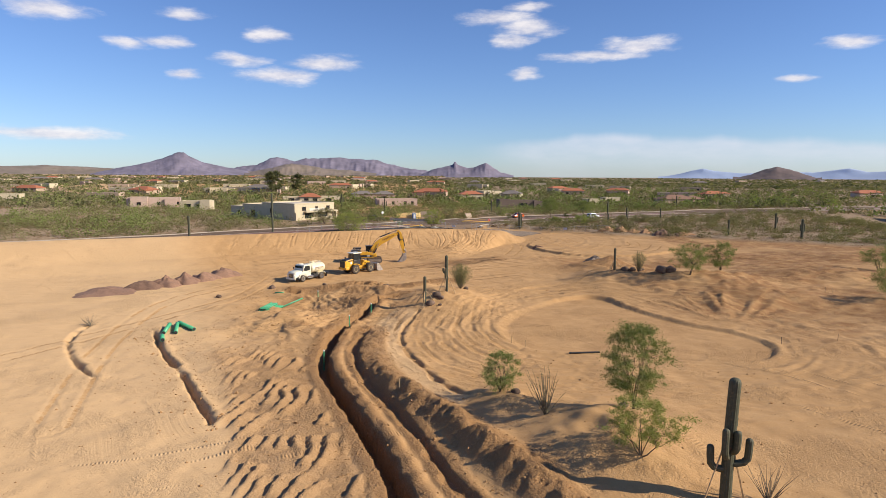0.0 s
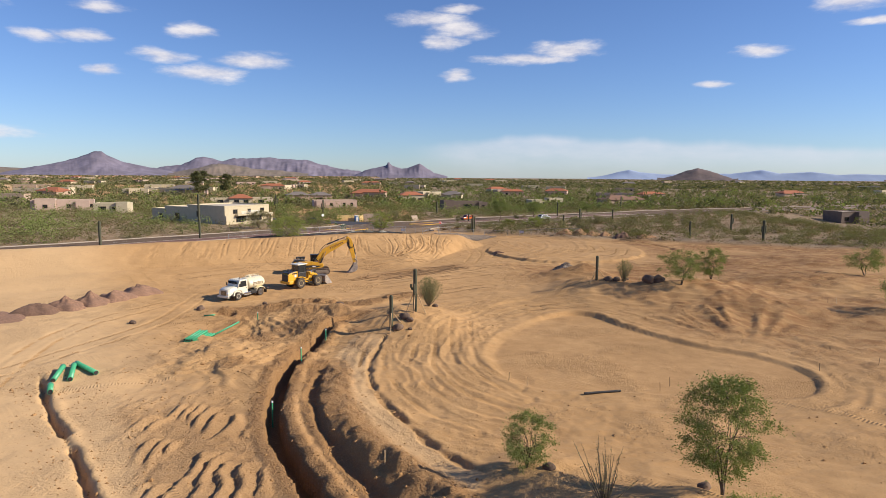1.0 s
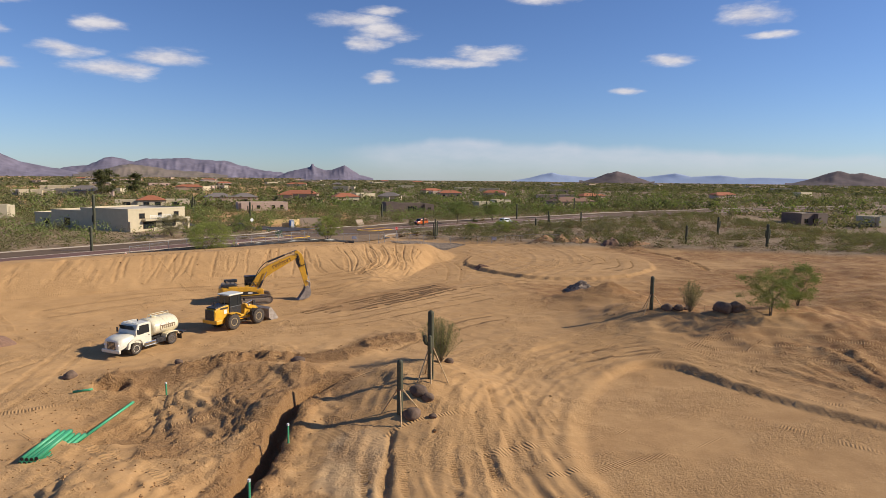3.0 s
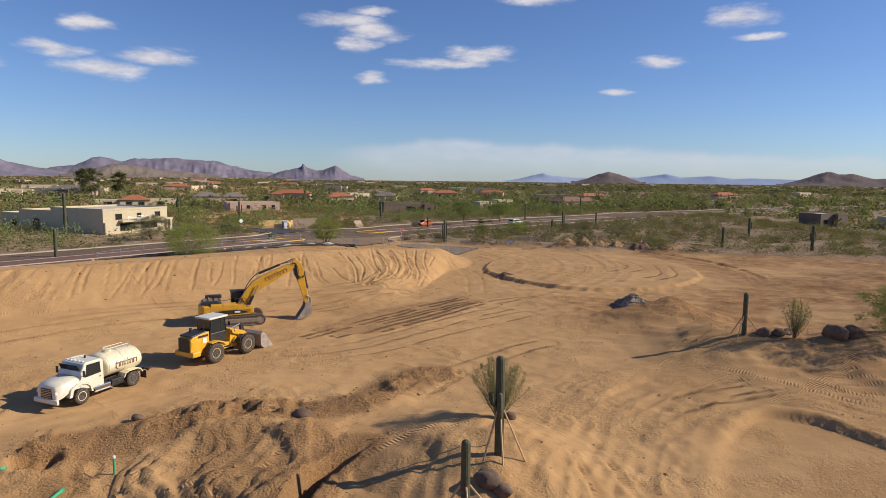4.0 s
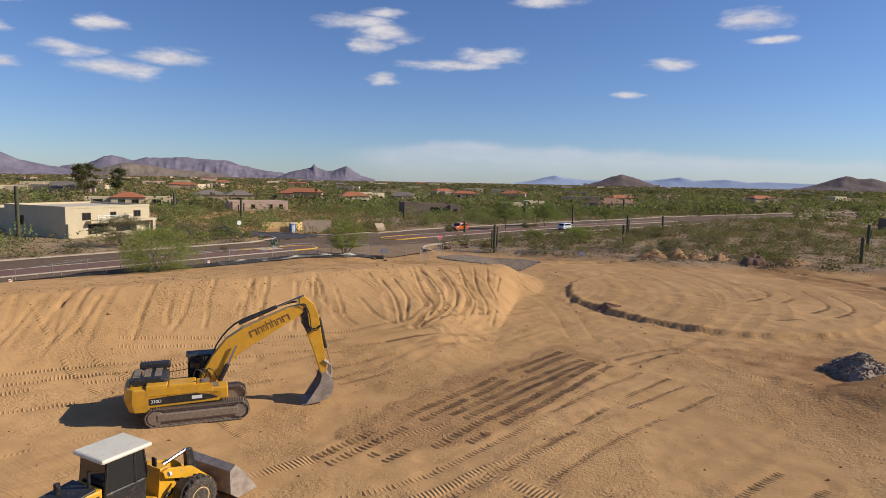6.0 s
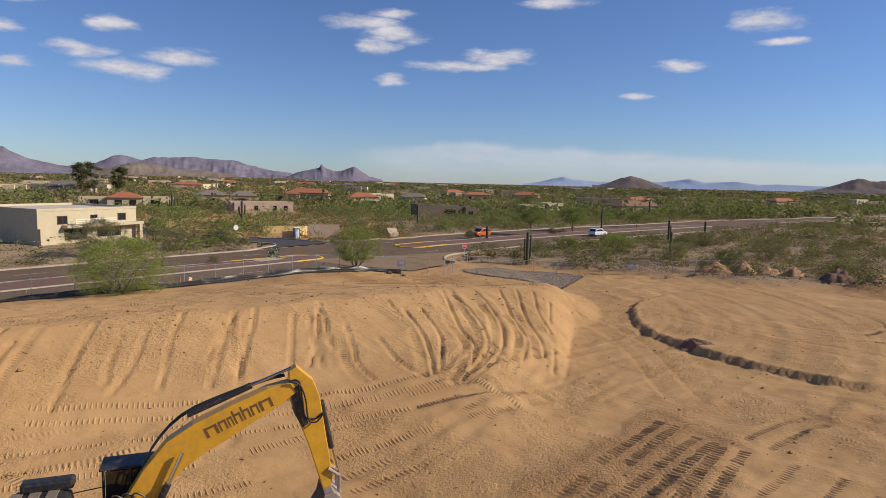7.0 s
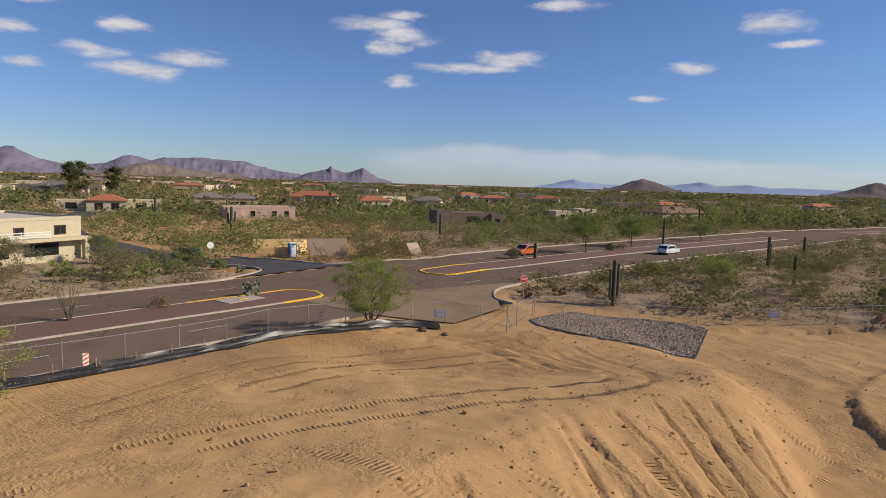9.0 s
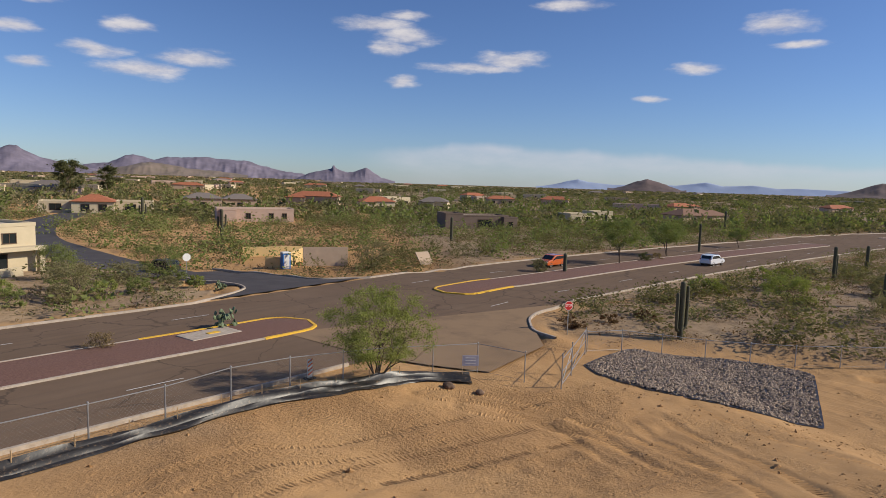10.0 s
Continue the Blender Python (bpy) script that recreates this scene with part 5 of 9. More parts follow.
# ---- the tracked excavator ----
def excavator():
    e = thing("excavator", "yellow tracked excavator with lowered bucket on graded dirt", "excavator", pose(-13.75, 116.5, at(-13.75, 116.5) - 0.02, 0, 0, 8))
    for side in (-1, 1):
        y = side * 1.30
        loop = []
        for i in range(9):
            a = math.radians(90 + 180 * i / 8)
            loop.append((-2.0 + 0.45 * math.cos(a), 0.50 + 0.45 * math.sin(a)))
        for i in range(9):
            a = math.radians(-90 + 180 * i / 8)
            loop.append((2.0 + 0.45 * math.cos(a), 0.50 + 0.45 * math.sin(a)))
        band = plate([(x, z) for x, z in loop], 0.5, pose(0, y, 0))
        frame_part = part("track_frame", box(3.9, 0.42, 0.42, pose(0, y + side * 0.16, 0.5), 0.06), TRACK_STEEL, e, "dusty steel track frame")
        track = part("track", band, TRACK_STEEL, e, "steel crawler track caked with dirt")
        # shoes round the loop
        pts = np.array(loop + loop[:1])
        run = np.concatenate([[0], np.cumsum(np.hypot(*np.diff(pts, axis=0).T))])
        shoe = None
        n = 46
        for i in range(n):
            s = run[-1] * i / n
            x, z = np.interp(s, run, pts[:, 0]), np.interp(s, run, pts[:, 1])
            x2, z2 = np.interp((s + 0.05) % run[-1], run, pts[:, 0]), np.interp((s + 0.05) % run[-1], run, pts[:, 1])
            if shoe is None:
                b = box(0.205, 0.78, 0.035)
                box(0.02, 0.78, 0.05, pose(-0.06, 0, -0.035), 0, b)
                box(0.02, 0.78, 0.05, pose(0.06, 0, -0.035), 0, b)
                shoe = bpy.data.meshes.new("track_shoe")
                b.to_mesh(shoe)
                b.free()
            ob = part("track_shoe", shoe, TRACK_STEEL, track)
            ob.matrix_basis = pose(x, y, z, 0, math.degrees(math.atan2(-(z2 - z), x2 - x)), 0)
        for xx in (-1.25, -0.75, -0.25, 0.25, 0.75, 1.25):
            part("roller", rod(0.13, 0.13, 0.5, pose(xx, y + side * 0.02, 0.22, 90), 14), TRACK_STEEL, track)
        for xx in (-2.0, 2.0):
            part("sprocket" if xx < 0 else "idler", lathe([(0.36, -0.14), (0.38, -0.06), (0.38, 0.06), (0.36, 0.14), (0.16, 0.2)], 18, pose(xx, y + side * 0.2, 0.5)), TRACK_STEEL, track)
    part("turntable", rod(0.75, 0.75, 0.5, pose(0, 0, 0.85), 28), MACHINE_BLACK, e, "dark slewing ring")
    part("car_body", box(2.6, 1.9, 0.4, pose(0, 0, 0.6), 0.06), TRACK_STEEL, e)
    deck = plate([(-2.9, 0.98), (1.0, 1.06), (1.15, 1.30), (1.15, 1.58), (-2.6, 1.58), (-2.9, 1.45)], 2.86, None, 0.03)
    part("deck", deck, CAT_YELLOW, e, "yellow upper frame")
    # counterweight: rounded back
    rim = [(-2.30, -1.45), (-3.05, -1.42), (-3.35, -1.15), (-3.50, -0.6), (-3.54, 0.0), (-3.50, 0.6), (-3.35, 1.15), (-3.05, 1.42), (-2.30, 1.45)]
    b = bmesh.new()
    low, mid, top = ([b.verts.new((x * kx, y, z)) for x, y in rim] for kx, z in ((0.955, 0.80), (1.0, 1.25), (0.985, 1.98)))
    for p, q in ((low, mid), (mid, top)):
        for i in range(len(rim) - 1):
            b.faces.new((p[i], p[i + 1], q[i + 1], q[i]))
        b.faces.new((p[-1], p[0], q[0], q[-1]))
    b.faces.new(low[::-1])
    b.faces.new(top)
    bmesh.ops.recalc_face_normals(b, faces=b.faces)
    bmesh.ops.bevel(b, geom=[ed for ed in b.edges if all(v.co.z > 1.9 for v in ed.verts)], offset=0.10, segments=3, affect="EDGES", profile=0.5)
    part("counterweight", b, CAT_YELLOW, e, "rounded yellow counterweight")
    part("side_panel", box(3.1, 0.04, 0.42, pose(-0.85, -1.435, 1.80), 0.012), CAT_YELLOW, e, "yellow engine side panel")
    part("side_stripe", plate([(-2.3, 1.14), (0.35, 1.18), (0.95, 1.26), (0.55, 1.46), (-0.2, 1.56), (-1.2, 1.53), (-2.3, 1.46)], 0.02, pose(0, -1.44, 0)), MACHINE_BLACK, e, "black decal stripe along the flank")
    words("330D", 0.22, PALE_LETTER, e, pose(-1.95, -1.456, 1.31, 90, 0, 0), "lettering", "pale model number", 0.003)
    part("maker_mark", box(0.5, 0.012, 0.17, pose(-0.05, -1.456, 1.36), 0.004), PALE_LETTER, e, "small pale maker's mark")
    part("engine_hood", plate([(-3.25, 1.95), (-3.2, 2.22), (-2.95, 2.36), (-1.75, 2.38), (-1.45, 2.2), (-1.4, 1.95)], 2.0, pose(0, 0.1, 0), 0.09), MACHINE_BLACK, e, "black engine cover")
    for xx in (-2.9, -2.4, -1.9):
        part("grille_slot", box(0.32, 1.5, 0.03, pose(xx, 0.1, 2.385), 0.01), TRACK_STEEL, e)
    part("air_box", box(1.5, 0.5, 0.34, pose(-2.1, 0.98, 2.52), 0.09), MACHINE_BLACK, e, "black air intake box")
    # flank of tanks and tool boxes, level with the engine's cover
    for x0, x1, top in ((-2.42, -1.42, 2.12), (-1.40, -0.10, 2.10), (-0.08, 0.52, 2.02)):
        part("tool_box", box(x1 - x0, 1.02, top - 1.5, pose((x0 + x1) / 2, -0.93, (top + 1.5) / 2), 0.05), CAT_YELLOW, e, "yellow tank and tool box")
    part("tool_box", box(0.95, 1.0, 0.62, pose(0.98, -0.93, 1.45), 0.06), CAT_YELLOW, e, "low yellow box before the boom")
    for x, z in ((0.35, 2.04), (0.8, 1.79)):
        part("step_tread", box(0.42, 0.7, 0.025, pose(x, -0.93, z), 0.006), TRACK_STEEL, e)
    for x, y in ((-0.25, -0.35), (0.05, -0.3), (0.35, -0.36)):
        cu = rounded([(x, 1.95), (x + 0.15, 2.45), (x + 0.45, 2.3), (x + 0.6, 1.9)], n=4)
        part("hydraulic_hose", hose(cu, y, 0.03), MACHINE_BLACK, e)
    part("door_seam", box(0.02, 0.012, 0.86, pose(-1.41, -1.447, 1.62)), MACHINE_BLACK, e)
    part("handrail", bar((-3.0, -1.2, 2.05), (-3.3, -0.5, 2.12), 0.02, sides=6), CAT_YELLOW, e)
    part("exhaust", bar((-2.55, -0.55, 2.3), (-2.55, -0.55, 2.72), 0.06), CHROME, e, "short exhaust stack")
    for yy in (-1.3, 1.3):
        part("handrail", bar((-1.7, yy * 0.97, 1.95), (0.3, yy * 0.97, 2.15), 0.02, sides=6), MACHINE_BLACK, e)
    # cab
    cab = part("cab", box(1.65, 0.98, 0.55, pose(0.32, 0.92, 1.48), 0.05), MACHINE_BLACK, e, "black operator's cab")
    part("cab_roof", box(1.72, 1.02, 0.09, pose(0.28, 0.92, 2.99), 0.035), MACHINE_BLACK, cab)
    for xx, zz in ((-0.46, 1.7), (0.35, 1.7), (1.05, 1.7)):
        for yy in (0.47, 1.37):
            part("pillar", bar((xx, yy, zz), (min(xx, 0.95), yy, 2.97), 0.045, sides=6), MACHINE_BLACK, cab)
    for yy in (0.455, 1.385):
        part("side_window", plate([(-0.4, 1.78), (0.98, 1.78), (0.90, 2.92), (-0.4, 2.92)], 0.012, pose(0, yy, 0)), GLASS, cab, "dark tinted cab glass")
    part("windscreen", box(0.012, 0.85, 1.2, pose(1.03, 0.92, 2.32, 0, -4, 0)), GLASS, cab, "dark tinted cab glass")
    # boom
    BX = [(0.25, 1.45), (0.05, 1.95), (0.75, 3.10), (1.45, 3.95), (2.25, 4.45), (3.4, 4.95), (4.6, 5.42), (5.35, 5.58), (5.52, 5.20), (5.15, 4.92), (4.3, 4.42), (3.3, 3.82), (2.55, 3.42), (1.9, 2.95), (1.2, 2.2), (0.75, 1.5)]
    boom = part("boom", plate(BX, 0.52, pose(0, 0, 0), 0.03), CAT_YELLOW, e, "yellow cranked boom")
    for side in (-1, 1):
        marks(NAME_BARS, 0.05, 0.36, 0.006, pose(3.78, side * 0.264, 4.40, 0, -23, 0), DARK_LETTER, boom, "dark brown bars of a company name")
    for yy in (-0.42, 0.42):
        part("boom_cylinder", bar((0.95, yy, 1.45), (1.5, yy, 2.65), 0.11, sides=12), MACHINE_BLACK, boom, "black hydraulic cylinder")
        part("boom_rod", bar((1.5, yy, 2.65), (1.95, yy, 3.62), 0.06, sides=10), CHROME, boom, "bare steel rod")
    part("stick_cylinder", bar((2.1, 0, 4.72), (4.1, 0, 5.52), 0.11, sides=12), MACHINE_BLACK, boom, "black hydraulic cylinder")
    part("stick_rod", bar((4.1, 0, 5.52), (5.42, 0, 6.02), 0.055, sides=10), CHROME, boom, "bare steel rod")
    for k in (-0.12, 0.0, 0.12):
        cu = rounded([(0.45, 2.3), (1.0, 3.65), (1.9, 4.65), (3.2, 5.20), (4.6, 5.62), (5.2, 5.72)], n=3)
        part("hydraulic_hose", hose(cu, k + 0.18, 0.025), MACHINE_BLACK, boom)
    # stick and bucket
    stick = part("stick", plate([(5.30, 5.95), (5.55, 6.10), (6.12, 5.58), (6.34, 5.0), (6.80, 2.05), (6.72, 1.60), (6.45, 1.62), (5.95, 3.3), (5.30, 5.0)], 0.40, None, 0.03), CAT_YELLOW, e, "yellow dipper stick")
    for yy in (-0.21, 0.21):
        part("link_plate", plate([(5.35, 5.3), (5.62, 5.45), (5.78, 4.6), (5.95, 4.05), (5.75, 3.95), (5.45, 4.5)], 0.02, pose(0, yy, 0)), MACHINE_BLACK, stick, "dark greasy patch and hoses by the pin")
    for o in (0.0, 0.09):
        cu = rounded([(5.25, 5.62), (5.62, 5.6 - o), (5.74 + o, 5.0), (5.84 + o, 4.35 - o), (6.2, 4.22 - o), (6.44, 4.4)], n=4)
        part("hydraulic_hose", hose(cu, -0.24 - o, 0.03), MACHINE_BLACK, stick)
    part("bucket_cylinder", bar((6.42, 0, 4.75), (6.78, 0, 3.0), 0.095, sides=12), MACHINE_BLACK, stick, "black hydraulic cylinder")
    part("bucket_rod", bar((6.78, 0, 3.0), (7.02, 0, 2.05), 0.05, sides=10), CHROME, stick)
    for yy in (-0.24, 0.24):
        part("linkage", bar((7.02, yy, 2.05), (6.62, yy, 2.35), 0.06, sides=8), BARE_STEEL, stick)
        part("linkage", bar((7.02, yy, 2.05), (7.02, yy, 1.45), 0.07, sides=8), BARE_STEEL, stick)
    shell = [(6.45, 1.62), (6.72, 1.70), (7.02, 1.42), (7.10, 1.0), (7.02, 0.55), (6.75, 0.25), (6.25, 0.10), (5.55, 0.02), (5.62, 0.10), (6.2, 0.22), (6.62, 0.40), (6.85, 0.7), (6.90, 1.0), (6.80, 1.28), (6.62, 1.36)]
    bucket = part("bucket", plate(shell, 1.35, None, 0.0), BARE_STEEL, e, "worn dusty steel digging bucket")
    for yy in (-0.66, 0.66):
        part("side_plate", plate([(6.45, 1.62), (7.02, 1.42), (7.10, 1.0), (7.02, 0.55), (6.75, 0.25), (6.25, 0.10), (5.55, 0.02), (6.05, 0.75), (6.35, 1.2)], 0.04, pose(0, yy, 0)), BARE_STEEL, bucket)
    for yy in (-0.56, -0.28, 0, 0.28, 0.56):
        part("tooth", plate([(5.6, 0.0), (5.65, 0.12), (5.32, 0.0)], 0.12, pose(0, yy, 0)), BARE_STEEL, bucket)
    return e


excavator()


# ---- the wheel loader ----
RIM_SAND = plain("dusty_yellow_rim", (0.55, 0.40, 0.18), 0.6, vary=0.2, scale=6, dirt=(0.36, 0.25, 0.14), dirt_amount=0.5)
def wheel_loader():
    g = thing("wheel_loader", "yellow wheel loader with white cab roof and lowered bucket", "wheel loader", pose(-14.15, 105.3, at(-14.15, 105.3) - 0.03, 0, 0, 48))
    for x in (-1.56, 1.68):
        for side in (-1, 1):
            wheel(g, x, side * 1.03, 0.77, 0.78, 0.56, RIM_SAND, side, 20, 0.50)
    hood = plate([(-3.35, 0.85), (-3.46, 1.2), (-3.44, 2.06), (-3.2, 2.24), (-2.2, 2.42), (-1.7, 2.42), (-1.7, 1.25), (-2.3, 1.2), (-2.55, 0.8)], 1.36, None, 0.06)
    part("engine_hood", hood, DEERE_YELLOW, g, "yellow engine hood")
    part("hood_top", box(1.45, 1.30, 0.10, pose(-2.6, 0, 2.38, 0, -7, 0), 0.04), MACHINE_BLACK, g, "black hood top")
    part("rear_grille", box(0.08, 1.16, 1.15, pose(-3.47, 0, 1.58), 0.02), MACHINE_BLACK, g, "black rear grille")
    part("counterweight", box(0.75, 2.0, 0.42, pose(-3.15, 0, 0.98), 0.09), DEERE_YELLOW, g, "yellow rear bumper weight")
    for side in (-1, 1):
        part("side_louvre", box(1.0, 0.03, 0.6, pose(-2.85, side * 0.69, 1.62), 0.01), DEERE_YELLOW, g)
        part("rear_fender", plate([(-1.9, 1.62), (-1.2, 1.66), (-0.72, 1.50), (-0.5, 1.2), (-0.58, 1.16), (-0.8, 1.42), (-1.25, 1.58), (-1.9, 1.56)], 0.50, pose(0, side * 0.95, 0)), DEERE_YELLOW, g, "yellow wheel guard")
        part("step", box(0.5, 0.35, 0.06, pose(-0.25, side * 1.05, 0.62), 0.01), MACHINE_BLACK, g)
        part("step", box(0.5, 0.35, 0.06, pose(-0.25, side * 1.05, 0.98), 0.01), MACHINE_BLACK, g)
        part("decal_stripe", box(0.95, 0.008, 0.16, pose(-2.3, side * 0.70, 2.18), 0.002), MACHINE_BLACK, g, "black decal bar with illegible maker's name")
        part("decal_mark", box(0.34, 0.008, 0.38, pose(-2.15, side * 0.70, 1.82), 0.002), PALE_LETTER, g, "pale decal")
        part("headlight", rod(0.09, 0.09, 0.08, pose(0.62, side * 0.95, 2.06, 0, 90, 0), 12), LAMP_CLEAR, g)
    part("exhaust", bar((-1.95, -0.35, 2.4), (-1.95, -0.35, 3.05), 0.055, sides=10), MACHINE_BLACK, g, "black exhaust stack")
    part("air_intake", bar((-2.6, 0.3, 2.4), (-2.6, 0.3, 2.75), 0.10, sides=10), MACHINE_BLACK, g)
    part("frame", box(4.4, 0.75, 0.5, pose(-0.6, 0, 0.85), 0.06), DEERE_YELLOW, g, "yellow articulated frame")
    for x in (-1.56, 1.68):
        part("axle", rod(0.22, 0.22, 1.7, pose(x, 0, 0.72, 90), 12), DEERE_YELLOW, g)
    cab = part("cab", box(1.5, 1.45, 0.95, pose(-0.9, 0, 1.75), 0.06), MACHINE_BLACK, g, "black-framed glazed cab")
    part("cab_roof", box(1.85, 1.66, 0.16, pose(-0.85, 0, 3.36), 0.07), TRUCK_WHITE, cab, "white cab roof")
    for x, top in ((-1.62, -1.5), (-0.55, -0.55), (-0.08, -0.22)):
        for yy in (-0.70, 0.70):
            part("pillar", bar((x, yy, 2.2), (top, yy, 3.3), 0.05, sides=6), MACHINE_BLACK, cab)
    for yy in (-0.705, 0.705):
        part("side_window", plate([(-1.58, 2.24), (-0.12, 2.24), (-0.25, 3.27), (-1.5, 3.27)], 0.012, pose(0, yy, 0)), GLASS, cab, "dark cab glass")
    part("windscreen", box(0.012, 1.34, 1.06, pose(-0.15, 0, 2.76, 0, -7, 0)), GLASS, cab, "dark cab glass")
    part("rear_window", box(0.012, 1.34, 1.0, pose(-1.6, 0, 2.76, 0, 5, 0)), GLASS, cab, "dark cab glass")
    for yy in (-0.95, 0.95):
        part("mirror", box(0.06, 0.22, 0.32, pose(0.02, yy, 2.75), 0.02), MACHINE_BLACK, cab)
    # front frame, lift arms, bucket
    part("front_tower", plate([(0.5, 1.0), (0.62, 2.1), (0.95, 2.1), (1.35, 1.15), (1.35, 0.7), (0.5, 0.7)], 0.85, None, 0.03), DEERE_YELLOW, g, "yellow lift tower")
    for yy in (-0.52, 0.52):
        part("lift_arm", plate([(0.62, 2.02), (0.85, 2.08), (1.9, 1.75), (2.7, 1.0), (3.2, 0.42), (3.05, 0.28), (2.45, 0.8), (1.75, 1.35), (0.7, 1.75)], 0.14, pose(0, yy, 0), 0.015), DEERE_YELLOW, g, "yellow lift arm")
        part("lift_cylinder", bar((0.75, yy * 0.8, 0.95), (2.0, yy * 0.8, 1.42), 0.075, sides=10), MACHINE_BLACK, g)
        part("front_fender", plate([(0.80, 1.0), (0.92, 1.42), (1.25, 1.64), (1.30, 1.58), (1.0, 1.38), (0.88, 1.0)], 0.42, pose(0, 1.9 * yy, 0)), MACHINE_BLACK, g)
    part("bell_crank", plate([(2.0, 2.25), (2.3, 2.2), (2.45, 1.35), (2.25, 0.95), (2.05, 1.3)], 0.2, None, 0.02), MACHINE_BLACK, g)
    part("tilt_cylinder", bar((0.85, 0, 1.95), (2.05, 0, 2.2), 0.07, sides=10), CHROME, g)
    shell = [(3.05, 0.30), (3.02, 1.25), (3.3, 1.42), (3.36, 1.36), (3.16, 1.2), (3.2, 0.45), (3.5, 0.12), (4.35, 0.06), (4.42, 0.01), (3.4, 0.0)]
    bucket = part("bucket", plate(shell, 2.62), BARE_STEEL, g, "worn steel loading bucket")
    for yy in (-1.3, 1.3):
        part("side_plate", plate([(3.05, 0.30), (3.02, 1.25), (3.3, 1.42), (3.85, 0.85), (4.42, 0.02), (3.4, 0.0)], 0.03, pose(0, yy, 0)), BARE_STEEL, bucket)
    return g


wheel_loader()


# ---- the water truck ----
def water_truck():
    k = thing("water_truck", "cream water tank truck with short white cab parked on dirt", "tank truck", pose(-21.3, 98.5, at(-21.3, 98.5) - 0.02, 0, 0, -126))
    for x, dual in ((1.88, False), (-1.95, True)):
        for side in (-1, 1):
            wheel(k, x, side * (0.96 if not dual else 0.98), 0.5, 0.51, 0.28, TRUCK_WHITE if not dual else CHROME, side, 26, 0.58)
            if dual:
                wheel(k, x, side * 0.66, 0.5, 0.51, 0.26, TRUCK_WHITE, side, 26, 0.58)
    for yy in (-0.42, 0.42):
        part("chassis_rail", box(6.6, 0.09, 0.26, pose(-0.1, yy, 0.78), 0.01), MACHINE_BLACK, k, "black chassis rail")
    # tank: elliptical, domed ends
    n = 26
    b = bmesh.new()
    rings = []
    for x, f in ((-3.22, 0.55), (-3.16, 0.86), (-3.02, 0.97), (-2.85, 1.0), (0.42, 1.0), (0.56, 0.97), (0.68, 0.86), (0.73, 0.55)):
        rings.append([b.verts.new((x, 1.14 * f * math.cos(2 * math.pi * i / n), 1.80 + 0.80 * f * math.sin(2 * math.pi * i / n))) for i in range(n)])
    for p, q in zip(rings, rings[1:]):
        for i in range(n):
            b.faces.new((p[i], p[(i + 1) % n], q[(i + 1) % n], q[i])).smooth = True
    b.faces.new(rings[0][::-1])
    b.faces.new(rings[-1])
    bmesh.ops.recalc_face_normals(b, faces=b.faces)
    tank = part("tank", b, TRUCK_CREAM, k, "cream elliptical water tank")
    for x in (-2.83, -1.2, 0.40):
        b = lathe([(1.0, -0.03), (1.012, -0.02), (1.012, 0.02), (1.0, 0.03)], 30)
        me = bpy.data.meshes.new("tank_band")
        b.to_mesh(me)
        b.free()
        me.transform(pose(x, 0, 1.80) @ Matrix.Diagonal((1, 1.142, 0.802, 1)) @ pose(0, 0, 0, 0, 0, 90))
        part("tank_band", me, TRUCK_CREAM, tank)
    # lettering bent on the tank's flank, both sides
    for side in (1, -1):
        for ob in marks(NAME_BARS, 0.05, 0.40, 0.006, pose(0, 0, -0.2), DARK_LETTER, tank, "dark brown bars of a company name"):
            b = bmesh.new()
            b.from_mesh(ob.data)
            bmesh.ops.triangulate(b, faces=b.faces[:])
            bmesh.ops.subdivide_edges(b, edges=b.edges[:], cuts=2, use_grid_fill=True)
            b.to_mesh(ob.data)
            b.free()
            for v in ob.data.vertices:
                u, up, off = v.co.x + 0.1 * v.co.z, v.co.z, 0.004 + v.co.y
                a = (up + 0.02) / 0.98
                v.co = ((-1.35 - u) if side > 0 else (-1.35 + u), side * (1.146 * math.cos(a) + off), 1.80 + 0.806 * math.sin(a))
        b = bmesh.new()
        for i in range(13):
            t0, t1 = math.radians(75 + 16 * i), math.radians(75 + 16 * (i + 1))
            q = []
            for t, r in ((t0, 0.40), (t1, 0.40), (t1, 0.40 - 0.07 * math.sin(math.pi * (i + 1) / 13)), (t0, 0.40 - 0.07 * math.sin(math.pi * i / 13))):
                u, up = -0.72 + 1.15 * r * math.cos(t), r * math.sin(t)
                a = up / 0.98
                q.append(b.verts.new(((-1.35 - u) if side > 0 else (-1.35 + u), side * 1.150 * math.cos(a), 1.80 + 0.81 * math.sin(a))))
            b.faces.new(q if side < 0 else q[::-1])
        part("swoosh_mark", b, DARK_LETTER, tank, "dark curved swoosh mark")
    part("manhole", rod(0.32, 0.30, 0.14, pose(-0.6, 0, 2.65), 18), TRUCK_CREAM, tank)
    for yy in (-0.28, 0.28):
        part("top_rail", bar((-0.2, yy, 2.80), (-2.5, yy, 2.80), 0.028, sides=6), TRUCK_CREAM, tank)
        for x in (-0.2, -1.3, -2.5):
            part("rail_post", bar((x, yy, 2.5), (x, yy, 2.80), 0.024, sides=6), TRUCK_CREAM, tank)
    for x in (-2.65, -0.15):
        b = bmesh.new()
        for i in range(6):
            a0, a1 = math.pi * i / 6, math.pi * (i + 1) / 6
            bar((x, 0.28 * math.cos(a0), 2.62 + 0.28 * math.sin(a0)), (x, 0.28 * math.cos(a1), 2.62 + 0.28 * math.sin(a1)), 0.026, sides=6, bm=b)
        part("rail_hoop", b, TRUCK_CREAM, tank)
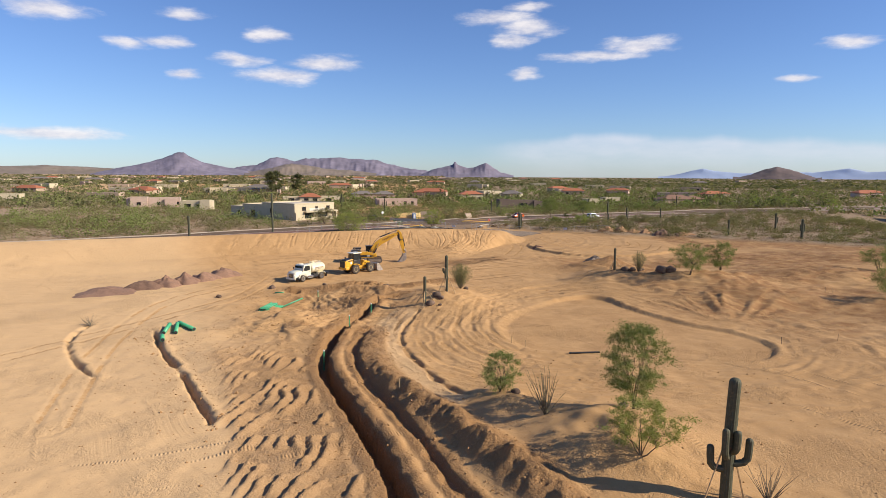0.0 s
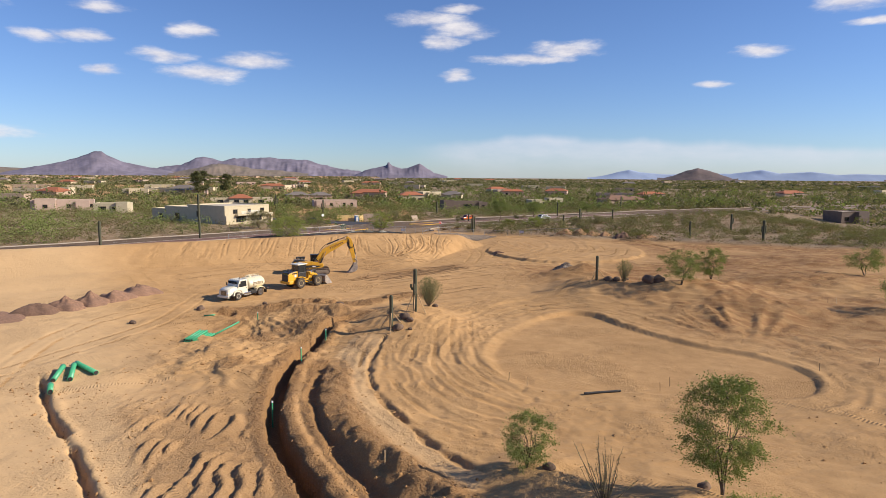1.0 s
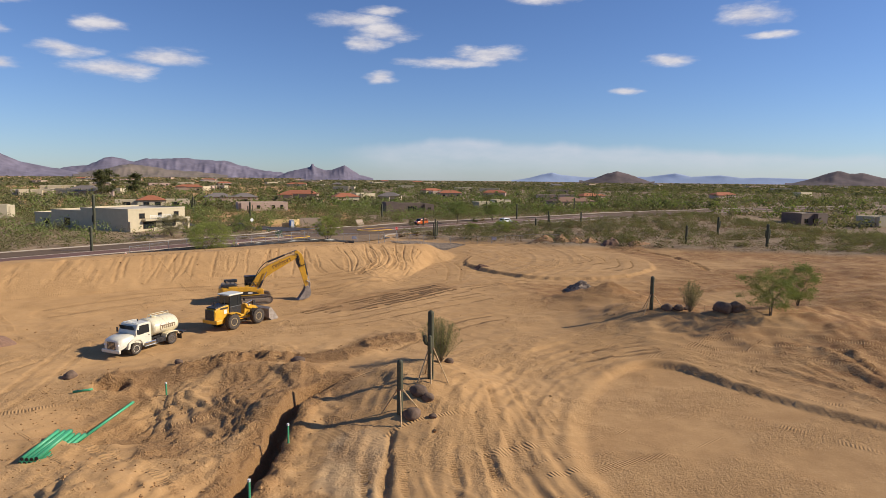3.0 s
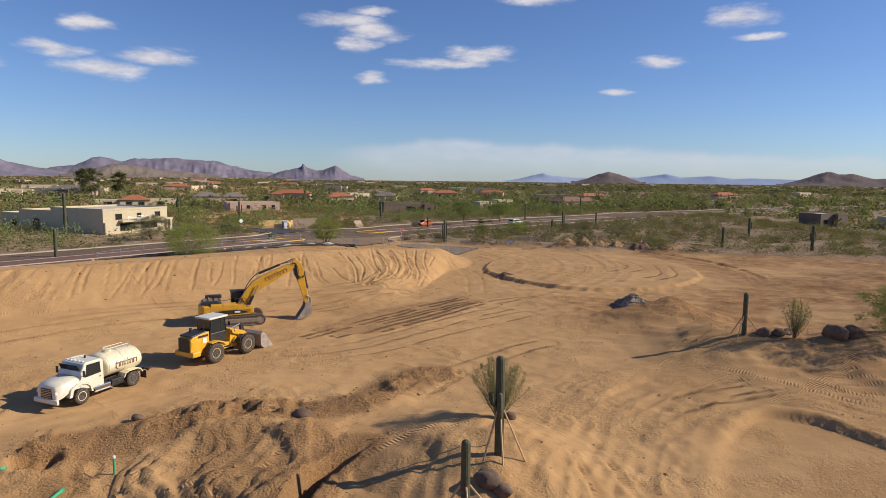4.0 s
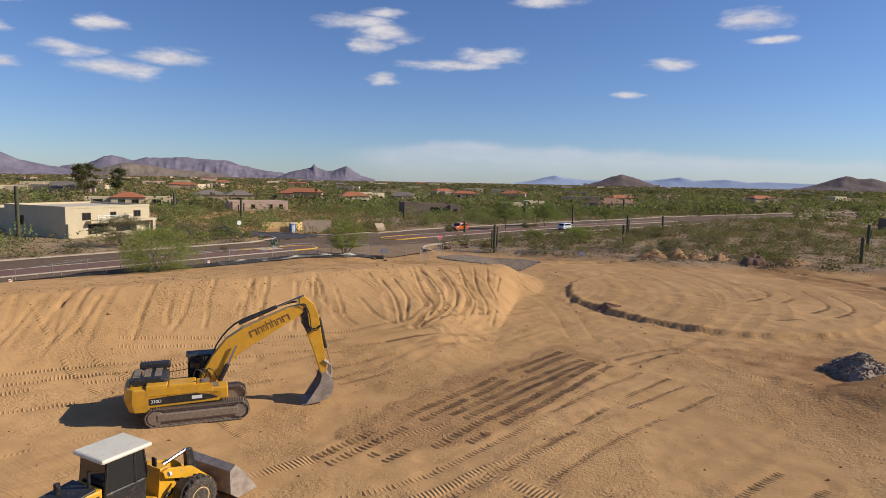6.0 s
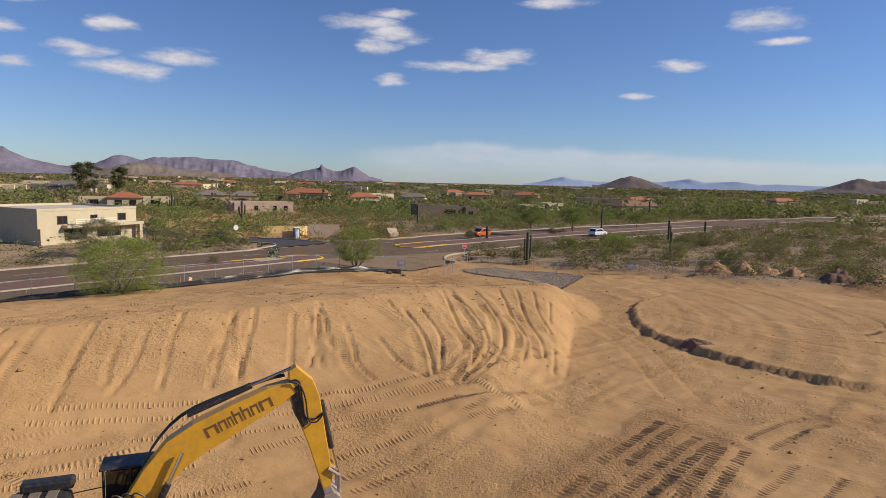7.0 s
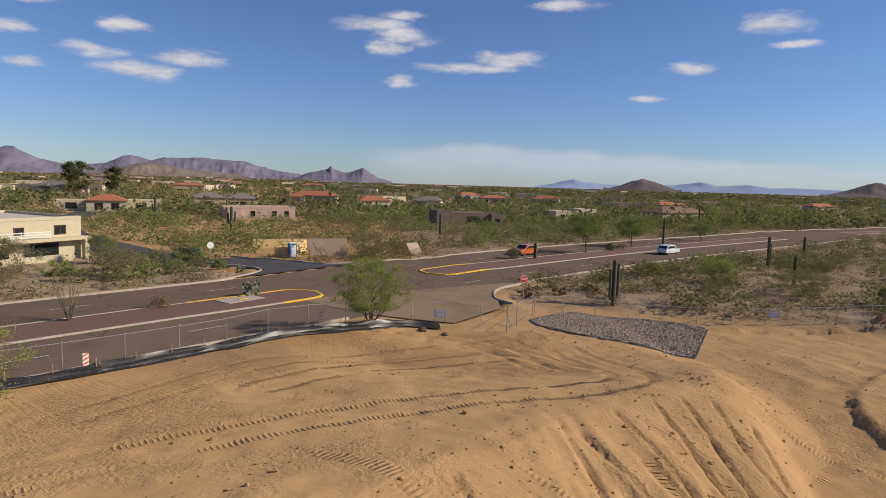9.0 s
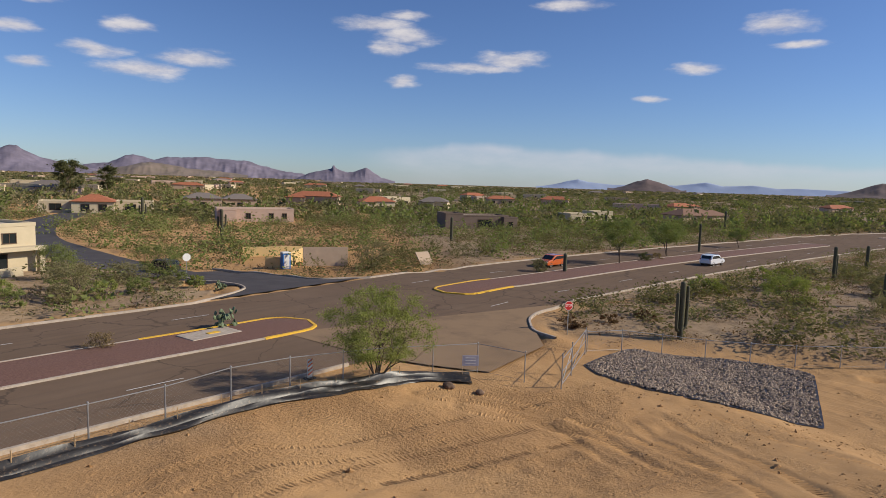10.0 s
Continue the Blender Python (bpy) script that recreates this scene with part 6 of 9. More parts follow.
    for side in (-1, 1):
        part("fender", plate([(-2.75, 0.80), (-2.55, 1.10), (-2.3, 1.20), (-1.6, 1.20), (-1.3, 1.08), (-1.15, 0.8), (-1.22, 0.8), (-1.35, 1.04), (-1.62, 1.13), (-2.28, 1.13), (-2.5, 1.04), (-2.68, 0.8)], 0.62, pose(0, side * 0.86, 0)), TRUCK_CREAM, k)
        part("tool_box", box(0.95, 0.42, 0.42, pose(-0.75, side * 0.88, 0.68), 0.03), MACHINE_BLACK, k, "dark side tool box")
        part("fuel_tank", box(1.25, 0.46, 0.42, pose(0.35, side * 0.84, 0.62), 0.08), CHROME, k, "bright metal fuel tank with steps")
        part("step", box(1.3, 0.14, 0.04, pose(0.4, side * 1.08, 0.50), 0.01), STEEL, k)
    part("rear_deck", box(0.42, 2.1, 0.10, pose(-3.42, 0, 0.82), 0.02), MACHINE_BLACK, k)
    for side in (-1, 1):
        part("mud_flap", box(0.02, 0.55, 0.55, pose(-3.0, side * 0.86, 0.52)), RUBBER, k)
        part("tail_light", box(0.04, 0.16, 0.1, pose(-3.64, side * 0.85, 0.84), 0.01), LAMP_RED, k)
    for yy in (-0.55, 0.0, 0.55):
        part("spray_nozzle", bar((-3.5, yy, 0.75), (-3.7, yy, 0.6), 0.07, 0.11, sides=10), MACHINE_BLACK, k)
    # cab
    cabin = plate([(0.78, 0.72), (0.80, 2.42), (0.95, 2.55), (2.0, 2.55), (2.16, 2.46), (2.52, 1.66), (2.52, 1.15), (2.40, 0.92), (1.45, 0.72)], 2.02, None, 0.06)
    cab = part("cab", cabin, TRUCK_WHITE, k, "white short conventional cab")
    part("windscreen", plate([(-0.88, -0.40), (0.88, -0.40), (0.80, 0.40), (-0.80, 0.40)], 0.02, pose(2.355, 0, 2.06, 0, 0, 90) @ pose(0, 0, 0, 24, 0, 0)), GLASS, cab, "dark windscreen")
    for side in (-1, 1):
        part("side_window", plate([(1.0, 1.66), (2.12, 1.60), (2.02, 2.38), (1.06, 2.38)], 0.03, pose(0, side * 1.003, 0)), GLASS, cab, "dark side window")
        part("door", plate([(0.95, 0.80), (2.28, 0.98), (2.34, 1.52), (0.95, 1.58)], 0.02, pose(0, side * 1.008, 0), 0.006), TRUCK_WHITE, cab)
        part("door_handle", box(0.16, 0.03, 0.05, pose(1.08, side * 1.03, 1.42), 0.01), MACHINE_BLACK, cab, "black handle")
        part("mirror", box(0.08, 0.18, 0.42, pose(2.36, side * 1.22, 1.92), 0.03), MACHINE_BLACK, cab)
        part("mirror_arm", bar((2.2, side * 1.0, 1.75), (2.36, side * 1.2, 1.85), 0.018, sides=6), MACHINE_BLACK, cab)
    part("back_window", box(0.02, 1.2, 0.42, pose(0.785, 0, 2.1)), GLASS, cab)
    for yy in (-0.7, -0.35, 0, 0.35, 0.7):
        part("marker_light", box(0.12, 0.08, 0.05, pose(2.0, yy, 2.575), 0.015), LAMP_CLEAR, cab)
    part("beacon", rod(0.07, 0.05, 0.18, pose(1.3, 0.0, 2.64), 10), MACHINE_BLACK, cab, "dark beacon")
    part("air_horn", bar((0.95, -0.5, 2.6), (1.9, -0.5, 2.62), 0.03, sides=6), TRUCK_WHITE, cab)
    # hood and nose
    hood = bmesh.new()
    rows = []
    for x, w2, top, low in ((1.90, 0.98, 1.74, 1.02), (2.5, 0.96, 1.70, 1.02), (3.0, 0.92, 1.62, 0.74), (3.36, 0.84, 1.52, 0.62), (3.45, 0.78, 1.38, 0.55)):
        rows.append([hood.verts.new(v) for v in ((x, -w2, low), (x, -w2, top - 0.14), (x, -w2 + 0.16, top), (x, 0, top + 0.03), (x, w2 - 0.16, top), (x, w2, top - 0.14), (x, w2, low))])
    for p, q in zip(rows, rows[1:]):
        for i in range(6):
            hood.faces.new((p[i], p[i + 1], q[i + 1], q[i])).smooth = True
    hood.faces.new(rows[0][::-1])
    hood.faces.new(rows[-1])
    bmesh.ops.recalc_face_normals(hood, faces=hood.faces)
    nose = part("hood", hood, TRUCK_WHITE, k, "white sloping hood")
    part("grille", plate([(-0.50, 0.66), (0.50, 0.66), (0.46, 1.34), (-0.46, 1.34)], 0.05, pose(3.45, 0, 0, 0, 0, 90)), MACHINE_BLACK, nose, "dark grille")
    for i in range(6):
        part("grille_bar", box(0.03, 0.92, 0.022, pose(3.482, 0, 0.74 + 0.105 * i)), CHROME, nose)
    for side in (-1, 1):
        part("headlight", box(0.16, 0.34, 0.2, pose(3.38, side * 0.68, 1.08, 0, 0, side * -12), 0.05), LAMP_CLEAR, nose)
        part("wheel_arch", plate([(1.22, 0.62), (1.30, 1.0), (1.55, 1.20), (1.88, 1.26), (2.2, 1.20), (2.45, 1.0), (2.55, 0.62), (2.75, 0.62), (2.6, 1.14), (2.2, 1.36), (1.88, 1.40), (1.5, 1.34), (1.18, 1.1), (1.1, 0.62)], 0.34, pose(0, side * 0.93, 0)), TRUCK_WHITE, nose)
    part("bumper", box(0.18, 2.1, 0.3, pose(3.48, 0, 0.56), 0.06), TRUCK_WHITE, k, "pale front bumper")
    part("mudguard_gap", box(1.3, 1.5, 0.5, pose(1.9, 0, 0.82), 0.05), MACHINE_BLACK, k, "dark wheel well")
    cab.location.x = -0.55
    tank.location.x, tank.scale.x = -0.435, 0.75
    return k


water_truck()


# ---- cars on the road ----
def sport_utility(label, m, paint):
    c = thing("car", label, "car", m)
    sec = [(-2.25, 0.45), (-2.28, 0.95), (-2.05, 1.05), (-1.75, 1.55), (-1.3, 1.66), (0.2, 1.66), (0.55, 1.58), (1.15, 1.08), (2.0, 0.95), (2.25, 0.75), (2.28, 0.42), (1.9, 0.30), (-1.9, 0.30)]
    part("body", plate(sec, 1.80, None, 0.10), paint, c)
    for side in (-1, 1):
        part("side_window", plate([(-1.85, 1.10), (-1.58, 1.50), (0.1, 1.52), (0.85, 1.12)], 0.02, pose(0, side * 0.895, 0)), GLASS, c, "dark side glass")
        part("tail_light", box(0.06, 0.2, 0.3, pose(-2.22, side * 0.74, 0.95), 0.02), LAMP_RED, c)
        part("headlight", box(0.14, 0.34, 0.14, pose(2.16, side * 0.66, 0.80), 0.03), LAMP_CLEAR, c)
        part("mirror", box(0.12, 0.2, 0.14, pose(0.72, side * 1.0, 1.12), 0.03), MACHINE_BLACK, c)
        part("roof_rail", bar((-1.4, side * 0.7, 1.70), (0.2, side * 0.7, 1.70), 0.02, sides=6), MACHINE_BLACK, c)
        for x in (-1.36, 1.38):
            wheel(c, x, side * 0.80, 0.34, 0.35, 0.23, STEEL, side, 10, 0.64)
    part("windscreen", box(0.02, 1.45, 0.78, pose(0.87, 0, 1.34, 0, -50, 0)), GLASS, c, "dark windscreen")
    part("rear_window", box(0.02, 1.4, 0.52, pose(-1.92, 0, 1.32, 0, 30, 0)), GLASS, c, "dark rear window")
    part("bumper", box(0.2, 1.7, 0.24, pose(2.2, 0, 0.48), 0.06), MACHINE_BLACK, c)
    part("grille", box(0.05, 1.0, 0.2, pose(2.27, 0, 0.72), 0.02), MACHINE_BLACK, c)
    return c


sport_utility("white sport utility car driving along the divided road", pose(52.8, 219.3, at(52.8, 219.3) + 0.07, 0, 0, 30), SILVER_PAINT)
sport_utility("burnt-orange sport utility car driving beside the median", pose(26.2, 216.8, at(26.2, 216.8) + 0.07, 0, 0, 215), ORANGE_PAINT)


# ---- plants ----
def leaf_quads(centres, size, rng, long=2.0, lift=0.3):
    """Small four-cornered leaves, turned at random round the given centres."""
    n = len(centres)
    a = rng.normal(size=(n, 3))
    a[:, 2] = a[:, 2] * 0.7 + lift
    a /= np.linalg.norm(a, axis=1)[:, None]
    b = np.cross(a, rng.normal(size=(n, 3)))
    b /= np.linalg.norm(b, axis=1)[:, None]
    s = size * rng.uniform(0.6, 1.4, (n, 1))
    a, b = a * s * long, b * s
    v = np.stack([centres - a, centres - b * 0.8, centres + a, centres + b * 0.8], 1).reshape(-1, 3)
    return v, np.arange(4 * n).reshape(n, 4)


def limbs(rng, height, spread, stems=3, forks=3, depth=3, start=0.06, bend=0.35):
    """A branching skeleton: segments (from, to, radius, radius) and the twig ends."""
    segs, ends = [], []

    def grow(p, d, length, r, level):
        steps = 3
        for i in range(steps):
            d = (d + Vector(rng.normal(0, bend * 0.45, 3)) + Vector((0, 0, 0.05))).normalized()
            q = p + d * length / steps
            segs.append((p, q, r, r * 0.82))
            p, r = q, r * 0.82
            if level >= 1:
                ends.append(q)
        if level < depth:
            for _ in range(forks):
                side = Vector(rng.normal(0, 1, 3))
                side.z = abs(side.z) * 0.35
                grow(p, (d * 0.9 + side.normalized() * spread).normalized(), length * rng.uniform(0.55, 0.8), r * 0.68, level + 1)
        else:
            ends.append(p)

    for _ in range(stems):
        lean = Vector((rng.normal(0, 0.30 * spread), rng.normal(0, 0.30 * spread), 1)).normalized()
        grow(Vector((rng.normal(0, 0.03), rng.normal(0, 0.03), -0.1)), lean, height * 0.36, start, 0)
    top = max(e.z for e in ends)
    k = height * 0.95 / top
    return [(a * k, b * k, r, s) for a, b, r, s in segs], np.array([e * k for e in ends])


def tube_mesh(name, segs, mat, sides=5):
    v, f = [], []
    for a, b, r0, r1 in segs:
        q = (b - a).to_track_quat("Z", "Y")
        i = len(v)
        for p, r in ((a, r0), (b, r1)):
            for j in range(sides):
                t = 2 * math.pi * j / sides
                v.append(p + q @ Vector((r * math.cos(t), r * math.sin(t), 0)))
        for j in range(sides):
            f.append((i + j, i + (j + 1) % sides, i + sides + (j + 1) % sides, i + sides + j))
    return mesh_of(name, [tuple(c) for c in v], np.array(f), mat, True)


def tree(name, label, x, y, height, width, leaf, seed, leaves=5000, size=0.035, stems=3, spread=0.75, depth=3, trunk=0.07, puff=0.16, bark=None, low=0.25, long=2.0):
    """A trunk with limbs and a crown of many leaves, open between its clumps."""
    rng = np.random.default_rng(seed)
    t = thing(name, label, "tree" if height > 2.2 else "bush", pose(x, y, at(x, y)))
    segs, ends = limbs(rng, height, spread, stems, 3, depth, trunk)
    wide = np.abs(ends[:, :2]).max()
    kx = width / max(wide, 0.1)
    segs = [(Vector((a.x * kx, a.y * kx, a.z)), Vector((b.x * kx, b.y * kx, b.z)), r, s) for a, b, r, s in segs]
    ends = ends * np.array([kx, kx, 1])
    # leaf clumps fill an uneven outline, each on a twig from the nearest limb
    count = max(20, leaves // 110)
    u = rng.uniform(0, 1, count)
    turn = rng.uniform(0, 6.28, count)
    lobe = 1 + 0.22 * np.sin(3 * turn + seed) + 0.14 * np.sin(5 * turn + 2.0 * seed + 4 * u)
    out = width * lobe * np.clip(np.sin(math.pi * np.clip(0.10 + 0.86 * u, 0, 1)), 0, 1) ** 0.55 * rng.uniform(0.12, 1, count) ** 0.5
    clumps = np.column_stack([out * np.cos(turn), out * np.sin(turn), (low + (1 - low) * u) * height * rng.uniform(0.93, 1.02, count)])
    for c in clumps:
        near = ends[np.argmin(((ends - c) ** 2).sum(axis=1) + 0.6 * np.clip(ends[:, 2] - c[2], 0, None) ** 2)]
        mid = Vector((near + c) / 2) + Vector((0, 0, 0.04 * height))
        segs += [(Vector(near), mid, 0.10 * trunk + 0.003, 0.07 * trunk + 0.002), (mid, Vector(c), 0.07 * trunk + 0.002, 0.04 * trunk + 0.001)]
    part("trunk", tube_mesh("trunk", segs, bark or BARK, 4), None, t, "forking brown trunk and limbs")
    pick = rng.integers(0, count, leaves)
    c = clumps[pick] + rng.normal(0, 1, (leaves, 3)) * puff * height * np.array([0.62, 0.62, 0.42]) * rng.uniform(0.3, 1.0, (leaves, 1))
    c[:, 2] = np.maximum(c[:, 2], 0.05)
    v, f = leaf_quads(c, size, rng, long)
    part("crown", mesh_of("crown", v, f, leaf), None, t)
    return t


def broom(name, label, x, y, height, width, leaf, seed, stems=90, leaves=150):
    """A fan of many fine upright stems, leafy in their upper half."""
    rng = np.random.default_rng(seed)
    t = thing(name, label, "bush", pose(x, y, at(x, y)))
    segs, cs = [], []
    for i in range(stems):
        out = rng.uniform(0, 1) ** 0.6
        a = rng.uniform(0, 6.28)
        lean = np.array([math.cos(a), math.sin(a), 0.0]) * out * width
        tall = height * (1 - 0.28 * out ** 2) * rng.uniform(0.72, 1.0)
        bow = rng.normal(0, 0.10, 3)
        pts = [np.array([0, 0, -0.05]) + rng.normal(0, 0.05, 3) * np.array([1, 1, 0])]
        for k in range(1, 6):
            u = k / 5
            pts.append(lean * u ** 0.85 + np.array([0, 0, tall * u]) + bow * math.sin(3.1 * u) + rng.normal(0, 0.03, 3))
        for k in range(5):
            segs.append((Vector(pts[k]), Vector(pts[k + 1]), 0.016 - 0.0025 * k, 0.0135 - 0.0025 * k))
        u = 1 - rng.uniform(0, 1, leaves) ** 1.4 * 0.72
        p = np.array(pts)
        at_u = np.stack([np.interp(u * 5, range(6), p[:, j]) for j in range(3)], 1)
        cs.append(at_u + rng.normal(0, 1, (leaves, 3)) * (0.05 + 0.10 * np.sin(3.1 * u))[:, None])
    tagged(part("stems", tube_mesh("stems", segs, TWIG, 4), None, t, "thin tan stems"), kind="stuff")
    v, f = leaf_quads(np.concatenate(cs), 0.013, rng, 3.2, 0.9)
    part("crown", mesh_of("crown", v, f, leaf), None, t)
    return t


def stalk_mesh(name, points, radii, mat, sides=5):
    """One round stem through the points, closed at its tip."""
    v, f = [], []
    for i, (p, r) in enumerate(zip(points, radii)):
        d = points[min(i + 1, len(points) - 1)] - points[max(i - 1, 0)]
        q = d.to_track_quat("Z", "Y")
        for j in range(sides):
            t = 2 * math.pi * j / sides
            v.append(tuple(p + q @ Vector((r * math.cos(t), r * math.sin(t), 0))))
    for i in range(len(points) - 1):
        for j in range(sides):
            k = (j + 1) % sides
            f.append((i * sides + j, i * sides + k, (i + 1) * sides + k, (i + 1) * sides + j))
    return mesh_of(name, v, np.array(f), mat, True)


def wand_bush(name, label, x, y, height, seed, wands=26, leaf=None, spread=0.30):
    """Ocotillo: long thorny wands from one root."""
    rng = np.random.default_rng(seed)
    t = thing(name, label, "desert shrub", pose(x, y, at(x, y)))
    points = []
    for _ in range(wands):
        d = Vector((rng.normal(0, spread), rng.normal(0, spread), 1)).normalized()
        p = Vector((rng.normal(0, 0.05), rng.normal(0, 0.05), -0.05))
        size = height * rng.uniform(0.65, 1.0)
        stem = [p]
        for i in range(6):
            d = (d + Vector(rng.normal(0, 0.05, 3))).normalized()
            q = p + d * size / 6
            stem.append(q)
            points += [p + (q - p) * u for u in rng.uniform(0, 1, 9)]
            p = q
        part("wand", stalk_mesh("wand", stem, [0.028 - 0.004 * i for i in range(7)], TWIG), None, t)
    if leaf:
        c = np.array(points) + rng.normal(0, 0.025, (len(points), 3))
        v, f = leaf_quads(c, 0.022, rng, 1.6)
        part("leaves", mesh_of("leaves", v, f, leaf), None, t, "tiny green leaves along the wands")
    return t


def saguaro_column(path, radius, ribs=14, per=3):
    """A ribbed fleshy stem along a path with a rounded tip."""
    pts = [Vector(p) for p in path]
    n = ribs * per
    rings, v, f = [], [], []
    total = len(pts)
    for i, p in enumerate(pts):
        d = (pts[min(i + 1, total - 1)] - pts[max(i - 1, 0)]).normalized()
        q = d.to_track_quat("Z", "Y")
        k = radius
        rings.append((p, q, k))
    tip, q, _ = rings[-1]
    up = q @ Vector((0, 0, 1))
    for j in (1, 2, 3):
        a = j / 3.2 * math.pi / 2
        rings.append((tip + up * radius * math.sin(a), q, radius * math.cos(a)))
    for p, q, k in rings:
        for j in range(n):
            t = 2 * math.pi * j / n
            r = k * (1 + 0.11 * (1 if j % per == 0 else -0.6 if j % per == per // 2 + 1 else 0.1))
            v.append(p + q @ Vector((r * math.cos(t), r * math.sin(t), 0)))
    for i in range(len(rings) - 1):
        for j in range(n):
            f.append((i * n + j, i * n + (j + 1) % n, (i + 1) * n + (j + 1) % n, (i + 1) * n + j))
    me = mesh_of("stem", [tuple(c) for c in v], [np.array(f), np.arange((len(rings) - 1) * n, len(rings) * n)[None]], CACTUS, True)
    return me


def saguaro(label, x, y, height, radius, arms=(), stakes=(), lean=0.0, group=""):
    """arms: (start height, turn, reach, top height). stakes: turns of timber props."""
    c = thing("saguaro_cactus", label, "cactus", pose(x, y, at(x, y) - 0.05), group)
    n = 9
    path = [(lean * (i / n) ** 2, 0, height * i / n) for i in range(n + 1)]
    part("stem", saguaro_column(path, radius), None, c)
    for z0, turn, reach, z1 in arms:
        a = radians(turn)
        dx, dy = math.cos(a), math.sin(a)
        bend = [(0.0, z0), (0.45 * reach, z0 - 0.02), (0.8 * reach, z0 + 0.06), (reach, z0 + 0.28), (reach * 1.02, z0 + 0.55), (reach * 1.04, (z0 + z1) / 2 + 0.2), (reach * 1.05, z1)]
        part("arm", saguaro_column([(u * dx, u * dy, z) for u, z in bend], radius * 0.62, 11), None, c)
    for turn in stakes:
        a = radians(turn)
        part("prop", bar((radius * math.cos(a), radius * math.sin(a), height * 0.48), (1.25 * math.cos(a), 1.25 * math.sin(a), at(x + 1.25 * math.cos(a), y + 1.25 * math.sin(a)) - at(x, y) + 0.03), 0.045, sides=5), WOOD, c, "pale wooden prop")
    if stakes:
        part("collar", rod(radius * 1.16, radius * 1.16, 0.14, pose(0, 0, height * 0.48), 16), TIMBER, c, "padding strap")
    return c


PROPPED = "propped transplanted saguaros"
saguaro("bare saguaro trunk propped with pale timber beside boulders", -2.1, 76.6, 3.3, 0.17, (), (20, 150, 265), group=PROPPED)
saguaro("taller transplanted saguaro with small arms and timber props", 0.6, 80.4, 4.6, 0.19, ((2.5, 185, 0.42, 3.0), (1.9, 250, 0.36, 3.05)), (-25, 95, 215, 260), group=PROPPED)
saguaro("short saguaro trunk propped with timber on a dirt mound", 26.8, 96.2, 3.3, 0.17, (), (-20, 100, 205), group=PROPPED)
saguaro("large many-armed green saguaro propped with timber", 14.6, 30.4, 6.4, 0.27, ((1.9, 178, 0.85, 3.0), (2.2, -10, 0.95, 3.4), (2.6, 230, 0.5, 4.0), (2.9, 300, 0.48, 3.9), (3.9, 30, 0.35, 4.5)), (190, 20), lean=0.15)
for label, x, y, h, r, arms in (
        ("clump of dark green saguaro columns in desert scrub", 22.2, 178.4, 4.4, 0.19, ((0.9, 5, 0.45, 4.1), (0.7, 190, 0.42, 3.6), (1.0, 60, 0.5, 3.9))),
        ("pair of thin saguaro columns in desert scrub", 60.2, 204.3, 4.3, 0.2, ((0.3, 20, 0.5, 3.3),)),
        ("single slim saguaro column in scrub", 74.4, 213.4, 3.6, 0.2, ()),
        ("single slim saguaro column in scrub", 25.9, 211.2, 2.4, 0.22, ()),
        ("dark tall slim saguaro column in the median", 62.9, 238.0, 5.0, 0.2, ()),
        ("saguaro column beside the road", -58.5, 144.5, 5.0, 0.24, ()),
        ("saguaro column beside the road", -43.5, 160.5, 4.2, 0.22, ()),
        ("tall saguaro column beside the cream house", -54, 199, 8.5, 0.28, ()),
        ("stout saguaro standing in desert scrub", 88, 152.5, 4.6, 0.28, ((1.8, 10, 0.5, 3.6), (2.0, 190, 0.45, 3.4))),
        ("slim saguaro standing in desert scrub", 72.5, 158, 3.8, 0.22, ()),
        ("slim saguaro standing in desert scrub", 49.5, 186.5, 3.4, 0.2, ()),
        ("slim saguaro standing in desert scrub", 95, 178, 4.4, 0.24, ((2.0, 0, 0.5, 3.4),)),
        ("saguaro among shrubs beyond the side street", -24, 262, 5.5, 0.28, ((2.2, 170, 0.7, 4.2), (2.6, 10, 0.7, 4.6))),
        ("saguaro among shrubs beyond the side street", -48, 300, 6.0, 0.3, ((2.2, 170, 0.7, 4.2), (2.6, 10, 0.7, 4.6))),
        ("slim saguaro beyond the road", 66, 283, 5.0, 0.26, ((2.0, 190, 0.6, 3.8),)),
        ("slim saguaro beyond the road", 112, 300, 5.5, 0.26, ()),
        ("slim saguaro beyond the road", 20, 255, 4.5, 0.26, ())):
    saguaro(label, x, y, h, r, arms)

tree("mesquite_tree", "tall airy young mesquite planted on a dirt island", 12.66, 39.7, 5.7, 2.15, LEAF_FRESH, 1, 19000, 0.028, 4, 0.7, 3, 0.06, 0.085, low=0.22)
tree("mesquite_bush", "small bushy green mesquite on a dirt island", 4.3, 44.3, 3.0, 1.35, LEAF_FRESH, 2, 9500, 0.024, 6, 0.7, 3, 0.04, 0.13, low=0.1)
tree("palo_verde_bush", "low yellow-green palo verde on an eroded dirt mound", 11.2, 33.4, 3.1, 2.3, LEAF_YELLOW, 3, 14000, 0.022, 6, 0.9, 3, 0.045, 0.12, low=0.34)
broom("feathery_bush", "upright feathery grey-green bush behind propped saguaros", 2.6, 86.4, 3.7, 1.75, LEAF_BROOM, 4, 95, 190)
broom("feathery_bush", "sparse upright grey-green bush beside boulders", 30.0, 94.4, 3.3, 1.3, LEAF_BROOM, 5, 60, 120)
tree("mesquite_tree", "rounded green mesquite on a thin trunk in dirt", 36.5, 91.0, 4.6, 2.7, LEAF_FRESH, 6, 13000, 0.030, 4, 0.85, 3, 0.06, 0.13, low=0.24)
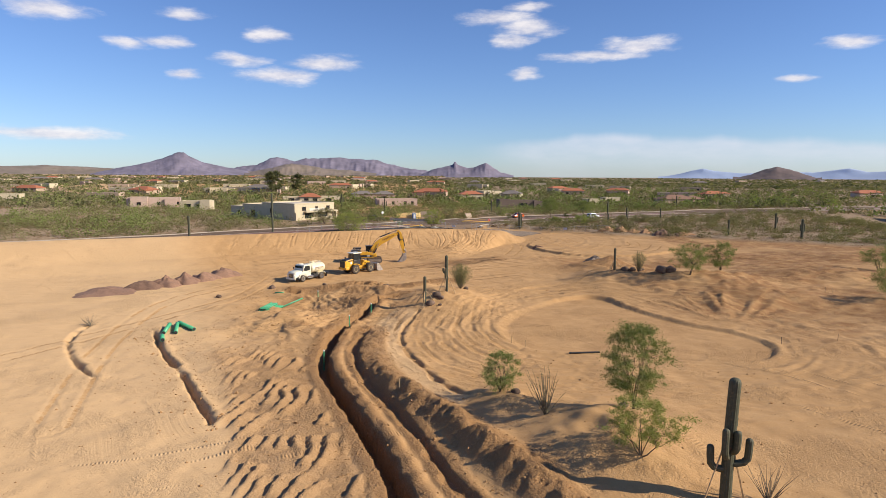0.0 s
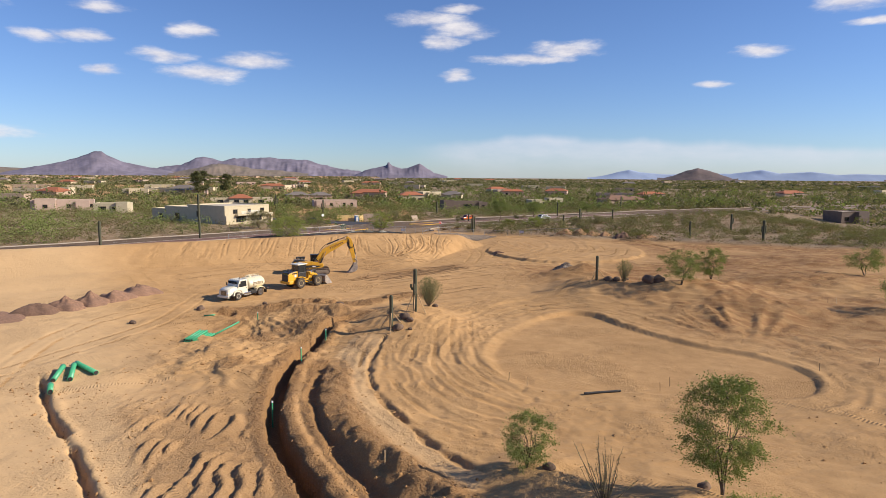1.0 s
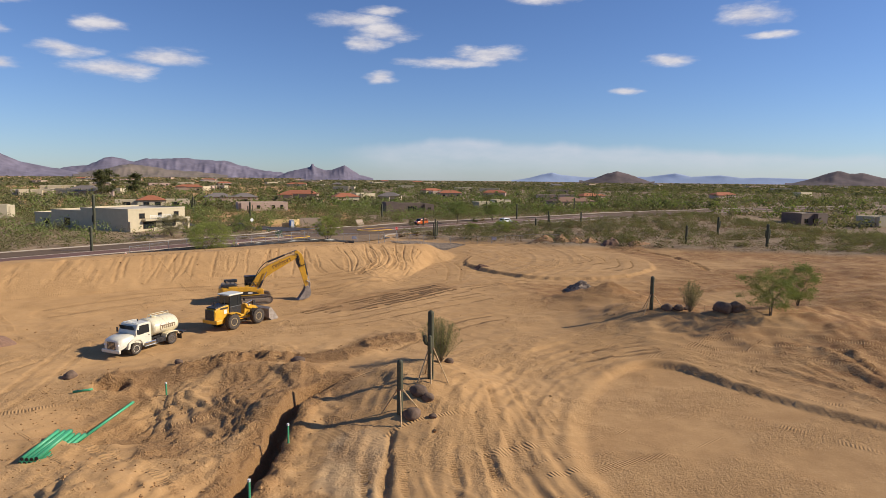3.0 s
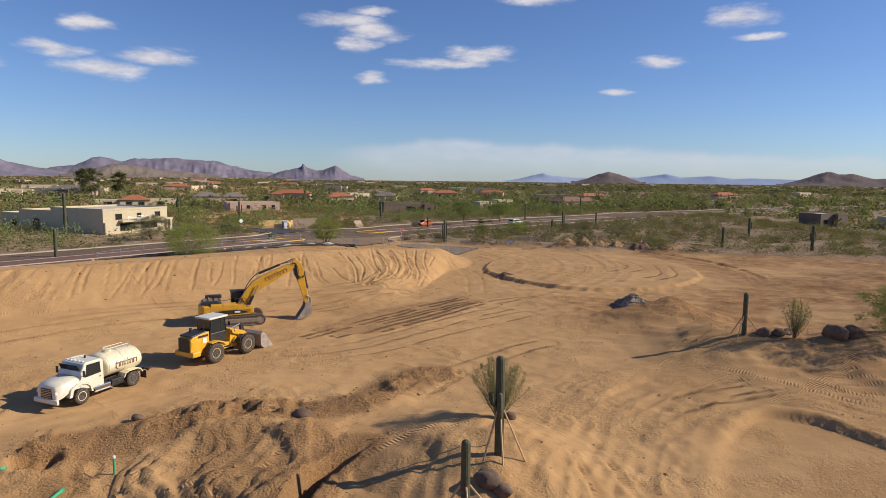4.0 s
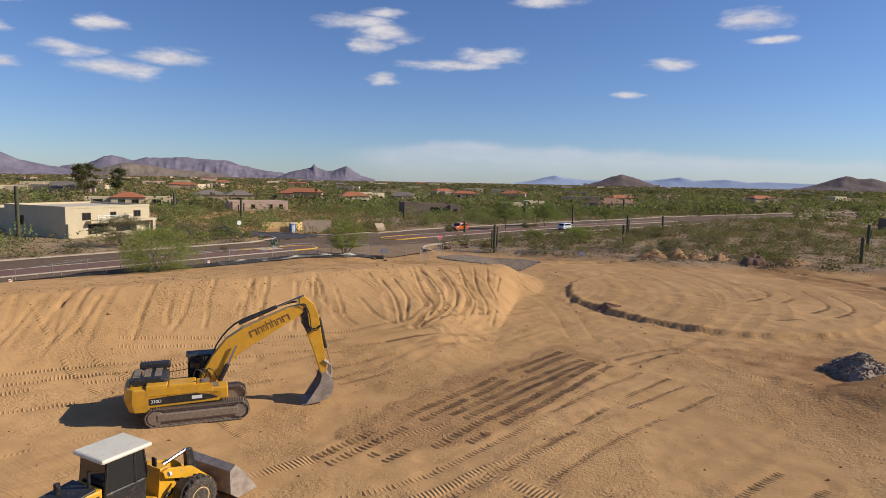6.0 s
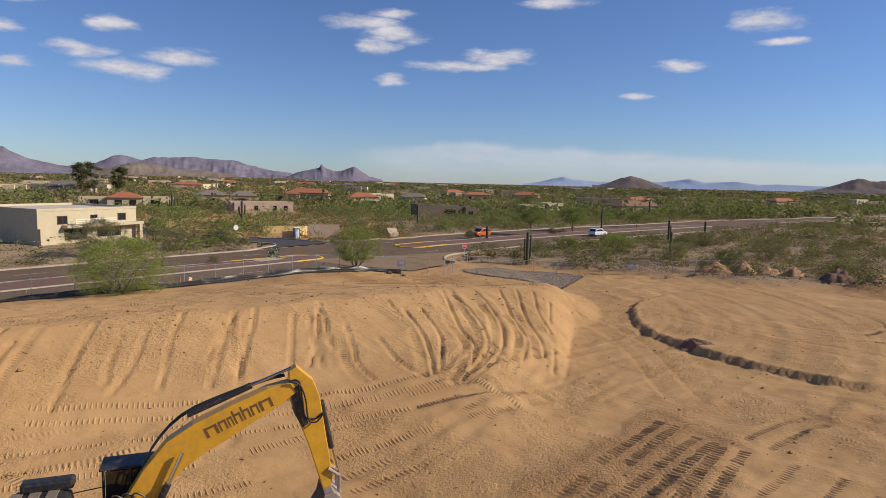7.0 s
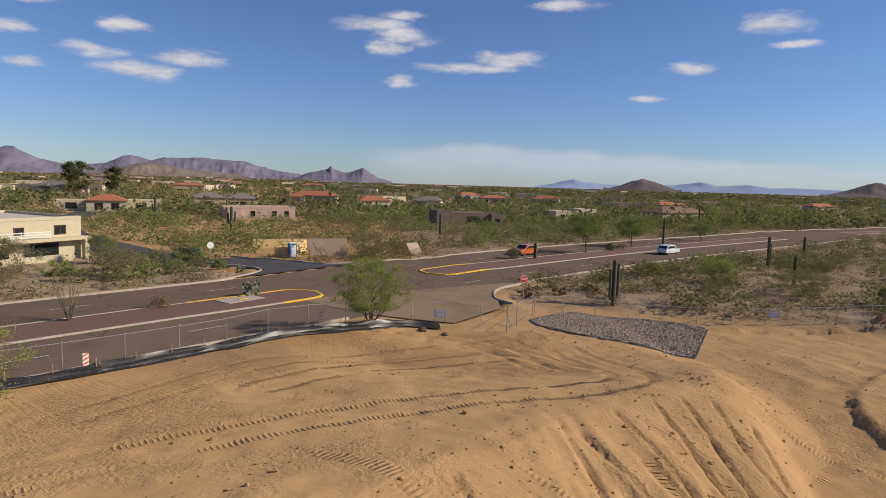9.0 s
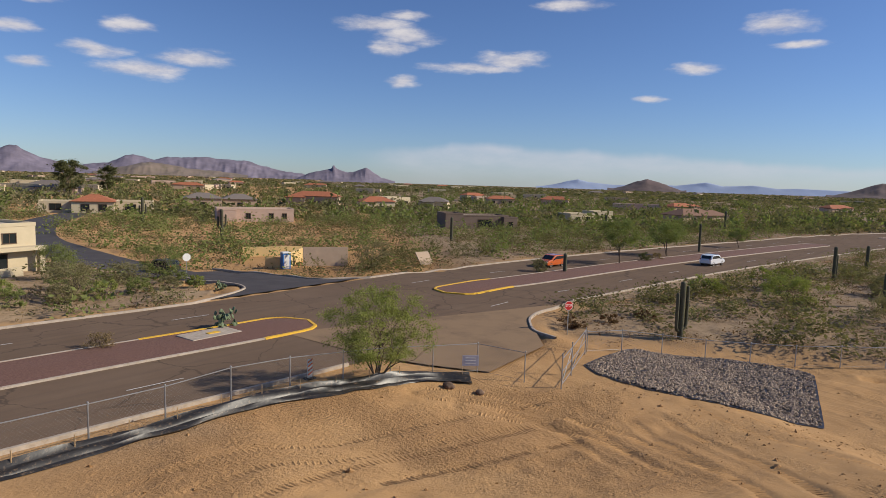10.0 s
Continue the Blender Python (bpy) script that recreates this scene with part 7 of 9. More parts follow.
tree("mesquite_tree", "bright green young mesquite on graded dirt", 42.2, 93.8, 4.4, 2.2, LEAF_FRESH, 7, 11000, 0.030, 5, 0.8, 3, 0.05, 0.13, low=0.2)
tree("mesquite_tree", "broad green mesquite at the works' edge", 71.7, 101.6, 4.2, 2.8, LEAF_FRESH, 8, 7000, 0.040, 3, 0.9, 3, 0.06, 0.20, low=0.25)
tree("mesquite_tree", "green mesquite casting a long shadow on dirt", 57.5, 79.5, 4.0, 2.0, LEAF_FRESH, 9, 5000, 0.038, 3, 0.85, 3, 0.06, 0.20, low=0.25)
wand_bush("ocotillo", "ocotillo with many upright thorny wands on dirt", 6.9, 39.7, 3.4, 10, 30, LEAF_GREY, 0.26)
wand_bush("ocotillo", "dry leafless ocotillo beside a large saguaro", 16.9, 30.6, 2.6, 11, 24, None, 0.42)
wand_bush("ocotillo", "green ocotillo standing in the median gravel", -24.3, 172.7, 4.3, 12, 26, LEAF_FRESH, 0.28)
tree("palo_verde_tree", "bright yellow-green palo verde beside the fence", -2.4, 167.8, 4.9, 3.0, LEAF_YELLOW, 13, 24000, 0.026, 8, 0.9, 3, 0.06, 0.10, low=0.26)
tree("palo_verde_bush", "wide yellow-green palo verde bush over the fence", -22.6, 151.0, 4.5, 4.2, LEAF_YELLOW, 14, 26000, 0.030, 10, 0.95, 3, 0.05, 0.14, low=0.06)
tree("ironwood_tree", "grey-olive desert tree before the cream house", -35.0, 186.0, 4.6, 3.6, LEAF_GREY, 15, 13000, 0.036, 7, 0.9, 3, 0.07, 0.16, low=0.2)
tree("desert_bush", "small reddish dry bush in median gravel", -19.1, 177.3, 1.1, 0.9, LEAF_DRY, 16, 1800, 0.025, 6, 0.9, 2, 0.02, 0.3, low=0.1)
tree("mesquite_tree", "green mesquite at the street corner", -22.5, 207.5, 3.6, 2.6, LEAF_FRESH, 17, 6000, 0.038, 4, 0.9, 3, 0.06, 0.2, low=0.2)
tree("mesquite_tree", "olive mesquite at the street corner", -27.0, 195.0, 3.4, 2.4, LEAF_GREY, 18, 5000, 0.038, 4, 0.9, 3, 0.06, 0.2, low=0.2)
tree("mesquite_tree", "broad olive mesquite beside a tan block wall", 1.6, 220.6, 4.0, 3.3, LEAF_GREY, 25, 6000, 0.042, 6, 0.9, 3, 0.06, 0.18, low=0.1)
tree("mesquite_tree", "slim green mesquite beside the cream house", -32.1, 204.8, 3.6, 2.0, LEAF_FRESH, 26, 5000, 0.038, 3, 0.9, 3, 0.06, 0.2, low=0.35)
tree("mesquite_tree", "leaning green mesquite in the road's median", 38.1, 220.2, 6.3, 3.6, LEAF_FRESH, 19, 7000, 0.055, 2, 0.9, 3, 0.12, 0.16, low=0.5)
tree("mesquite_tree", "green mesquite in the road's median", 52.3, 231.0, 5.6, 3.2, LEAF_FRESH, 20, 7000, 0.055, 2, 0.9, 3, 0.12, 0.17, low=0.45)
tree("mesquite_tree", "small green tree in the road's median", 77.0, 246.0, 3.8, 2.0, LEAF_FRESH, 21, 3000, 0.05, 2, 0.9, 3, 0.08, 0.18, low=0.4)
tree("desert_bush", "round green bush in median gravel", 22.7, 211.6, 1.6, 1.2, LEAF_GREY, 22, 2400, 0.035, 6, 0.9, 2, 0.03, 0.3, low=0.1)
tree("desert_bush", "round dark bush in median gravel", 44.3, 224.0, 1.3, 1.2, LEAF_DARK, 23, 2000, 0.035, 6, 0.9, 2, 0.03, 0.3, low=0.1)
tree("desert_bush", "low bush in median gravel", 47.6, 226.2, 1.0, 1.1, LEAF_DRY, 24, 1600, 0.035, 6, 0.9, 2, 0.03, 0.3, low=0.1)
for i, (x, y, h, r) in enumerate(((41.5, 189.7, 2.9, 3.0), (45.2, 180.2, 2.8, 3.4), (51.5, 174.0, 2.3, 2.6), (46, 197.5, 2.4, 3.0), (62.8, 198, 2.6, 3.4), (62.5, 180, 2.6, 3.2), (35.5, 195, 1.8, 2.0), (70, 188, 2.4, 3.0), (55, 192, 2.2, 2.6))):
    tree("creosote_bush", "broad olive-green creosote bush in open desert", x, y, h, r, LEAF_GREY if i % 3 else LEAF_YELLOW, 30 + i, 5000, 0.042, 10, 1.0, 2, 0.03, 0.22, low=0.05)
for i, (x, y, h, r) in enumerate(((-30.5, 190.8, 1.5, 1.5), (-27.4, 193.4, 1.7, 1.6), (-24.6, 195.6, 1.6, 1.7), (-22.2, 197.4, 1.5, 1.5), (-19.8, 199.2, 1.2, 1.2), (-17.6, 200.6, 1.1, 1.1), (-28.6, 198.6, 2.3, 2.0), (-24.2, 201.8, 2.4, 2.2), (-33.0, 194.5, 1.8, 1.6), (-20.8, 203.6, 1.7, 1.6))):
    tree("desert_bush", "feathery green bush at the street corner", x, y, h, r, (LEAF_FRESH, LEAF_GREY, LEAF_YELLOW)[i % 3], 70 + i, 3000, 0.036, 8, 0.95, 2, 0.025, 0.2, low=0.06)
for x, y, h, r in ((14.6, 181.8, 1.0, 1.1), (18.5, 183.0, 0.7, 0.9), (22.5, 184.5, 0.8, 1.0)):
    tree("desert_bush", "low brown dry bush beside the driveway", x, y, h, r, LEAF_BROWN, int(10 * x), 1500, 0.035, 6, 0.95, 2, 0.02, 0.25, low=0.05)
tree("eucalyptus_tree", "tall dark round-crowned tree among houses", -128, 478, 17, 7.5, LEAF_DARK, 45, 5000, 0.30, 2, 0.8, 3, 0.35, 0.14, low=0.25, long=1.4)
tree("eucalyptus_tree", "tall dark narrow tree among houses", -112, 486, 15, 4.5, LEAF_DARK, 46, 3000, 0.28, 1, 0.8, 3, 0.3, 0.14, low=0.25, long=1.4)


def prickly_pear(x, y, size, seed, label):
    rng = np.random.default_rng(seed)
    t = thing("prickly_pear", label, "cactus", pose(x, y, at(x, y)))
    for i in range(46):
        a, lev = rng.uniform(0, 6.28), rng.integers(0, 4)
        r = size * rng.uniform(0.1, 0.75)
        b = bmesh.new()
        bmesh.ops.create_uvsphere(b, u_segments=8, v_segments=6, radius=1.0, matrix=pose(r * math.cos(a), r * math.sin(a), 0.22 * size + 0.34 * size * lev * rng.uniform(0.5, 1), rng.uniform(-35, 35), rng.uniform(-35, 35), rng.uniform(0, 180)) @ Matrix.Diagonal((0.13 * size, 0.035 * size, 0.18 * size, 1)))
        for fc in b.faces:
            fc.smooth = True
        part("pad", b, PRICKLY, t)
    return t


prickly_pear(-12.2, 182.4, 1.15, 50, "large grey-green prickly pear in median gravel")
prickly_pear(-15.4, 201.2, 0.8, 51, "grey-green prickly pear by the kerb")


# ---- open scrub: too much to count ----
LUMP_V = np.array([(r * math.cos(math.pi * (i + 0.5 * j) / 2.5), r * math.sin(math.pi * (i + 0.5 * j) / 2.5), z) for j, (r, z) in enumerate(((0.82, -0.35), (1.0, 0.15), (0.72, 0.66), (0.16, 0.95))) for i in range(5)])
LUMP_F = np.array([(5 * j + i, 5 * j + (i + 1) % 5, 5 * j + 5 + (i + 1) % 5, 5 * j + 5 + i) for j in range(3) for i in range(5)])


def template(rng, lumps, leaves, size, dome=0.8, lump=0.42, long=1.7):
    """One small plant: lumpy leaf masses with loose leaves about them, within a unit dome."""
    mid = rng.normal(0, 1, (max(lumps, 5), 3)) * np.array([0.42, 0.42, 0.30])
    mid[:, 2] = np.abs(mid[:, 2]) * dome + 0.22 * dome
    vs, fs, n = [], [], 0
    for c in mid[:lumps]:
        v = LUMP_V * rng.uniform(0.68, 1.22, (len(LUMP_V), 1)) * lump * rng.uniform(0.7, 1.2) * np.array([1, 1, dome * 0.85]) + c
        v[:, 2] = np.maximum(v[:, 2], -0.05)
        vs.append(v)
        fs.append(LUMP_F + n)
        n += len(v)
    if leaves:
        d = rng.normal(0, 1, (leaves, 3))
        d /= np.linalg.norm(d, axis=1)[:, None]
        c = mid[rng.integers(0, len(mid), leaves)] + d * lump * rng.uniform(0.7, 1.35, (leaves, 1)) * np.array([1, 1, dome])
        c[:, 2] = np.abs(c[:, 2])
        v, f = leaf_quads(c, size, rng, long)
        vs.append(v)
        fs.append(f + n)
    return np.concatenate(vs), np.concatenate(fs)


def scatter(name, label, category, places, widths, heights, shapes, mat, rng):
    """Many plants of one look in a single mesh."""
    vs, fs, n = [], [], 0
    turns = rng.uniform(0, 6.28, len(places))
    pick = rng.integers(0, len(shapes), len(places))
    z = land(places[:, 0], places[:, 1])
    for k, (v, f) in enumerate(shapes):
        i = np.where(pick == k)[0]
        c, s = np.cos(turns[i])[:, None], np.sin(turns[i])[:, None]
        x, y = v[None, :, 0], v[None, :, 1]
        out = np.stack([(x * c - y * s) * widths[i, None] + places[i, 0, None], (x * s + y * c) * widths[i, None] + places[i, 1, None],
                        v[None, :, 2] * heights[i, None] + z[i, None]], 2)
        vs.append(out.reshape(-1, 3))
        fs.append((f[None] + (n + np.arange(len(i)) * len(v))[:, None, None]).reshape(-1, 4))
        n += len(i) * len(v)
    return tagged(new(name, mesh_of(name, np.concatenate(vs), np.concatenate(fs), mat, True)), label, category, "", "stuff")


# x, y, half width, half depth: houses keep clear ground
PLOTS = [(-47, 208, 14, 14), (184, 250, 14, 9), (-68, 226, 9, 12), (-71, 336, 16, 10), (-42, 381, 15, 9), (-22, 313, 13, 8), (37, 301, 12, 8), (86, 338, 12, 8), (125, 336, 17, 9), (-130, 282, 14, 9), (-104, 265, 9, 8), (-7, 231, 9, 8)]


def open_places(rng, n, reach):
    """Random spots in the desert, clear of roads, works and houses."""
    if reach == "near":
        p = np.stack([rng.uniform(-150, 190, n), rng.uniform(100, 335, n)], 1)
    else:
        lo, hi = reach
        r = np.exp(rng.uniform(math.log(lo), math.log(hi), n))
        a = np.radians(rng.uniform(-42, 54, n))
        p = np.stack([r * np.sin(a) - 6, r * np.cos(a) + 60], 1)
    x, y = p.T
    ok = line_distance(x, y, ROAD)[0] > 13.2
    ok &= line_distance(x, y, SIDE)[0] > 5.5
    d, side, _ = line_distance(x, y, CREST)
    works = (side < 0) & (0.55 * (x - 30) + (y - 168) < 4 + 3 * vnoise(x, y, 12, 31)) & (x < 100)
    ok &= ~works & ((side < 0) | (d > 25)) & ~((x > 14) & (y < 0.66 * x + 196) & (reach == "near"))
    ok &= ~((np.abs(x - 12) < 12) & (y > 160) & (y < 182)) & ~((x > -60) & (x < 6) & (y < 0.78 * x + 176))
    for shape in PAVED:
        ok &= blob_distance(x, y, shape)[0] > 1.5
    for cx, cy, hw, hd in PLOTS:
        ok &= ~((np.abs(x - cx) < hw) & (np.abs(y - cy) < hd))
    return p[ok]


# the strip of desert between the works and the road is thick with low brush
rng = np.random.default_rng(78)
tuft = [template(rng, 0, 24, 0.062, 0.8, 0.55, 2.0) for _ in range(6)]
bushy = [template(rng, 0, 170, 0.046, 0.9, 0.46, 1.7) for _ in range(7)]
for name, label, mat, n, shapes, w, h in (
        ("brown_brush", "dense low reddish-brown brush beside the road", LEAF_BROWN, 5600, tuft, (0.35, 1.05), (0.35, 0.85)),
        ("dry_brush", "dense low dry tan brush beside the road", LEAF_DRY, 2400, tuft, (0.35, 0.9), (0.3, 0.75)),
        ("olive_scrub", "feathery olive bushes in desert brush beside the road", LEAF_OLIVE, 1250, bushy, (1.1, 3.0), (1.0, 2.4)),
        ("creosote_scrub", "feathery yellow-green bushes in desert brush beside the road", LEAF_BROOM, 520, bushy, (1.1, 2.6), (1.0, 2.4))):
    p = np.stack([rng.uniform(14, 150, n), rng.uniform(120, 262, n)], 1)
    x, y = p.T
    d, side, _ = line_distance(x, y, ROAD)
    edge = 0.55 * (x - 30) + (y - 168)
    ok = (d > 13.2) & (y < 0.66 * x + 200) & (edge > 3 + 3 * vnoise(x, y, 12, 31)) & (x + 1.2 * (y - 178) > 14)
    ok &= (vnoise(x, y, 7, 96) > rng.uniform(-1.9, 0.1, n)) if h[0] < 0.9 else (vnoise(x, y, 13, 97) > rng.uniform(-0.9, 0.6, n)) & (edge > 6)
    p = p[ok & (blob_distance(x, y, PAVED[1])[0] > 2.0)]
    scatter(name, label, "desert scrub", p, rng.uniform(*w, len(p)), rng.uniform(*h, len(p)), shapes, mat, rng)
rng = np.random.default_rng(77)
small = [template(rng, 0, 18, 0.078, 0.75, 0.55, 2.5) for _ in range(6)]
medium = [template(rng, 0, 140, 0.050, 0.9, 0.46, 1.7) for _ in range(7)]
coarse = [template(rng, 0, 44, 0.120, 0.9, 0.48, 1.5) for _ in range(7)]
blob = [template(rng, 0, 13, 0.27, 0.8, 0.5) for _ in range(6)]
for name, label, mat, n, shapes, w, h in (
        ("bursage_scrub", "low dry tan brush scattered over desert ground", LEAF_DRY, 6500, small, (0.35, 0.95), (0.3, 0.8)),
        ("brittlebush_scrub", "low olive scrub scattered over desert ground", LEAF_GREY, 7000, small, (0.4, 1.2), (0.4, 1.0)),
        ("brown_brush", "low reddish-brown brush scattered over desert ground", LEAF_BROWN, 9500, small, (0.4, 1.1), (0.35, 0.9)),
        ("creosote_scrub", "waist-high green creosote scrub in open desert", LEAF_BROOM, 1900, medium, (0.9, 2.2), (0.9, 1.9)),
        ("olive_scrub", "grey-green desert shrubs in open desert", LEAF_OLIVE, 2900, medium, (1.1, 3.2), (0.9, 2.2)),
        ("mesquite_thicket", "green mesquite trees scattered beyond the road", LEAF_FRESH, 1300, medium, (1.6, 4.2), (1.6, 3.8))):
    p = open_places(rng, n, "near")
    thin = vnoise(p[:, 0], p[:, 1], 14, 95) > rng.uniform(-1.7, 0.5, len(p))
    p = p[thin]
    p = p[~((h[1] > 1.5) & (np.abs(line_distance(p[:, 0], p[:, 1], ROAD)[0] - 15) < 4 + 0 * p[:, 0]) & (p[:, 1] < 0.62 * p[:, 0] + 196))]
    scatter(name, label, "desert scrub", p, rng.uniform(*w, len(p)), rng.uniform(*h, len(p)), shapes, mat, rng)
for name, label, mat, n, reach, shapes, w, h in (
        ("desert_trees", "green desert trees between far houses", LEAF_FAR, 1500, (255, 950), coarse, (1.8, 4.6), (2.0, 4.4)),
        ("desert_trees", "bright green desert trees between far houses", LEAF_FRESH, 900, (255, 800), coarse, (2.2, 5.2), (2.2, 4.6)),
        ("desert_trees", "olive desert trees between far houses", LEAF_FAR_OLIVE, 1700, (255, 950), coarse, (1.5, 4.0), (1.5, 3.4)),
        ("desert_trees", "dark green trees between far houses", LEAF_DARK, 500, (280, 1100), coarse, (2.0, 4.0), (2.6, 5.6)),
        ("desert_brush", "dry tan brush between far houses", LEAF_DRY, 1800, (265, 900), blob, (0.7, 1.8), (0.6, 1.3)),
        ("distant_woodland", "distant green desert trees out to the horizon", LEAF_FAR, 3000, (850, 3900), blob, (4.0, 10.0), (2.5, 4.5)),
        ("distant_woodland", "distant dark green desert trees out to the horizon", LEAF_DARK, 1200, (850, 3900), blob, (3.0, 8.0), (2.5, 5.0)),
        ("distant_woodland", "distant olive desert scrub out to the horizon", LEAF_FAR_OLIVE, 3400, (850, 3900), blob, (4.0, 10.0), (2.0, 3.6))):
    p = open_places(rng, n, reach)
    scatter(name, label, "desert scrub", p, rng.uniform(*w, len(p)) * (1 + 0.0 * p[:, 1]), rng.uniform(*h, len(p)), shapes, mat, rng)


# ---- houses ----
def house(x, y, turn, blocks, walls, label, roof="flat", windows=(), extras=None, roof_mat=None, lift=0.0):
    """blocks: (centre x, centre y, width, depth, height) in the house's own frame, front along -y.
    windows: (block, side, along, sill height, width, height)."""
    hs = thing("house", label, "house", pose(x, y, at(x, y) + lift, 0, 0, turn))
    for bx, by, w, d, h in blocks:
        wall = part("wall", box(w, d, h + 1.0, pose(bx, by, h / 2 - 0.5), 0.04), walls, hs)
        if roof == "flat":
            b = bmesh.new()
            for sx, sy, ox, oy in ((w + 0.1, 0.28, 0, d / 2 - 0.09), (w + 0.1, 0.28, 0, -d / 2 + 0.09), (0.28, d - 0.46, w / 2 - 0.09, 0), (0.28, d - 0.46, -w / 2 + 0.09, 0)):
                box(sx, sy, 0.42, pose(bx + ox, by + oy, h + 0.19), 0.04, b)
            part("parapet", b, walls, hs)
            part("roof", box(w - 0.5, d - 0.5, 0.06, pose(bx, by, h + 0.03)), roof_mat or ROOF_FLAT, hs, "pale flat roof")
        else:
            o, ridge = 0.55, min(w, d) * 0.22
            b = bmesh.new()
            c = [b.verts.new((bx + sx * (w / 2 + o), by + sy * (d / 2 + o), h)) for sx, sy in ((-1, -1), (1, -1), (1, 1), (-1, 1))]
            if w >= d:
                r = [b.verts.new((bx - (w - d) / 2 - 0.2, by, h + ridge)), b.verts.new((bx + (w - d) / 2 + 0.2, by, h + ridge))]
                fc = [(c[0], c[1], r[1], r[0]), (c[1], c[2], r[1]), (c[2], c[3], r[0], r[1]), (c[3], c[0], r[0])]
            else:
                r = [b.verts.new((bx, by - (d - w) / 2 - 0.2, h + ridge)), b.verts.new((bx, by + (d - w) / 2 + 0.2, h + ridge))]
                fc = [(c[0], c[1], r[0]), (c[1], c[2], r[1], r[0]), (c[2], c[3], r[1]), (c[3], c[0], r[0], r[1])]
            for q in fc:
                b.faces.new(q)
            b.faces.new(c[::-1])
            part("roof", b, roof_mat or ROOF_TILE, hs, "hipped clay tile roof")
            part("eaves", box(w + 1.0, d + 1.0, 0.16, pose(bx, by, h - 0.085)), TIMBER, hs)
    for k, side, along, sill, w, h in windows:
        bx, by, bw, bd, bh = blocks[k]
        m = {"front": pose(bx + along, by - bd / 2, sill + h / 2), "back": pose(bx + along, by + bd / 2, sill + h / 2, 0, 0, 180), "left": pose(bx - bw / 2, by + along, sill + h / 2, 0, 0, -90),
             "right": pose(bx + bw / 2, by + along, sill + h / 2, 0, 0, 90)}[side]
        b = bmesh.new()
        for sx, sz, ox, oz in ((w + 0.16, 0.08, 0, h / 2), (w + 0.16, 0.08, 0, -h / 2), (0.08, h, w / 2, 0), (0.08, h, -w / 2, 0), (0.05, h, 0, 0)):
            box(sx, 0.10, sz, m @ pose(ox, -0.03, oz), 0, b)
        win = part("window", b, TIMBER, hs, "dark-framed window")
        part("pane", box(w, 0.03, h, m @ pose(0, -0.016, 0)), GLASS, win, "dark window pane")
    return hs


# the large cream house by the road: lit flank and shaded flank meet at its near corner
# its two wide low windows are dark panes put in for a recess's shade
main = house(-41.6, 205.2, 52.5, [(0, 8.2, 16.8, 16.4, 5.0), (-4.0, 22.0, 8.0, 12.0, 4.2)], STUCCO_CREAM, "two-storey cream stucco house with flat parapet roof by the road",
             windows=[(0, "front", -4.6, 3.0, 1.5, 1.2), (0, "front", 0.6, 3.2, 1.1, 1.0), (0, "front", 5.6, 3.2, 1.4, 1.1), (0, "left", 3.5, 1.9, 1.2, 1.6), (0, "front", -2.5, 0.5, 3.6, 1.6), (0, "front", 3.2, 0.5, 4.2, 1.6), (1, "left", 0.0, 0.8, 2.0, 1.8)])
balcony = part("balcony", box(13.6, 1.3, 0.42, pose(2.1, -0.66, 2.62), 0.03), STUCCO_CREAM, main, "balcony floor over dark panes standing for a shaded recess")
for zz in (3.05, 3.35, 3.65):
    part("rail", box(7.0, 0.05, 0.11, pose(0.2, -1.22, zz), 0.01), PALE_LETTER, balcony, "pale balcony rail")
for along in (-3.2, 0.2, 3.6):
    part("baluster", box(0.09, 0.06, 0.95, pose(along, -1.17, 3.3), 0.01), PALE_LETTER, balcony, "pale balcony post")
part("column", box(0.6, 0.6, 2.9, pose(8.3, -1.0, 1.0), 0.03), STUCCO_CREAM, main)
part("column", box(0.5, 0.5, 2.9, pose(-8.1, -0.3, 1.0), 0.03), STUCCO_CREAM, main)
part("low_wall", box(9.0, 0.25, 1.0, pose(1.0, -2.4, 0.4), 0.03), STUCCO_CREAM, main, "low cream garden wall")
house(-67.5, 226.5, 61, [(0, 0, 15, 8, 3.5), (3, 4.5, 8, 5, 3.1)], STUCCO_CREAM, "single-storey cream stucco house wing with flat roof", windows=[(0, "front", -3, 0.9, 1.2, 1.3), (0, "front", 1.5, 0.9, 1.2, 1.3), (0, "left", 0, 0.9, 1.4, 1.3)])
house(-71, 338, 12, [(0, 0, 11, 9, 3.4)], STUCCO_CREAM, "house with orange clay tile roof and pale flat wings", "hip", [(0, "front", -2, 0.6, 2.2, 2.0), (0, "front", 2.5, 0.6, 2.2, 2.0)])
house(-71, 339, 12, [(-10, 1, 9, 8, 3.0), (10.5, 1, 10, 9, 3.2)], STUCCO_CREAM, "pale flat-roofed wings beside an orange tile roof", windows=[(0, "front", 0, 0.7, 3, 1.9), (1, "front", -1, 0.7, 3, 1.9)])
house(-42, 382, 12, [(-6, 0, 13, 9, 3.6), (7, 2, 12, 9, 3.4)], STUCCO_TAN, "tan house under low grey tile roofs", "hip", [(0, "front", 0, 0.8, 2, 1.4), (1, "front", 0, 0.8, 2, 1.4)], roof_mat=ROOF_GREY)
house(-22, 314, 12, [(-1, 0, 20, 8, 3.2), (-8, -3, 4, 4, 3.0)], STUCCO_PINK, "long pinkish stucco house with flat roof and arches", windows=[(0, "front", 4, 0.8, 1.2, 1.5), (0, "front", 7.5, 0.8, 1.2, 1.5), (0, "front", -2, 0.8, 1.2, 1.5)])
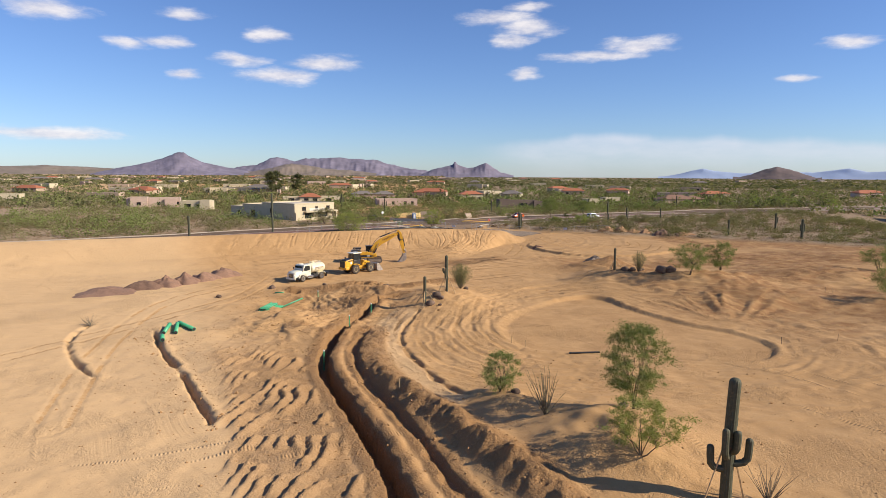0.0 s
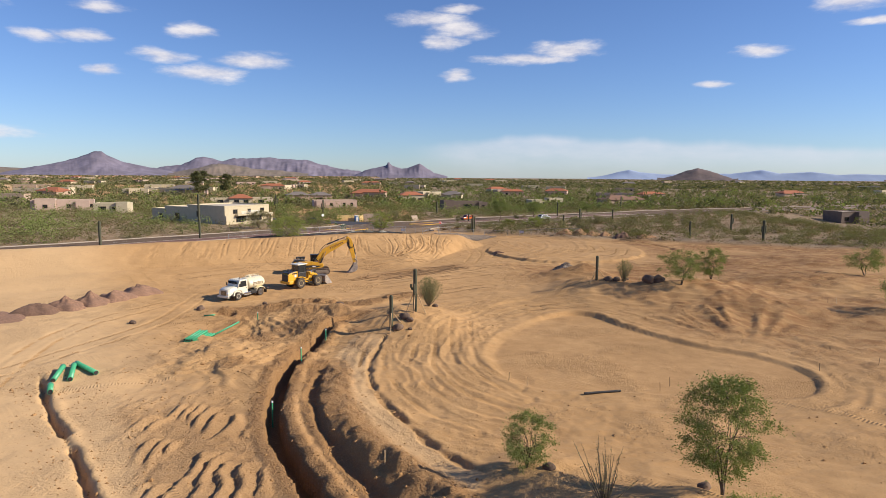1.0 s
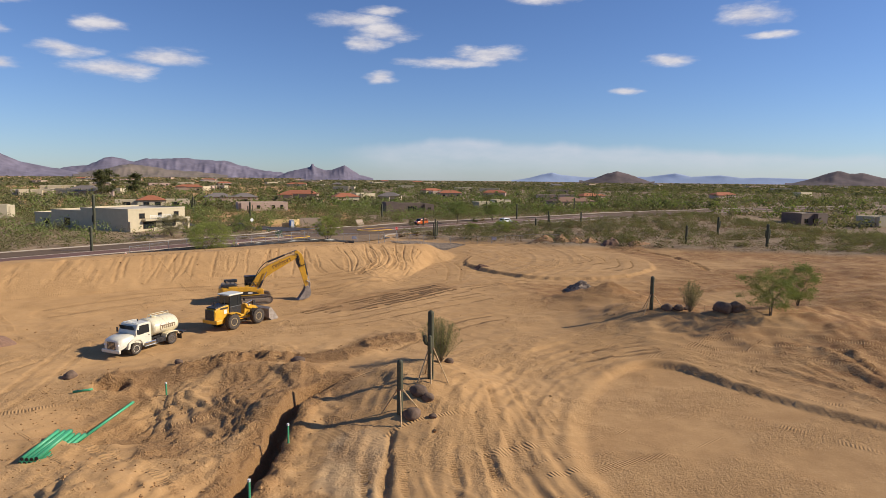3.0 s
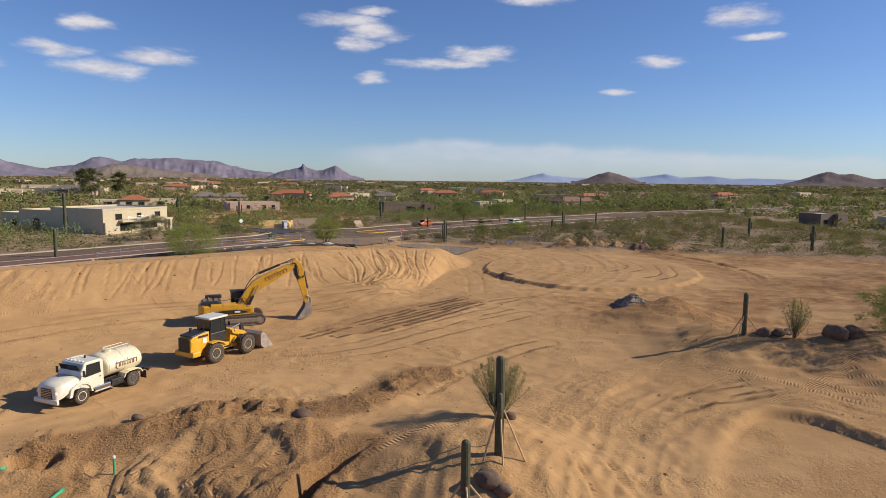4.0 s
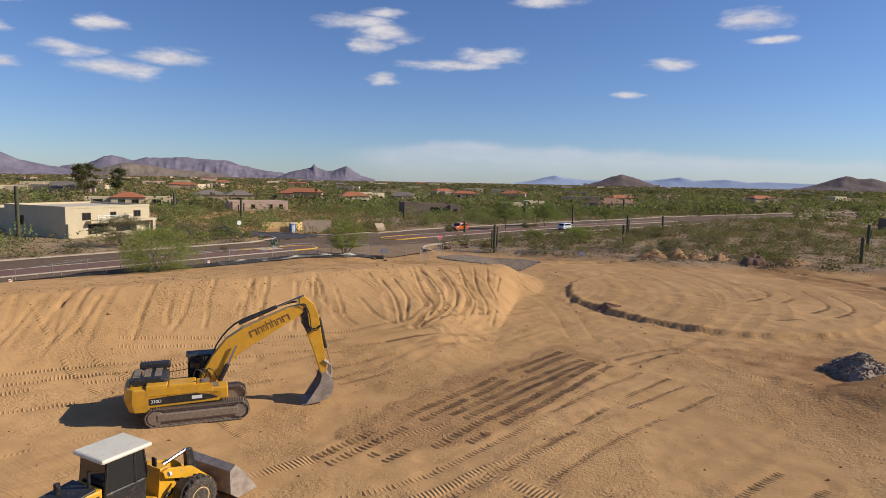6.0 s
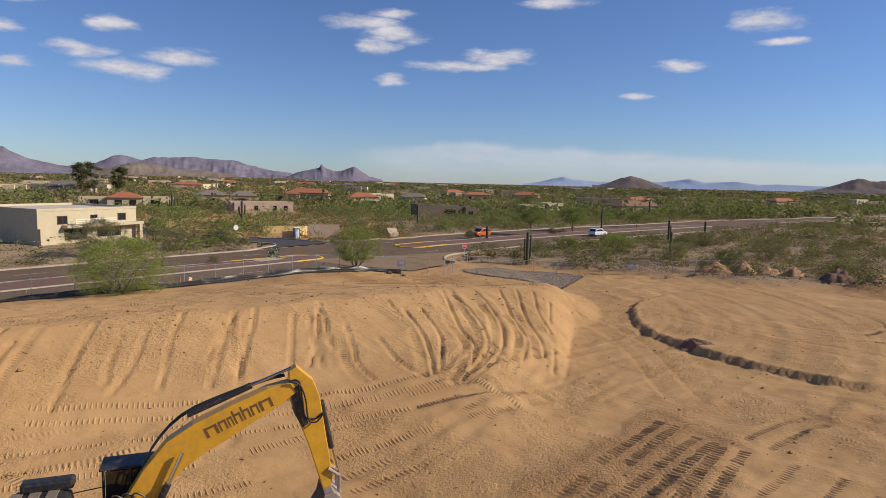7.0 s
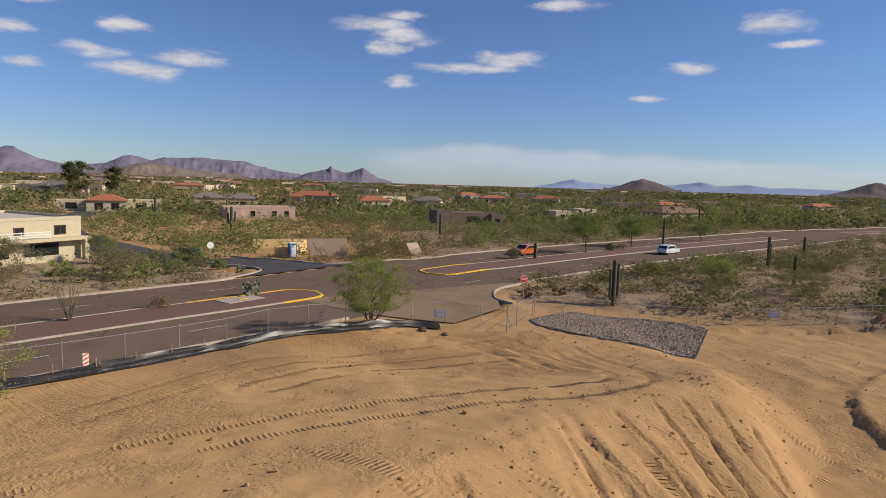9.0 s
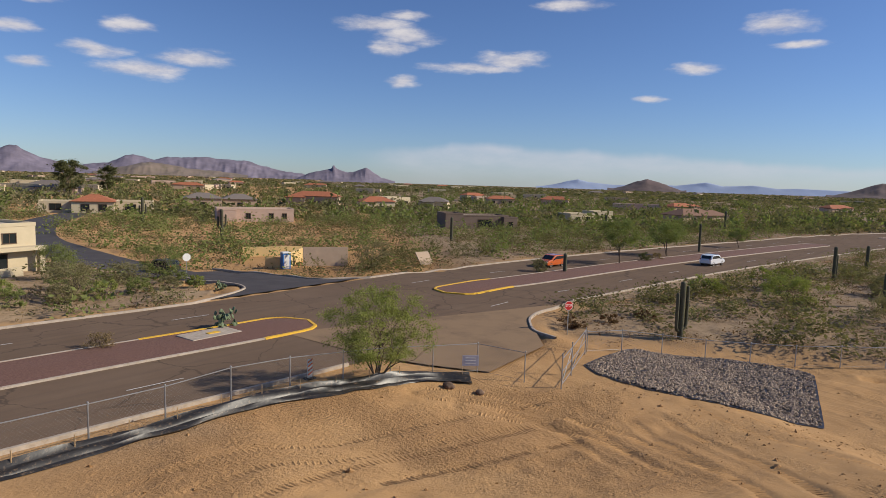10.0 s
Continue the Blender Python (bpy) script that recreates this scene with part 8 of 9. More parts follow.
house(37, 303, 8, [(1, 0, 14, 8, 3.4), (-8, -1, 5, 7, 3.9), (8, -3, 4, 5, 3.0)], STUCCO_DARK, "dark brown stucco house with flat roofs", windows=[(0, "front", 0, 0.6, 4, 2.0), (2, "front", 0, 0.8, 1.4, 1.3)])
house(86, 340, 10, [(-4, 0, 10, 8, 3.0), (6, 2, 8, 7, 3.8)], STUCCO_CREAM, "white house with low pale roofs among trees", windows=[(0, "front", -2, 0.8, 1.6, 1.4), (0, "front", 2, 0.8, 1.6, 1.4)])
house(125, 338, 15, [(0, 0, 18, 10, 3.0), (12, 2, 10, 8, 2.9)], STUCCO_TAN, "tan house under wide brown tile roofs", "hip", [(0, "front", -4, 0.8, 2, 1.4), (0, "front", 4, 0.8, 2, 1.4)], roof_mat=plain("brown_roof_tile", (0.22, 0.12, 0.075), 0.85, vary=0.2, scale=2.5))
house(-130, 284, 20, [(0, 0, 22, 8, 3.6), (-6, -2.5, 7, 5, 4.1), (7, -3, 5, 4, 3.2)], STUCCO_PINK, "long pink stucco house with stepped flat roofs", windows=[(0, "front", 2, 0.8, 1.4, 1.4), (0, "front", 10, 0.8, 1.0, 1.4), (1, "front", 0, 0.8, 1.6, 1.4)])
house(-104, 267, 8, [(0, 0, 12, 8, 3.5), (4, -3, 4, 4, 3.9)], STUCCO_CREAM, "cream stucco house with flat roof and dark openings", windows=[(0, "front", -3, 0.6, 2.6, 2.0), (0, "front", 1, 0.8, 1.0, 1.6)])
hrng = random.Random(5)
FAR = [(-215, 402, 20, 8, "flat", STUCCO_TAN), (-222, 322, 12, 9, "flat", STUCCO_CREAM), (-155, 496, 26, 9, "flat", STUCCO_CREAM), (-7, 410, 20, 9, "hip", STUCCO_TAN), (18, 402, 14, 9, "hip", STUCCO_CREAM), (46, 417, 13, 9, "grey", STUCCO_CREAM),
       (178, 474, 26, 10, "flat", STUCCO_PINK), (202, 470, 18, 9, "hip", STUCCO_TAN), (110, 530, 18, 9, "hip", STUCCO_TAN), (148, 530, 18, 9, "hip", STUCCO_PINK), (-164, 500, 16, 9, "flat", STUCCO_CREAM), (187, 250, 13, 9, "flat", STUCCO_DARK), (210, 238, 12, 8, "flat", STUCCO_CREAM)]
for i in range(95):
    r = math.exp(hrng.uniform(math.log(420), math.log(2600)))
    a = math.radians(hrng.uniform(-40, 46))
    if i % 4 and a > math.radians(14):
        a = math.radians(hrng.uniform(-40, 12))
    k = 1 + max(0, r - 900) / 3000
    FAR.append((r * math.sin(a) - 6, r * math.cos(a) + 80, hrng.uniform(14, 26) * k, hrng.uniform(8, 12) * k, hrng.choice(["flat", "flat", "flat", "flat", "hip", "grey"]), hrng.choice([STUCCO_CREAM, STUCCO_CREAM, STUCCO_TAN, STUCCO_PINK])))
for x, y, w, d, style, wall in FAR:
    turn = hrng.uniform(-25, 30)
    h = hrng.uniform(3.3, 4.6)
    tone = "cream" if wall is STUCCO_CREAM else "tan" if wall is STUCCO_TAN else "pinkish"
    words_for = {"flat": "pale flat parapet roofs", "hip": "red clay tile roof", "grey": "grey tile roof"}[style]
    blocks = [(0, 0, w, d, h)] + ([(hrng.uniform(-0.4, 0.4) * w, -d * 0.4, w * 0.4, d * 0.6, h * hrng.uniform(0.82, 1.15))] if hrng.random() < 0.7 else [])
    house(x, y, turn, blocks, wall, f"far {tone} desert house with {words_for} among trees", "flat" if style == "flat" else "hip",
          [(0, "front", -w * 0.3, 0.8, 2.0, 1.5), (0, "front", w * 0.05, 0.8, 1.6, 1.5), (0, "front", w * 0.33, 0.8, 2.2, 1.5)], None, ROOF_GREY if style == "grey" else None)

# yellow garden walls at the street corner
corner = thing("garden_wall", "yellow stucco yard wall with a stepped sloping panel", "wall")
for (x0, y0), (x1, y1), h in (((-12.6, 221.5), (-10.6, 221.3), 1.5), ((-9.8, 221.6), (-8.0, 229.5), 1.9), ((-8.0, 229.5), (-1.5, 230.5), 1.9), ((-17, 234), (-8.2, 236), 1.5)):
    z = min(at(x0, y0), at(x1, y1))
    m = look((0, 0, 0), (1, 0, 0))
    ang = math.degrees(math.atan2(y1 - y0, x1 - x0))
    part("panel", box(math.hypot(x1 - x0, y1 - y0), 0.25, h + 0.4, pose((x0 + x1) / 2, (y0 + y1) / 2, z + h / 2 - 0.2, 0, 0, ang), 0.03), STUCCO_YELLOW, corner)
part("panel", box(6.2, 0.22, 3.0, pose(-4.6, 224.0, at(-4.6, 224) + 1.1, -8, 0, 4), 0.03), STUCCO_TAN, corner, "tan leaning panel")
chute = thing("portable_toilet", "blue plastic portable toilet beside a yellow wall", "portable toilet", pose(-9.9, 220.6, at(-9.9, 220.6), 0, 0, 20))
part("cabin", box(1.1, 1.1, 2.1, pose(0, 0, 1.1), 0.05), BLUE_PLASTIC, chute)
part("door", box(0.7, 0.04, 1.8, pose(0, -0.56, 1.05), 0.02), PALE_LETTER, chute, "pale door")
part("roof", box(1.16, 1.16, 0.16, pose(0, 0, 2.22), 0.06), PALE_LETTER, chute, "white roof")
ramp = thing("leaning_board", "tan board leaning in roadside scrub", "board", pose(9.6, 224.6, at(9.6, 224.6), 0, 0, 30))
part("board", box(2.4, 0.12, 2.3, pose(0, 0, 0.9, -40, 0, 0), 0.02), STUCCO_TAN, ramp)
dark_car = sport_utility("dark parked car half hidden behind street corner shrubs", pose(-24.5, 216.8, at(-24.5, 216.8) + 0.06, 0, 0, 145), MACHINE_BLACK)


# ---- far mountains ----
# the blue of distance haze is put into this rock's colour
MOUNT_HAZE_BLUE = plain("haze_blue_rock", (0.33, 0.40, 0.54), 1.0, vary=0.08, scale=0.004)
# brown rock turned purple: distance haze mixed into the base colour
MOUNT_HAZE_PURPLE = plain("haze_purple_brown_rock", (0.185, 0.160, 0.205), 1.0, vary=0.25, scale=0.012, dirt=(0.12, 0.11, 0.15), dirt_amount=0.4)
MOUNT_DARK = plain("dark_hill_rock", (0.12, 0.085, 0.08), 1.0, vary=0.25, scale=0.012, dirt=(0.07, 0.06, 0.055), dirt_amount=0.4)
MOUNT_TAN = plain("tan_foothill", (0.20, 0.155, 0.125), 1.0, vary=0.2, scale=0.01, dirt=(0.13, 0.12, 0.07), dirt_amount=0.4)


def mountain(name, label, far, skyline, mat, deep=420, rough=1.0, seed=0):
    """A range whose skyline passes the given (turn, height) pairs in degrees, as seen from the works."""
    turns, heights = np.array(skyline).T
    n, m = 260, 20
    t = np.linspace(turns[0], turns[-1], n)
    e = np.interp(t, turns, heights)
    jag = fbm(t * 900 / (far / 4), np.zeros_like(t) + 7.0 * seed, 55, 230 + seed, 3)
    e = e + 0.10 * rough * jag * np.clip(e, 0, 0.6) / 0.6
    soft = np.hanning(31) / np.hanning(31).sum()
    dull = np.convolve(np.pad(e, 15, mode="edge"), soft, mode="valid")
    verts = []
    for j in range(m):
        f = j / (m - 1)
        r = far - deep + 1.6 * deep * f
        x, y = r * np.sin(np.radians(t)) - 4, r * np.cos(np.radians(t)) + 60
        fall = 1 - abs(f - 0.625) / 0.625 if f <= 0.625 else 1 - (f - 0.625) / 0.375
        keen = math.exp(-((f - 0.625) / 0.10) ** 2)
        crest = far * np.tan(np.radians(np.maximum(dull + (e - dull) * keen, -0.1))) + 13
        gully = fbm(x * 1.0, y * 1.0, 160, 200 + seed, 4) * 0.34 * rough + np.abs(vnoise(x, y * 0.35, 60, 210 + seed)) * -0.30 * rough + np.abs(vnoise(x, y * 0.5, 26, 240 + seed)) * -0.14 * rough
        z = -18 + (crest + 18) * fall ** 1.15 * (1 + gully * (1 - fall) * 1.6) + 3.0 * rough * vnoise(x, y, 24, 220 + seed) * fall
        verts.append(np.column_stack([x, y, z]))
    ids = np.arange(n * m).reshape(m, n)
    q = np.stack([ids[:-1, :-1].ravel(), ids[:-1, 1:].ravel(), ids[1:, 1:].ravel(), ids[1:, :-1].ravel()], 1)
    return tagged(new(name, mesh_of(name, np.concatenate(verts), q, mat, True)), label, "mountain", "", "structure")


mountain("mountain", "flat-topped dark desert butte on the horizon", 3900, [(-29.5, -0.1), (-27.5, 0.38), (-25.9, 0.67), (-24.1, 1.22), (-23.2, 1.62), (-22.9, 1.73), (-22.45, 1.72), (-22.2, 1.5), (-21.1, 0.95), (-19.3, 0.54), (-17.5, 0.2), (-16.5, -0.1)], MOUNT_HAZE_PURPLE, 380, 0.7, 1)
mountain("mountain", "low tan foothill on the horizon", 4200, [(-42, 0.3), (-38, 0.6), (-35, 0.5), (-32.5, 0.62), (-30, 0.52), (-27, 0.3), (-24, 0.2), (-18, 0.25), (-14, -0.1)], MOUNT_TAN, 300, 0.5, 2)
mountain("mountain", "long rugged mountain range on the horizon, coloured purple for haze", 4350, [(-19.2, 0.1), (-18.2, 0.6), (-16.5, 0.86), (-15.4, 1.42), (-14.8, 1.56), (-14.1, 1.40), (-13.2, 1.19), (-12.2, 1.45), (-11.2, 1.42), (-9.3, 1.58), (-8.6, 1.45), (-6.0, 1.36), (-5.0, 1.0), (-4.2, 0.86), (-3.4, 0.62), (-2.2, 0.46), (-1.0, 0.3), (0.4, -0.1)], MOUNT_HAZE_PURPLE, 420, 1.0, 3)
mountain("mountain", "brown foothill before a haze-purple range", 3800, [(-17.6, 0.0), (-15.5, 0.55), (-13.6, 1.0), (-12.2, 0.85), (-10.8, 0.55), (-8.5, 0.4), (-6, 0.1)], MOUNT_TAN, 260, 0.9, 4)
mountain("mountain", "twin hills with a rock needle on the horizon", 4100, [(-2.0, -0.1), (-0.9, 0.42), (0.35, 0.72), (0.95, 0.86), (1.08, 0.98), (1.13, 1.15), (1.30, 1.14), (1.36, 0.98), (1.55, 0.85), (2.4, 0.58), (2.9, 0.62), (3.5, 0.86), (4.05, 1.06), (4.5, 0.78), (5.4, 0.2), (6.6, -0.1)], MOUNT_HAZE_PURPLE, 220, 0.6, 5)
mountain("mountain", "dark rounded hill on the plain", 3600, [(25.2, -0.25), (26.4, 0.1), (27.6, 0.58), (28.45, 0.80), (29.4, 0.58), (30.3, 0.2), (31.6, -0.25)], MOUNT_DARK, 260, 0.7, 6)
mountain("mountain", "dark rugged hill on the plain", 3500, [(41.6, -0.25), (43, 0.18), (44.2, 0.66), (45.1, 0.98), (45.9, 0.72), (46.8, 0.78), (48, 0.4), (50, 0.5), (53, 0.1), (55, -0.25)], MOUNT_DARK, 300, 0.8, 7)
mountain("mountain", "far mountains low on the horizon, coloured pale blue for haze", 4550, [(19.2, -0.2), (20.8, 0.1), (21.9, 0.42), (22.8, 0.60), (23.7, 0.38), (25.9, 0.18), (29, 0.3), (31, 0.28), (33.3, 0.62), (34.5, 0.32), (36.8, 0.46), (38.5, 0.25), (40, 0.3), (44, 0.2), (52, 0.4), (56, -0.2)], MOUNT_HAZE_BLUE, 140, 0.3, 8)


# ---- pipes, timber and small things on the works ----
def pipe(x0, y0, x1, y1, r=0.16, lift=0.0, label="green plastic sewer pipe lying on dirt", group="loose green pipes", lean=0.0):
    z0, z1 = at(x0, y0), at(x1, y1)
    z = max(z0, z1) if abs(z0 - z1) < 0.3 else z1
    size = math.hypot(x1 - x0, y1 - y0)
    t = thing("pipe", label, "pipe", pose((x0 + x1) / 2, (y0 + y1) / 2, (z0 + z1) / 2 + r + lift, 0, 0, math.degrees(math.atan2(y1 - y0, x1 - x0)) + 90), group)
    b = lathe([(r * 0.86, size / 2 - 0.02), (r, size / 2), (r, -size / 2 + 0.35), (r * 1.12, -size / 2 + 0.30), (r * 1.12, -size / 2), (r * 0.86, -size / 2 + 0.02)], 16)
    part("tube", b, GREEN_PIPE, t)
    # black discs on the closed ends imitate the shade inside the pipe
    for e in (size / 2 - 0.015, -size / 2 + 0.015):
        part("bore_shade", rod(r * 0.85, r * 0.85, 0.02, pose(0, e * 1.002, 0, 90), 14), MACHINE_BLACK, t, "black disc standing for shade inside the tube")
    return t


for a in ((-29.0, 63.9, -30.0, 67.7), (-27.9, 64.3, -29.4, 68.3), (-26.6, 65.9, -29.4, 68.8), (-27.9, 61.2, -28.7, 62.9)):
    pipe(*a, r=0.2)
brng = random.Random(9)
for i in range(11):
    o = i * 0.26
    row = 0 if i < 7 else 0.24
    o = (i if i < 7 else i - 6.5) * 0.22
    pipe(-22.6 + o * 0.95, 75.9 + o * 0.25, -22.9 + o * 0.95 + 0.9 + brng.uniform(-0.1, 0.1), 79.6 + o * 0.25, 0.11, row, "green plastic pipe in a stacked bundle", "bundle of green pipes")
pipe(-20.8, 79.2, -19.3, 85.5, 0.09, 0.05, "long thin pale green pipe on dirt", "bundle of green pipes")
for x, y, h in ((-11.2, 69.6, 1.3), (-11.9, 57.8, 1.9), (-9.5, 76.2, 1.1), (-18.2, 87.0, 0.9)):
    st = thing("pipe_riser", "upright pale green pipe marking the trench", "pipe", pose(x + 0.75, y, at(x + 0.75, y)), "trench risers")
    part("tube", rod(0.06, 0.06, h + 0.4, pose(0, 0, h / 2 - 0.15), 10), GREEN_PIPE, st)
    part("cap", rod(0.075, 0.075, 0.12, pose(0, 0, h + 0.02), 10), PALE_LETTER, st, "pale cap")
pipe(-23.6, 87.2, -22.4, 87.5, 0.08, 0.0, "short green pipe end beside a dug pit")
black = thing("black_pipe", "black plastic pipe lying at the hollow's edge", "pipe", pose(13.6, 58.0, at(13.6, 58.0) + 0.08, 0, 0, 96))
part("tube", rod(0.09, 0.09, 3.0, pose(0, 0, 0, 90), 12), SILT_BLACK, black)
white = thing("white_pipe", "white plastic pipe lying on packed dirt", "pipe", pose(-15.6, 30.9, at(-15.6, 30.9) + 0.06, 0, 0, 88))
part("tube", rod(0.06, 0.06, 1.9, pose(0, 0, 0, 90), 12), PALE_LETTER, white)
for x, y in ((52.7, 84.8), (53.4, 84.2), (40.5, 62.5), (34.5, 62), (8.3, 60.5), (18.7, 59.0), (7.0, 61.4), (20, 60), (-3.2, 46.5), (33, 96.2), (13.2, 29), (86, 118), (80, 112), (76, 108)):
    st = thing("survey_stake", "short wooden survey stake driven into dirt", "stake", pose(x, y, at(x, y), brng.uniform(-6, 6), brng.uniform(-6, 6), brng.uniform(0, 90)), "survey stakes")
    part("stake", plate([(-0.03, -0.2), (0.03, -0.2), (0.03, 0.75), (-0.03, 0.78)], 0.03), WOOD if brng.random() < 0.6 else TIMBER, st)
snag = wand_bush("dead_brush", "heap of dead branches on graded dirt", -39.3, 68.6, 1.5, 61, 22, None, 0.9)


def rock(x, y, size, seed, label, mat=None, group="boulders", sink=0.25, flat=0.75):
    r = random.Random(seed)
    b = bmesh.new()
    bmesh.ops.create_icosphere(b, subdivisions=3, radius=1.0)
    off = Vector((r.uniform(0, 50), r.uniform(0, 50), r.uniform(0, 50)))
    for v in b.verts:
        d = v.co.normalized()
        v.co = d * (1 + 0.28 * noise.noise(d * 1.3 + off) + 0.12 * noise.noise(d * 3.6 + off) + 0.05 * noise.noise(d * 8 + off))
        v.co = Vector((v.co.x * size * 1.15, v.co.y * size, v.co.z * size * flat))
    for f in b.faces:
        f.smooth = True
    me = bpy.data.meshes.new("boulder")
    b.to_mesh(me)
    b.free()
    me.materials.append(mat or BOULDER)
    ob = tagged(new("boulder", me), label, "rock", group)
    ob.matrix_basis = pose(x, y, at(x, y) + size * (flat - sink) * 0.6, 0, 0, r.uniform(0, 360))
    return ob


for i, (x, y, s) in enumerate(((-0.6, 78.3, 0.55), (-0.1, 77.7, 0.4), (-1.4, 76.2, 0.5), (28.3, 95.8, 0.55), (29.4, 95.4, 0.5), (30.6, 95.8, 0.3), (33.2, 93.6, 0.9), (34.3, 93.2, 0.75), (31.2, 96.4, 0.28), (-0.2, 75.8, 0.22), (3.4, 86.6, 0.35), (5.4, 43.8, 0.3), (12.3, 40.7, 0.3), (-30.5, 84.5, 0.35), (-17.5, 92.3, 0.3), (-25.0, 91.1, 0.45), (-8.2, 90.6, 0.5), (1.4, 167.2, 0.3), (3.0, 166.6, 0.24))):
    rock(x, y, s, i, "rough brown boulder half sunk in dirt" if s > 0.3 else "small brown stone lying in dirt")


def heap(name, label, x, y, rx, ry, h, mat, seed, stones=0, stone=0.12, turn=0.0):
    """A heap of loose material: a lumpy cone, strewn with stones."""
    n, m = 40, 16
    r0 = np.random.default_rng(seed)
    v = []
    ca, sa = math.cos(radians(turn)), math.sin(radians(turn))
    for j in range(m):
        f = j / (m - 1)
        for i in range(n):
            a = 2 * math.pi * i / n
            wob = 1 + 0.14 * math.sin(3 * a + seed) + 0.07 * math.sin(7 * a + 2 * seed)
            lx, ly = rx * f * wob * math.cos(a), ry * f * wob * math.sin(a)
            px, py = x + lx * ca - ly * sa, y + lx * sa + ly * ca
            v.append((px, py, 0))
    v = np.array(v)
    f = np.repeat(np.arange(m) / (m - 1), n)
    up = h * np.clip(1 - f, 0, 1) ** 0.8 * (1 + 0.30 * fbm(v[:, 0], v[:, 1], 1.2, seed)) + 0.05 * vnoise(v[:, 0], v[:, 1], 0.3, seed + 1) * (1 - f) - 0.08 * f ** 6
    v[:, 2] = land(v[:, 0], v[:, 1]) + up
    ids = np.arange(n * m).reshape(m, n)
    q = np.stack([ids[:-1].ravel(), ids[1:].ravel(), np.roll(ids[1:], -1, 1).ravel(), np.roll(ids[:-1], -1, 1).ravel()], 1)
    t = thing(name, label, "dirt pile" if not stones else "gravel pile")
    part("mound", mesh_of("mound", v, q, mat, True), None, t)
    if stones:
        pick = r0.integers(0, len(v) - n, stones)
        vs, fs = pebbles(v[pick] + r0.normal(0, 0.08, (stones, 3)) * np.array([1, 1, 0.3]), stone, r0)
        ob = part("loose_gravel", mesh_of("loose_gravel", vs, fs, mat), None, t)
        tagged(ob, kind="stuff")
    return t


PEB = np.array([(1, 0, 0), (-1, 0, 0), (0, 1, 0), (0, -1, 0), (0, 0, 1), (0, 0, -1)], float)
PEB_F = np.array([(0, 2, 4), (2, 1, 4), (1, 3, 4), (3, 0, 4), (2, 0, 5), (1, 2, 5), (3, 1, 5), (0, 3, 5)])


def pebbles(centres, size, r0):
    """Angular stones, eight faces each."""
    n = len(centres)
    s = size * r0.uniform(0.5, 1.5, (n, 1, 1)) * np.array([1.0, 1.0, 0.7])
    v = PEB[None] * s * r0.uniform(0.65, 1.3, (n, 6, 1))
    a = r0.uniform(0, 6.28, n)
    c, sn = np.cos(a)[:, None], np.sin(a)[:, None]
    x, y = v[:, :, 0] * c - v[:, :, 1] * sn, v[:, :, 0] * sn + v[:, :, 1] * c
    tilt = r0.normal(0, 0.5, (n, 1))
    v = np.stack([x, y * np.cos(tilt) - v[:, :, 2] * np.sin(tilt), y * np.sin(tilt) + v[:, :, 2] * np.cos(tilt)], 2) + centres[:, None]
    f = (PEB_F[None] + 6 * np.arange(n)[:, None, None]).reshape(-1, 3)
    return v.reshape(-1, 3), f


for i, (x, y, r, h) in enumerate(((-43.6, 90.6, 2.7, 1.15), (-41.2, 92.6, 2.5, 1.3), (-39.4, 95.2, 2.4, 1.35), (-37.6, 98.2, 2.4, 1.25), (-35.8, 101.6, 2.7, 1.4), (-47.5, 87.2, 4.2, 0.6))):
    heap("dirt_pile", "heap of dark brown loose soil in a row", x, y, r, r * 0.9, h, RUST_ROCK, 3 + i)
heap("gravel_pile", "heap of grey crushed rock on graded dirt", 28.6, 116.2, 2.4, 2.0, 1.25, PILE_ROCK, 21, 900, 0.12)
heap("gravel_pile", "small low heap of brown gravel at the green's edge", 20.9, 137.3, 1.5, 0.7, 0.30, RUST_ROCK, 22, 240, 0.06)
heap("dirt_pile", "dark soil heap at the edge of open desert", 56.6, 161.0, 1.9, 1.7, 1.7, RUST_ROCK, 23)
RED_SOIL = plain("reddish_soil", (0.36, 0.20, 0.10), 0.95, vary=0.25, scale=2, bump=0.05, bump_scale=5)
for x, y, rx, ry, h, k in ((44.5, 167.8, 2.6, 1.6, 1.2, 24), (48.0, 167.0, 2.4, 1.5, 1.4, 25), (51.0, 166.2, 2.3, 1.5, 1.1, 26), (53.6, 164.6, 1.6, 1.2, 1.0, 27), (62.0, 159.5, 2.6, 1.6, 0.9, 28)):
    heap("dirt_pile", "reddish soil heap at the edge of open desert", x, y, rx, ry, h, RED_SOIL, k)


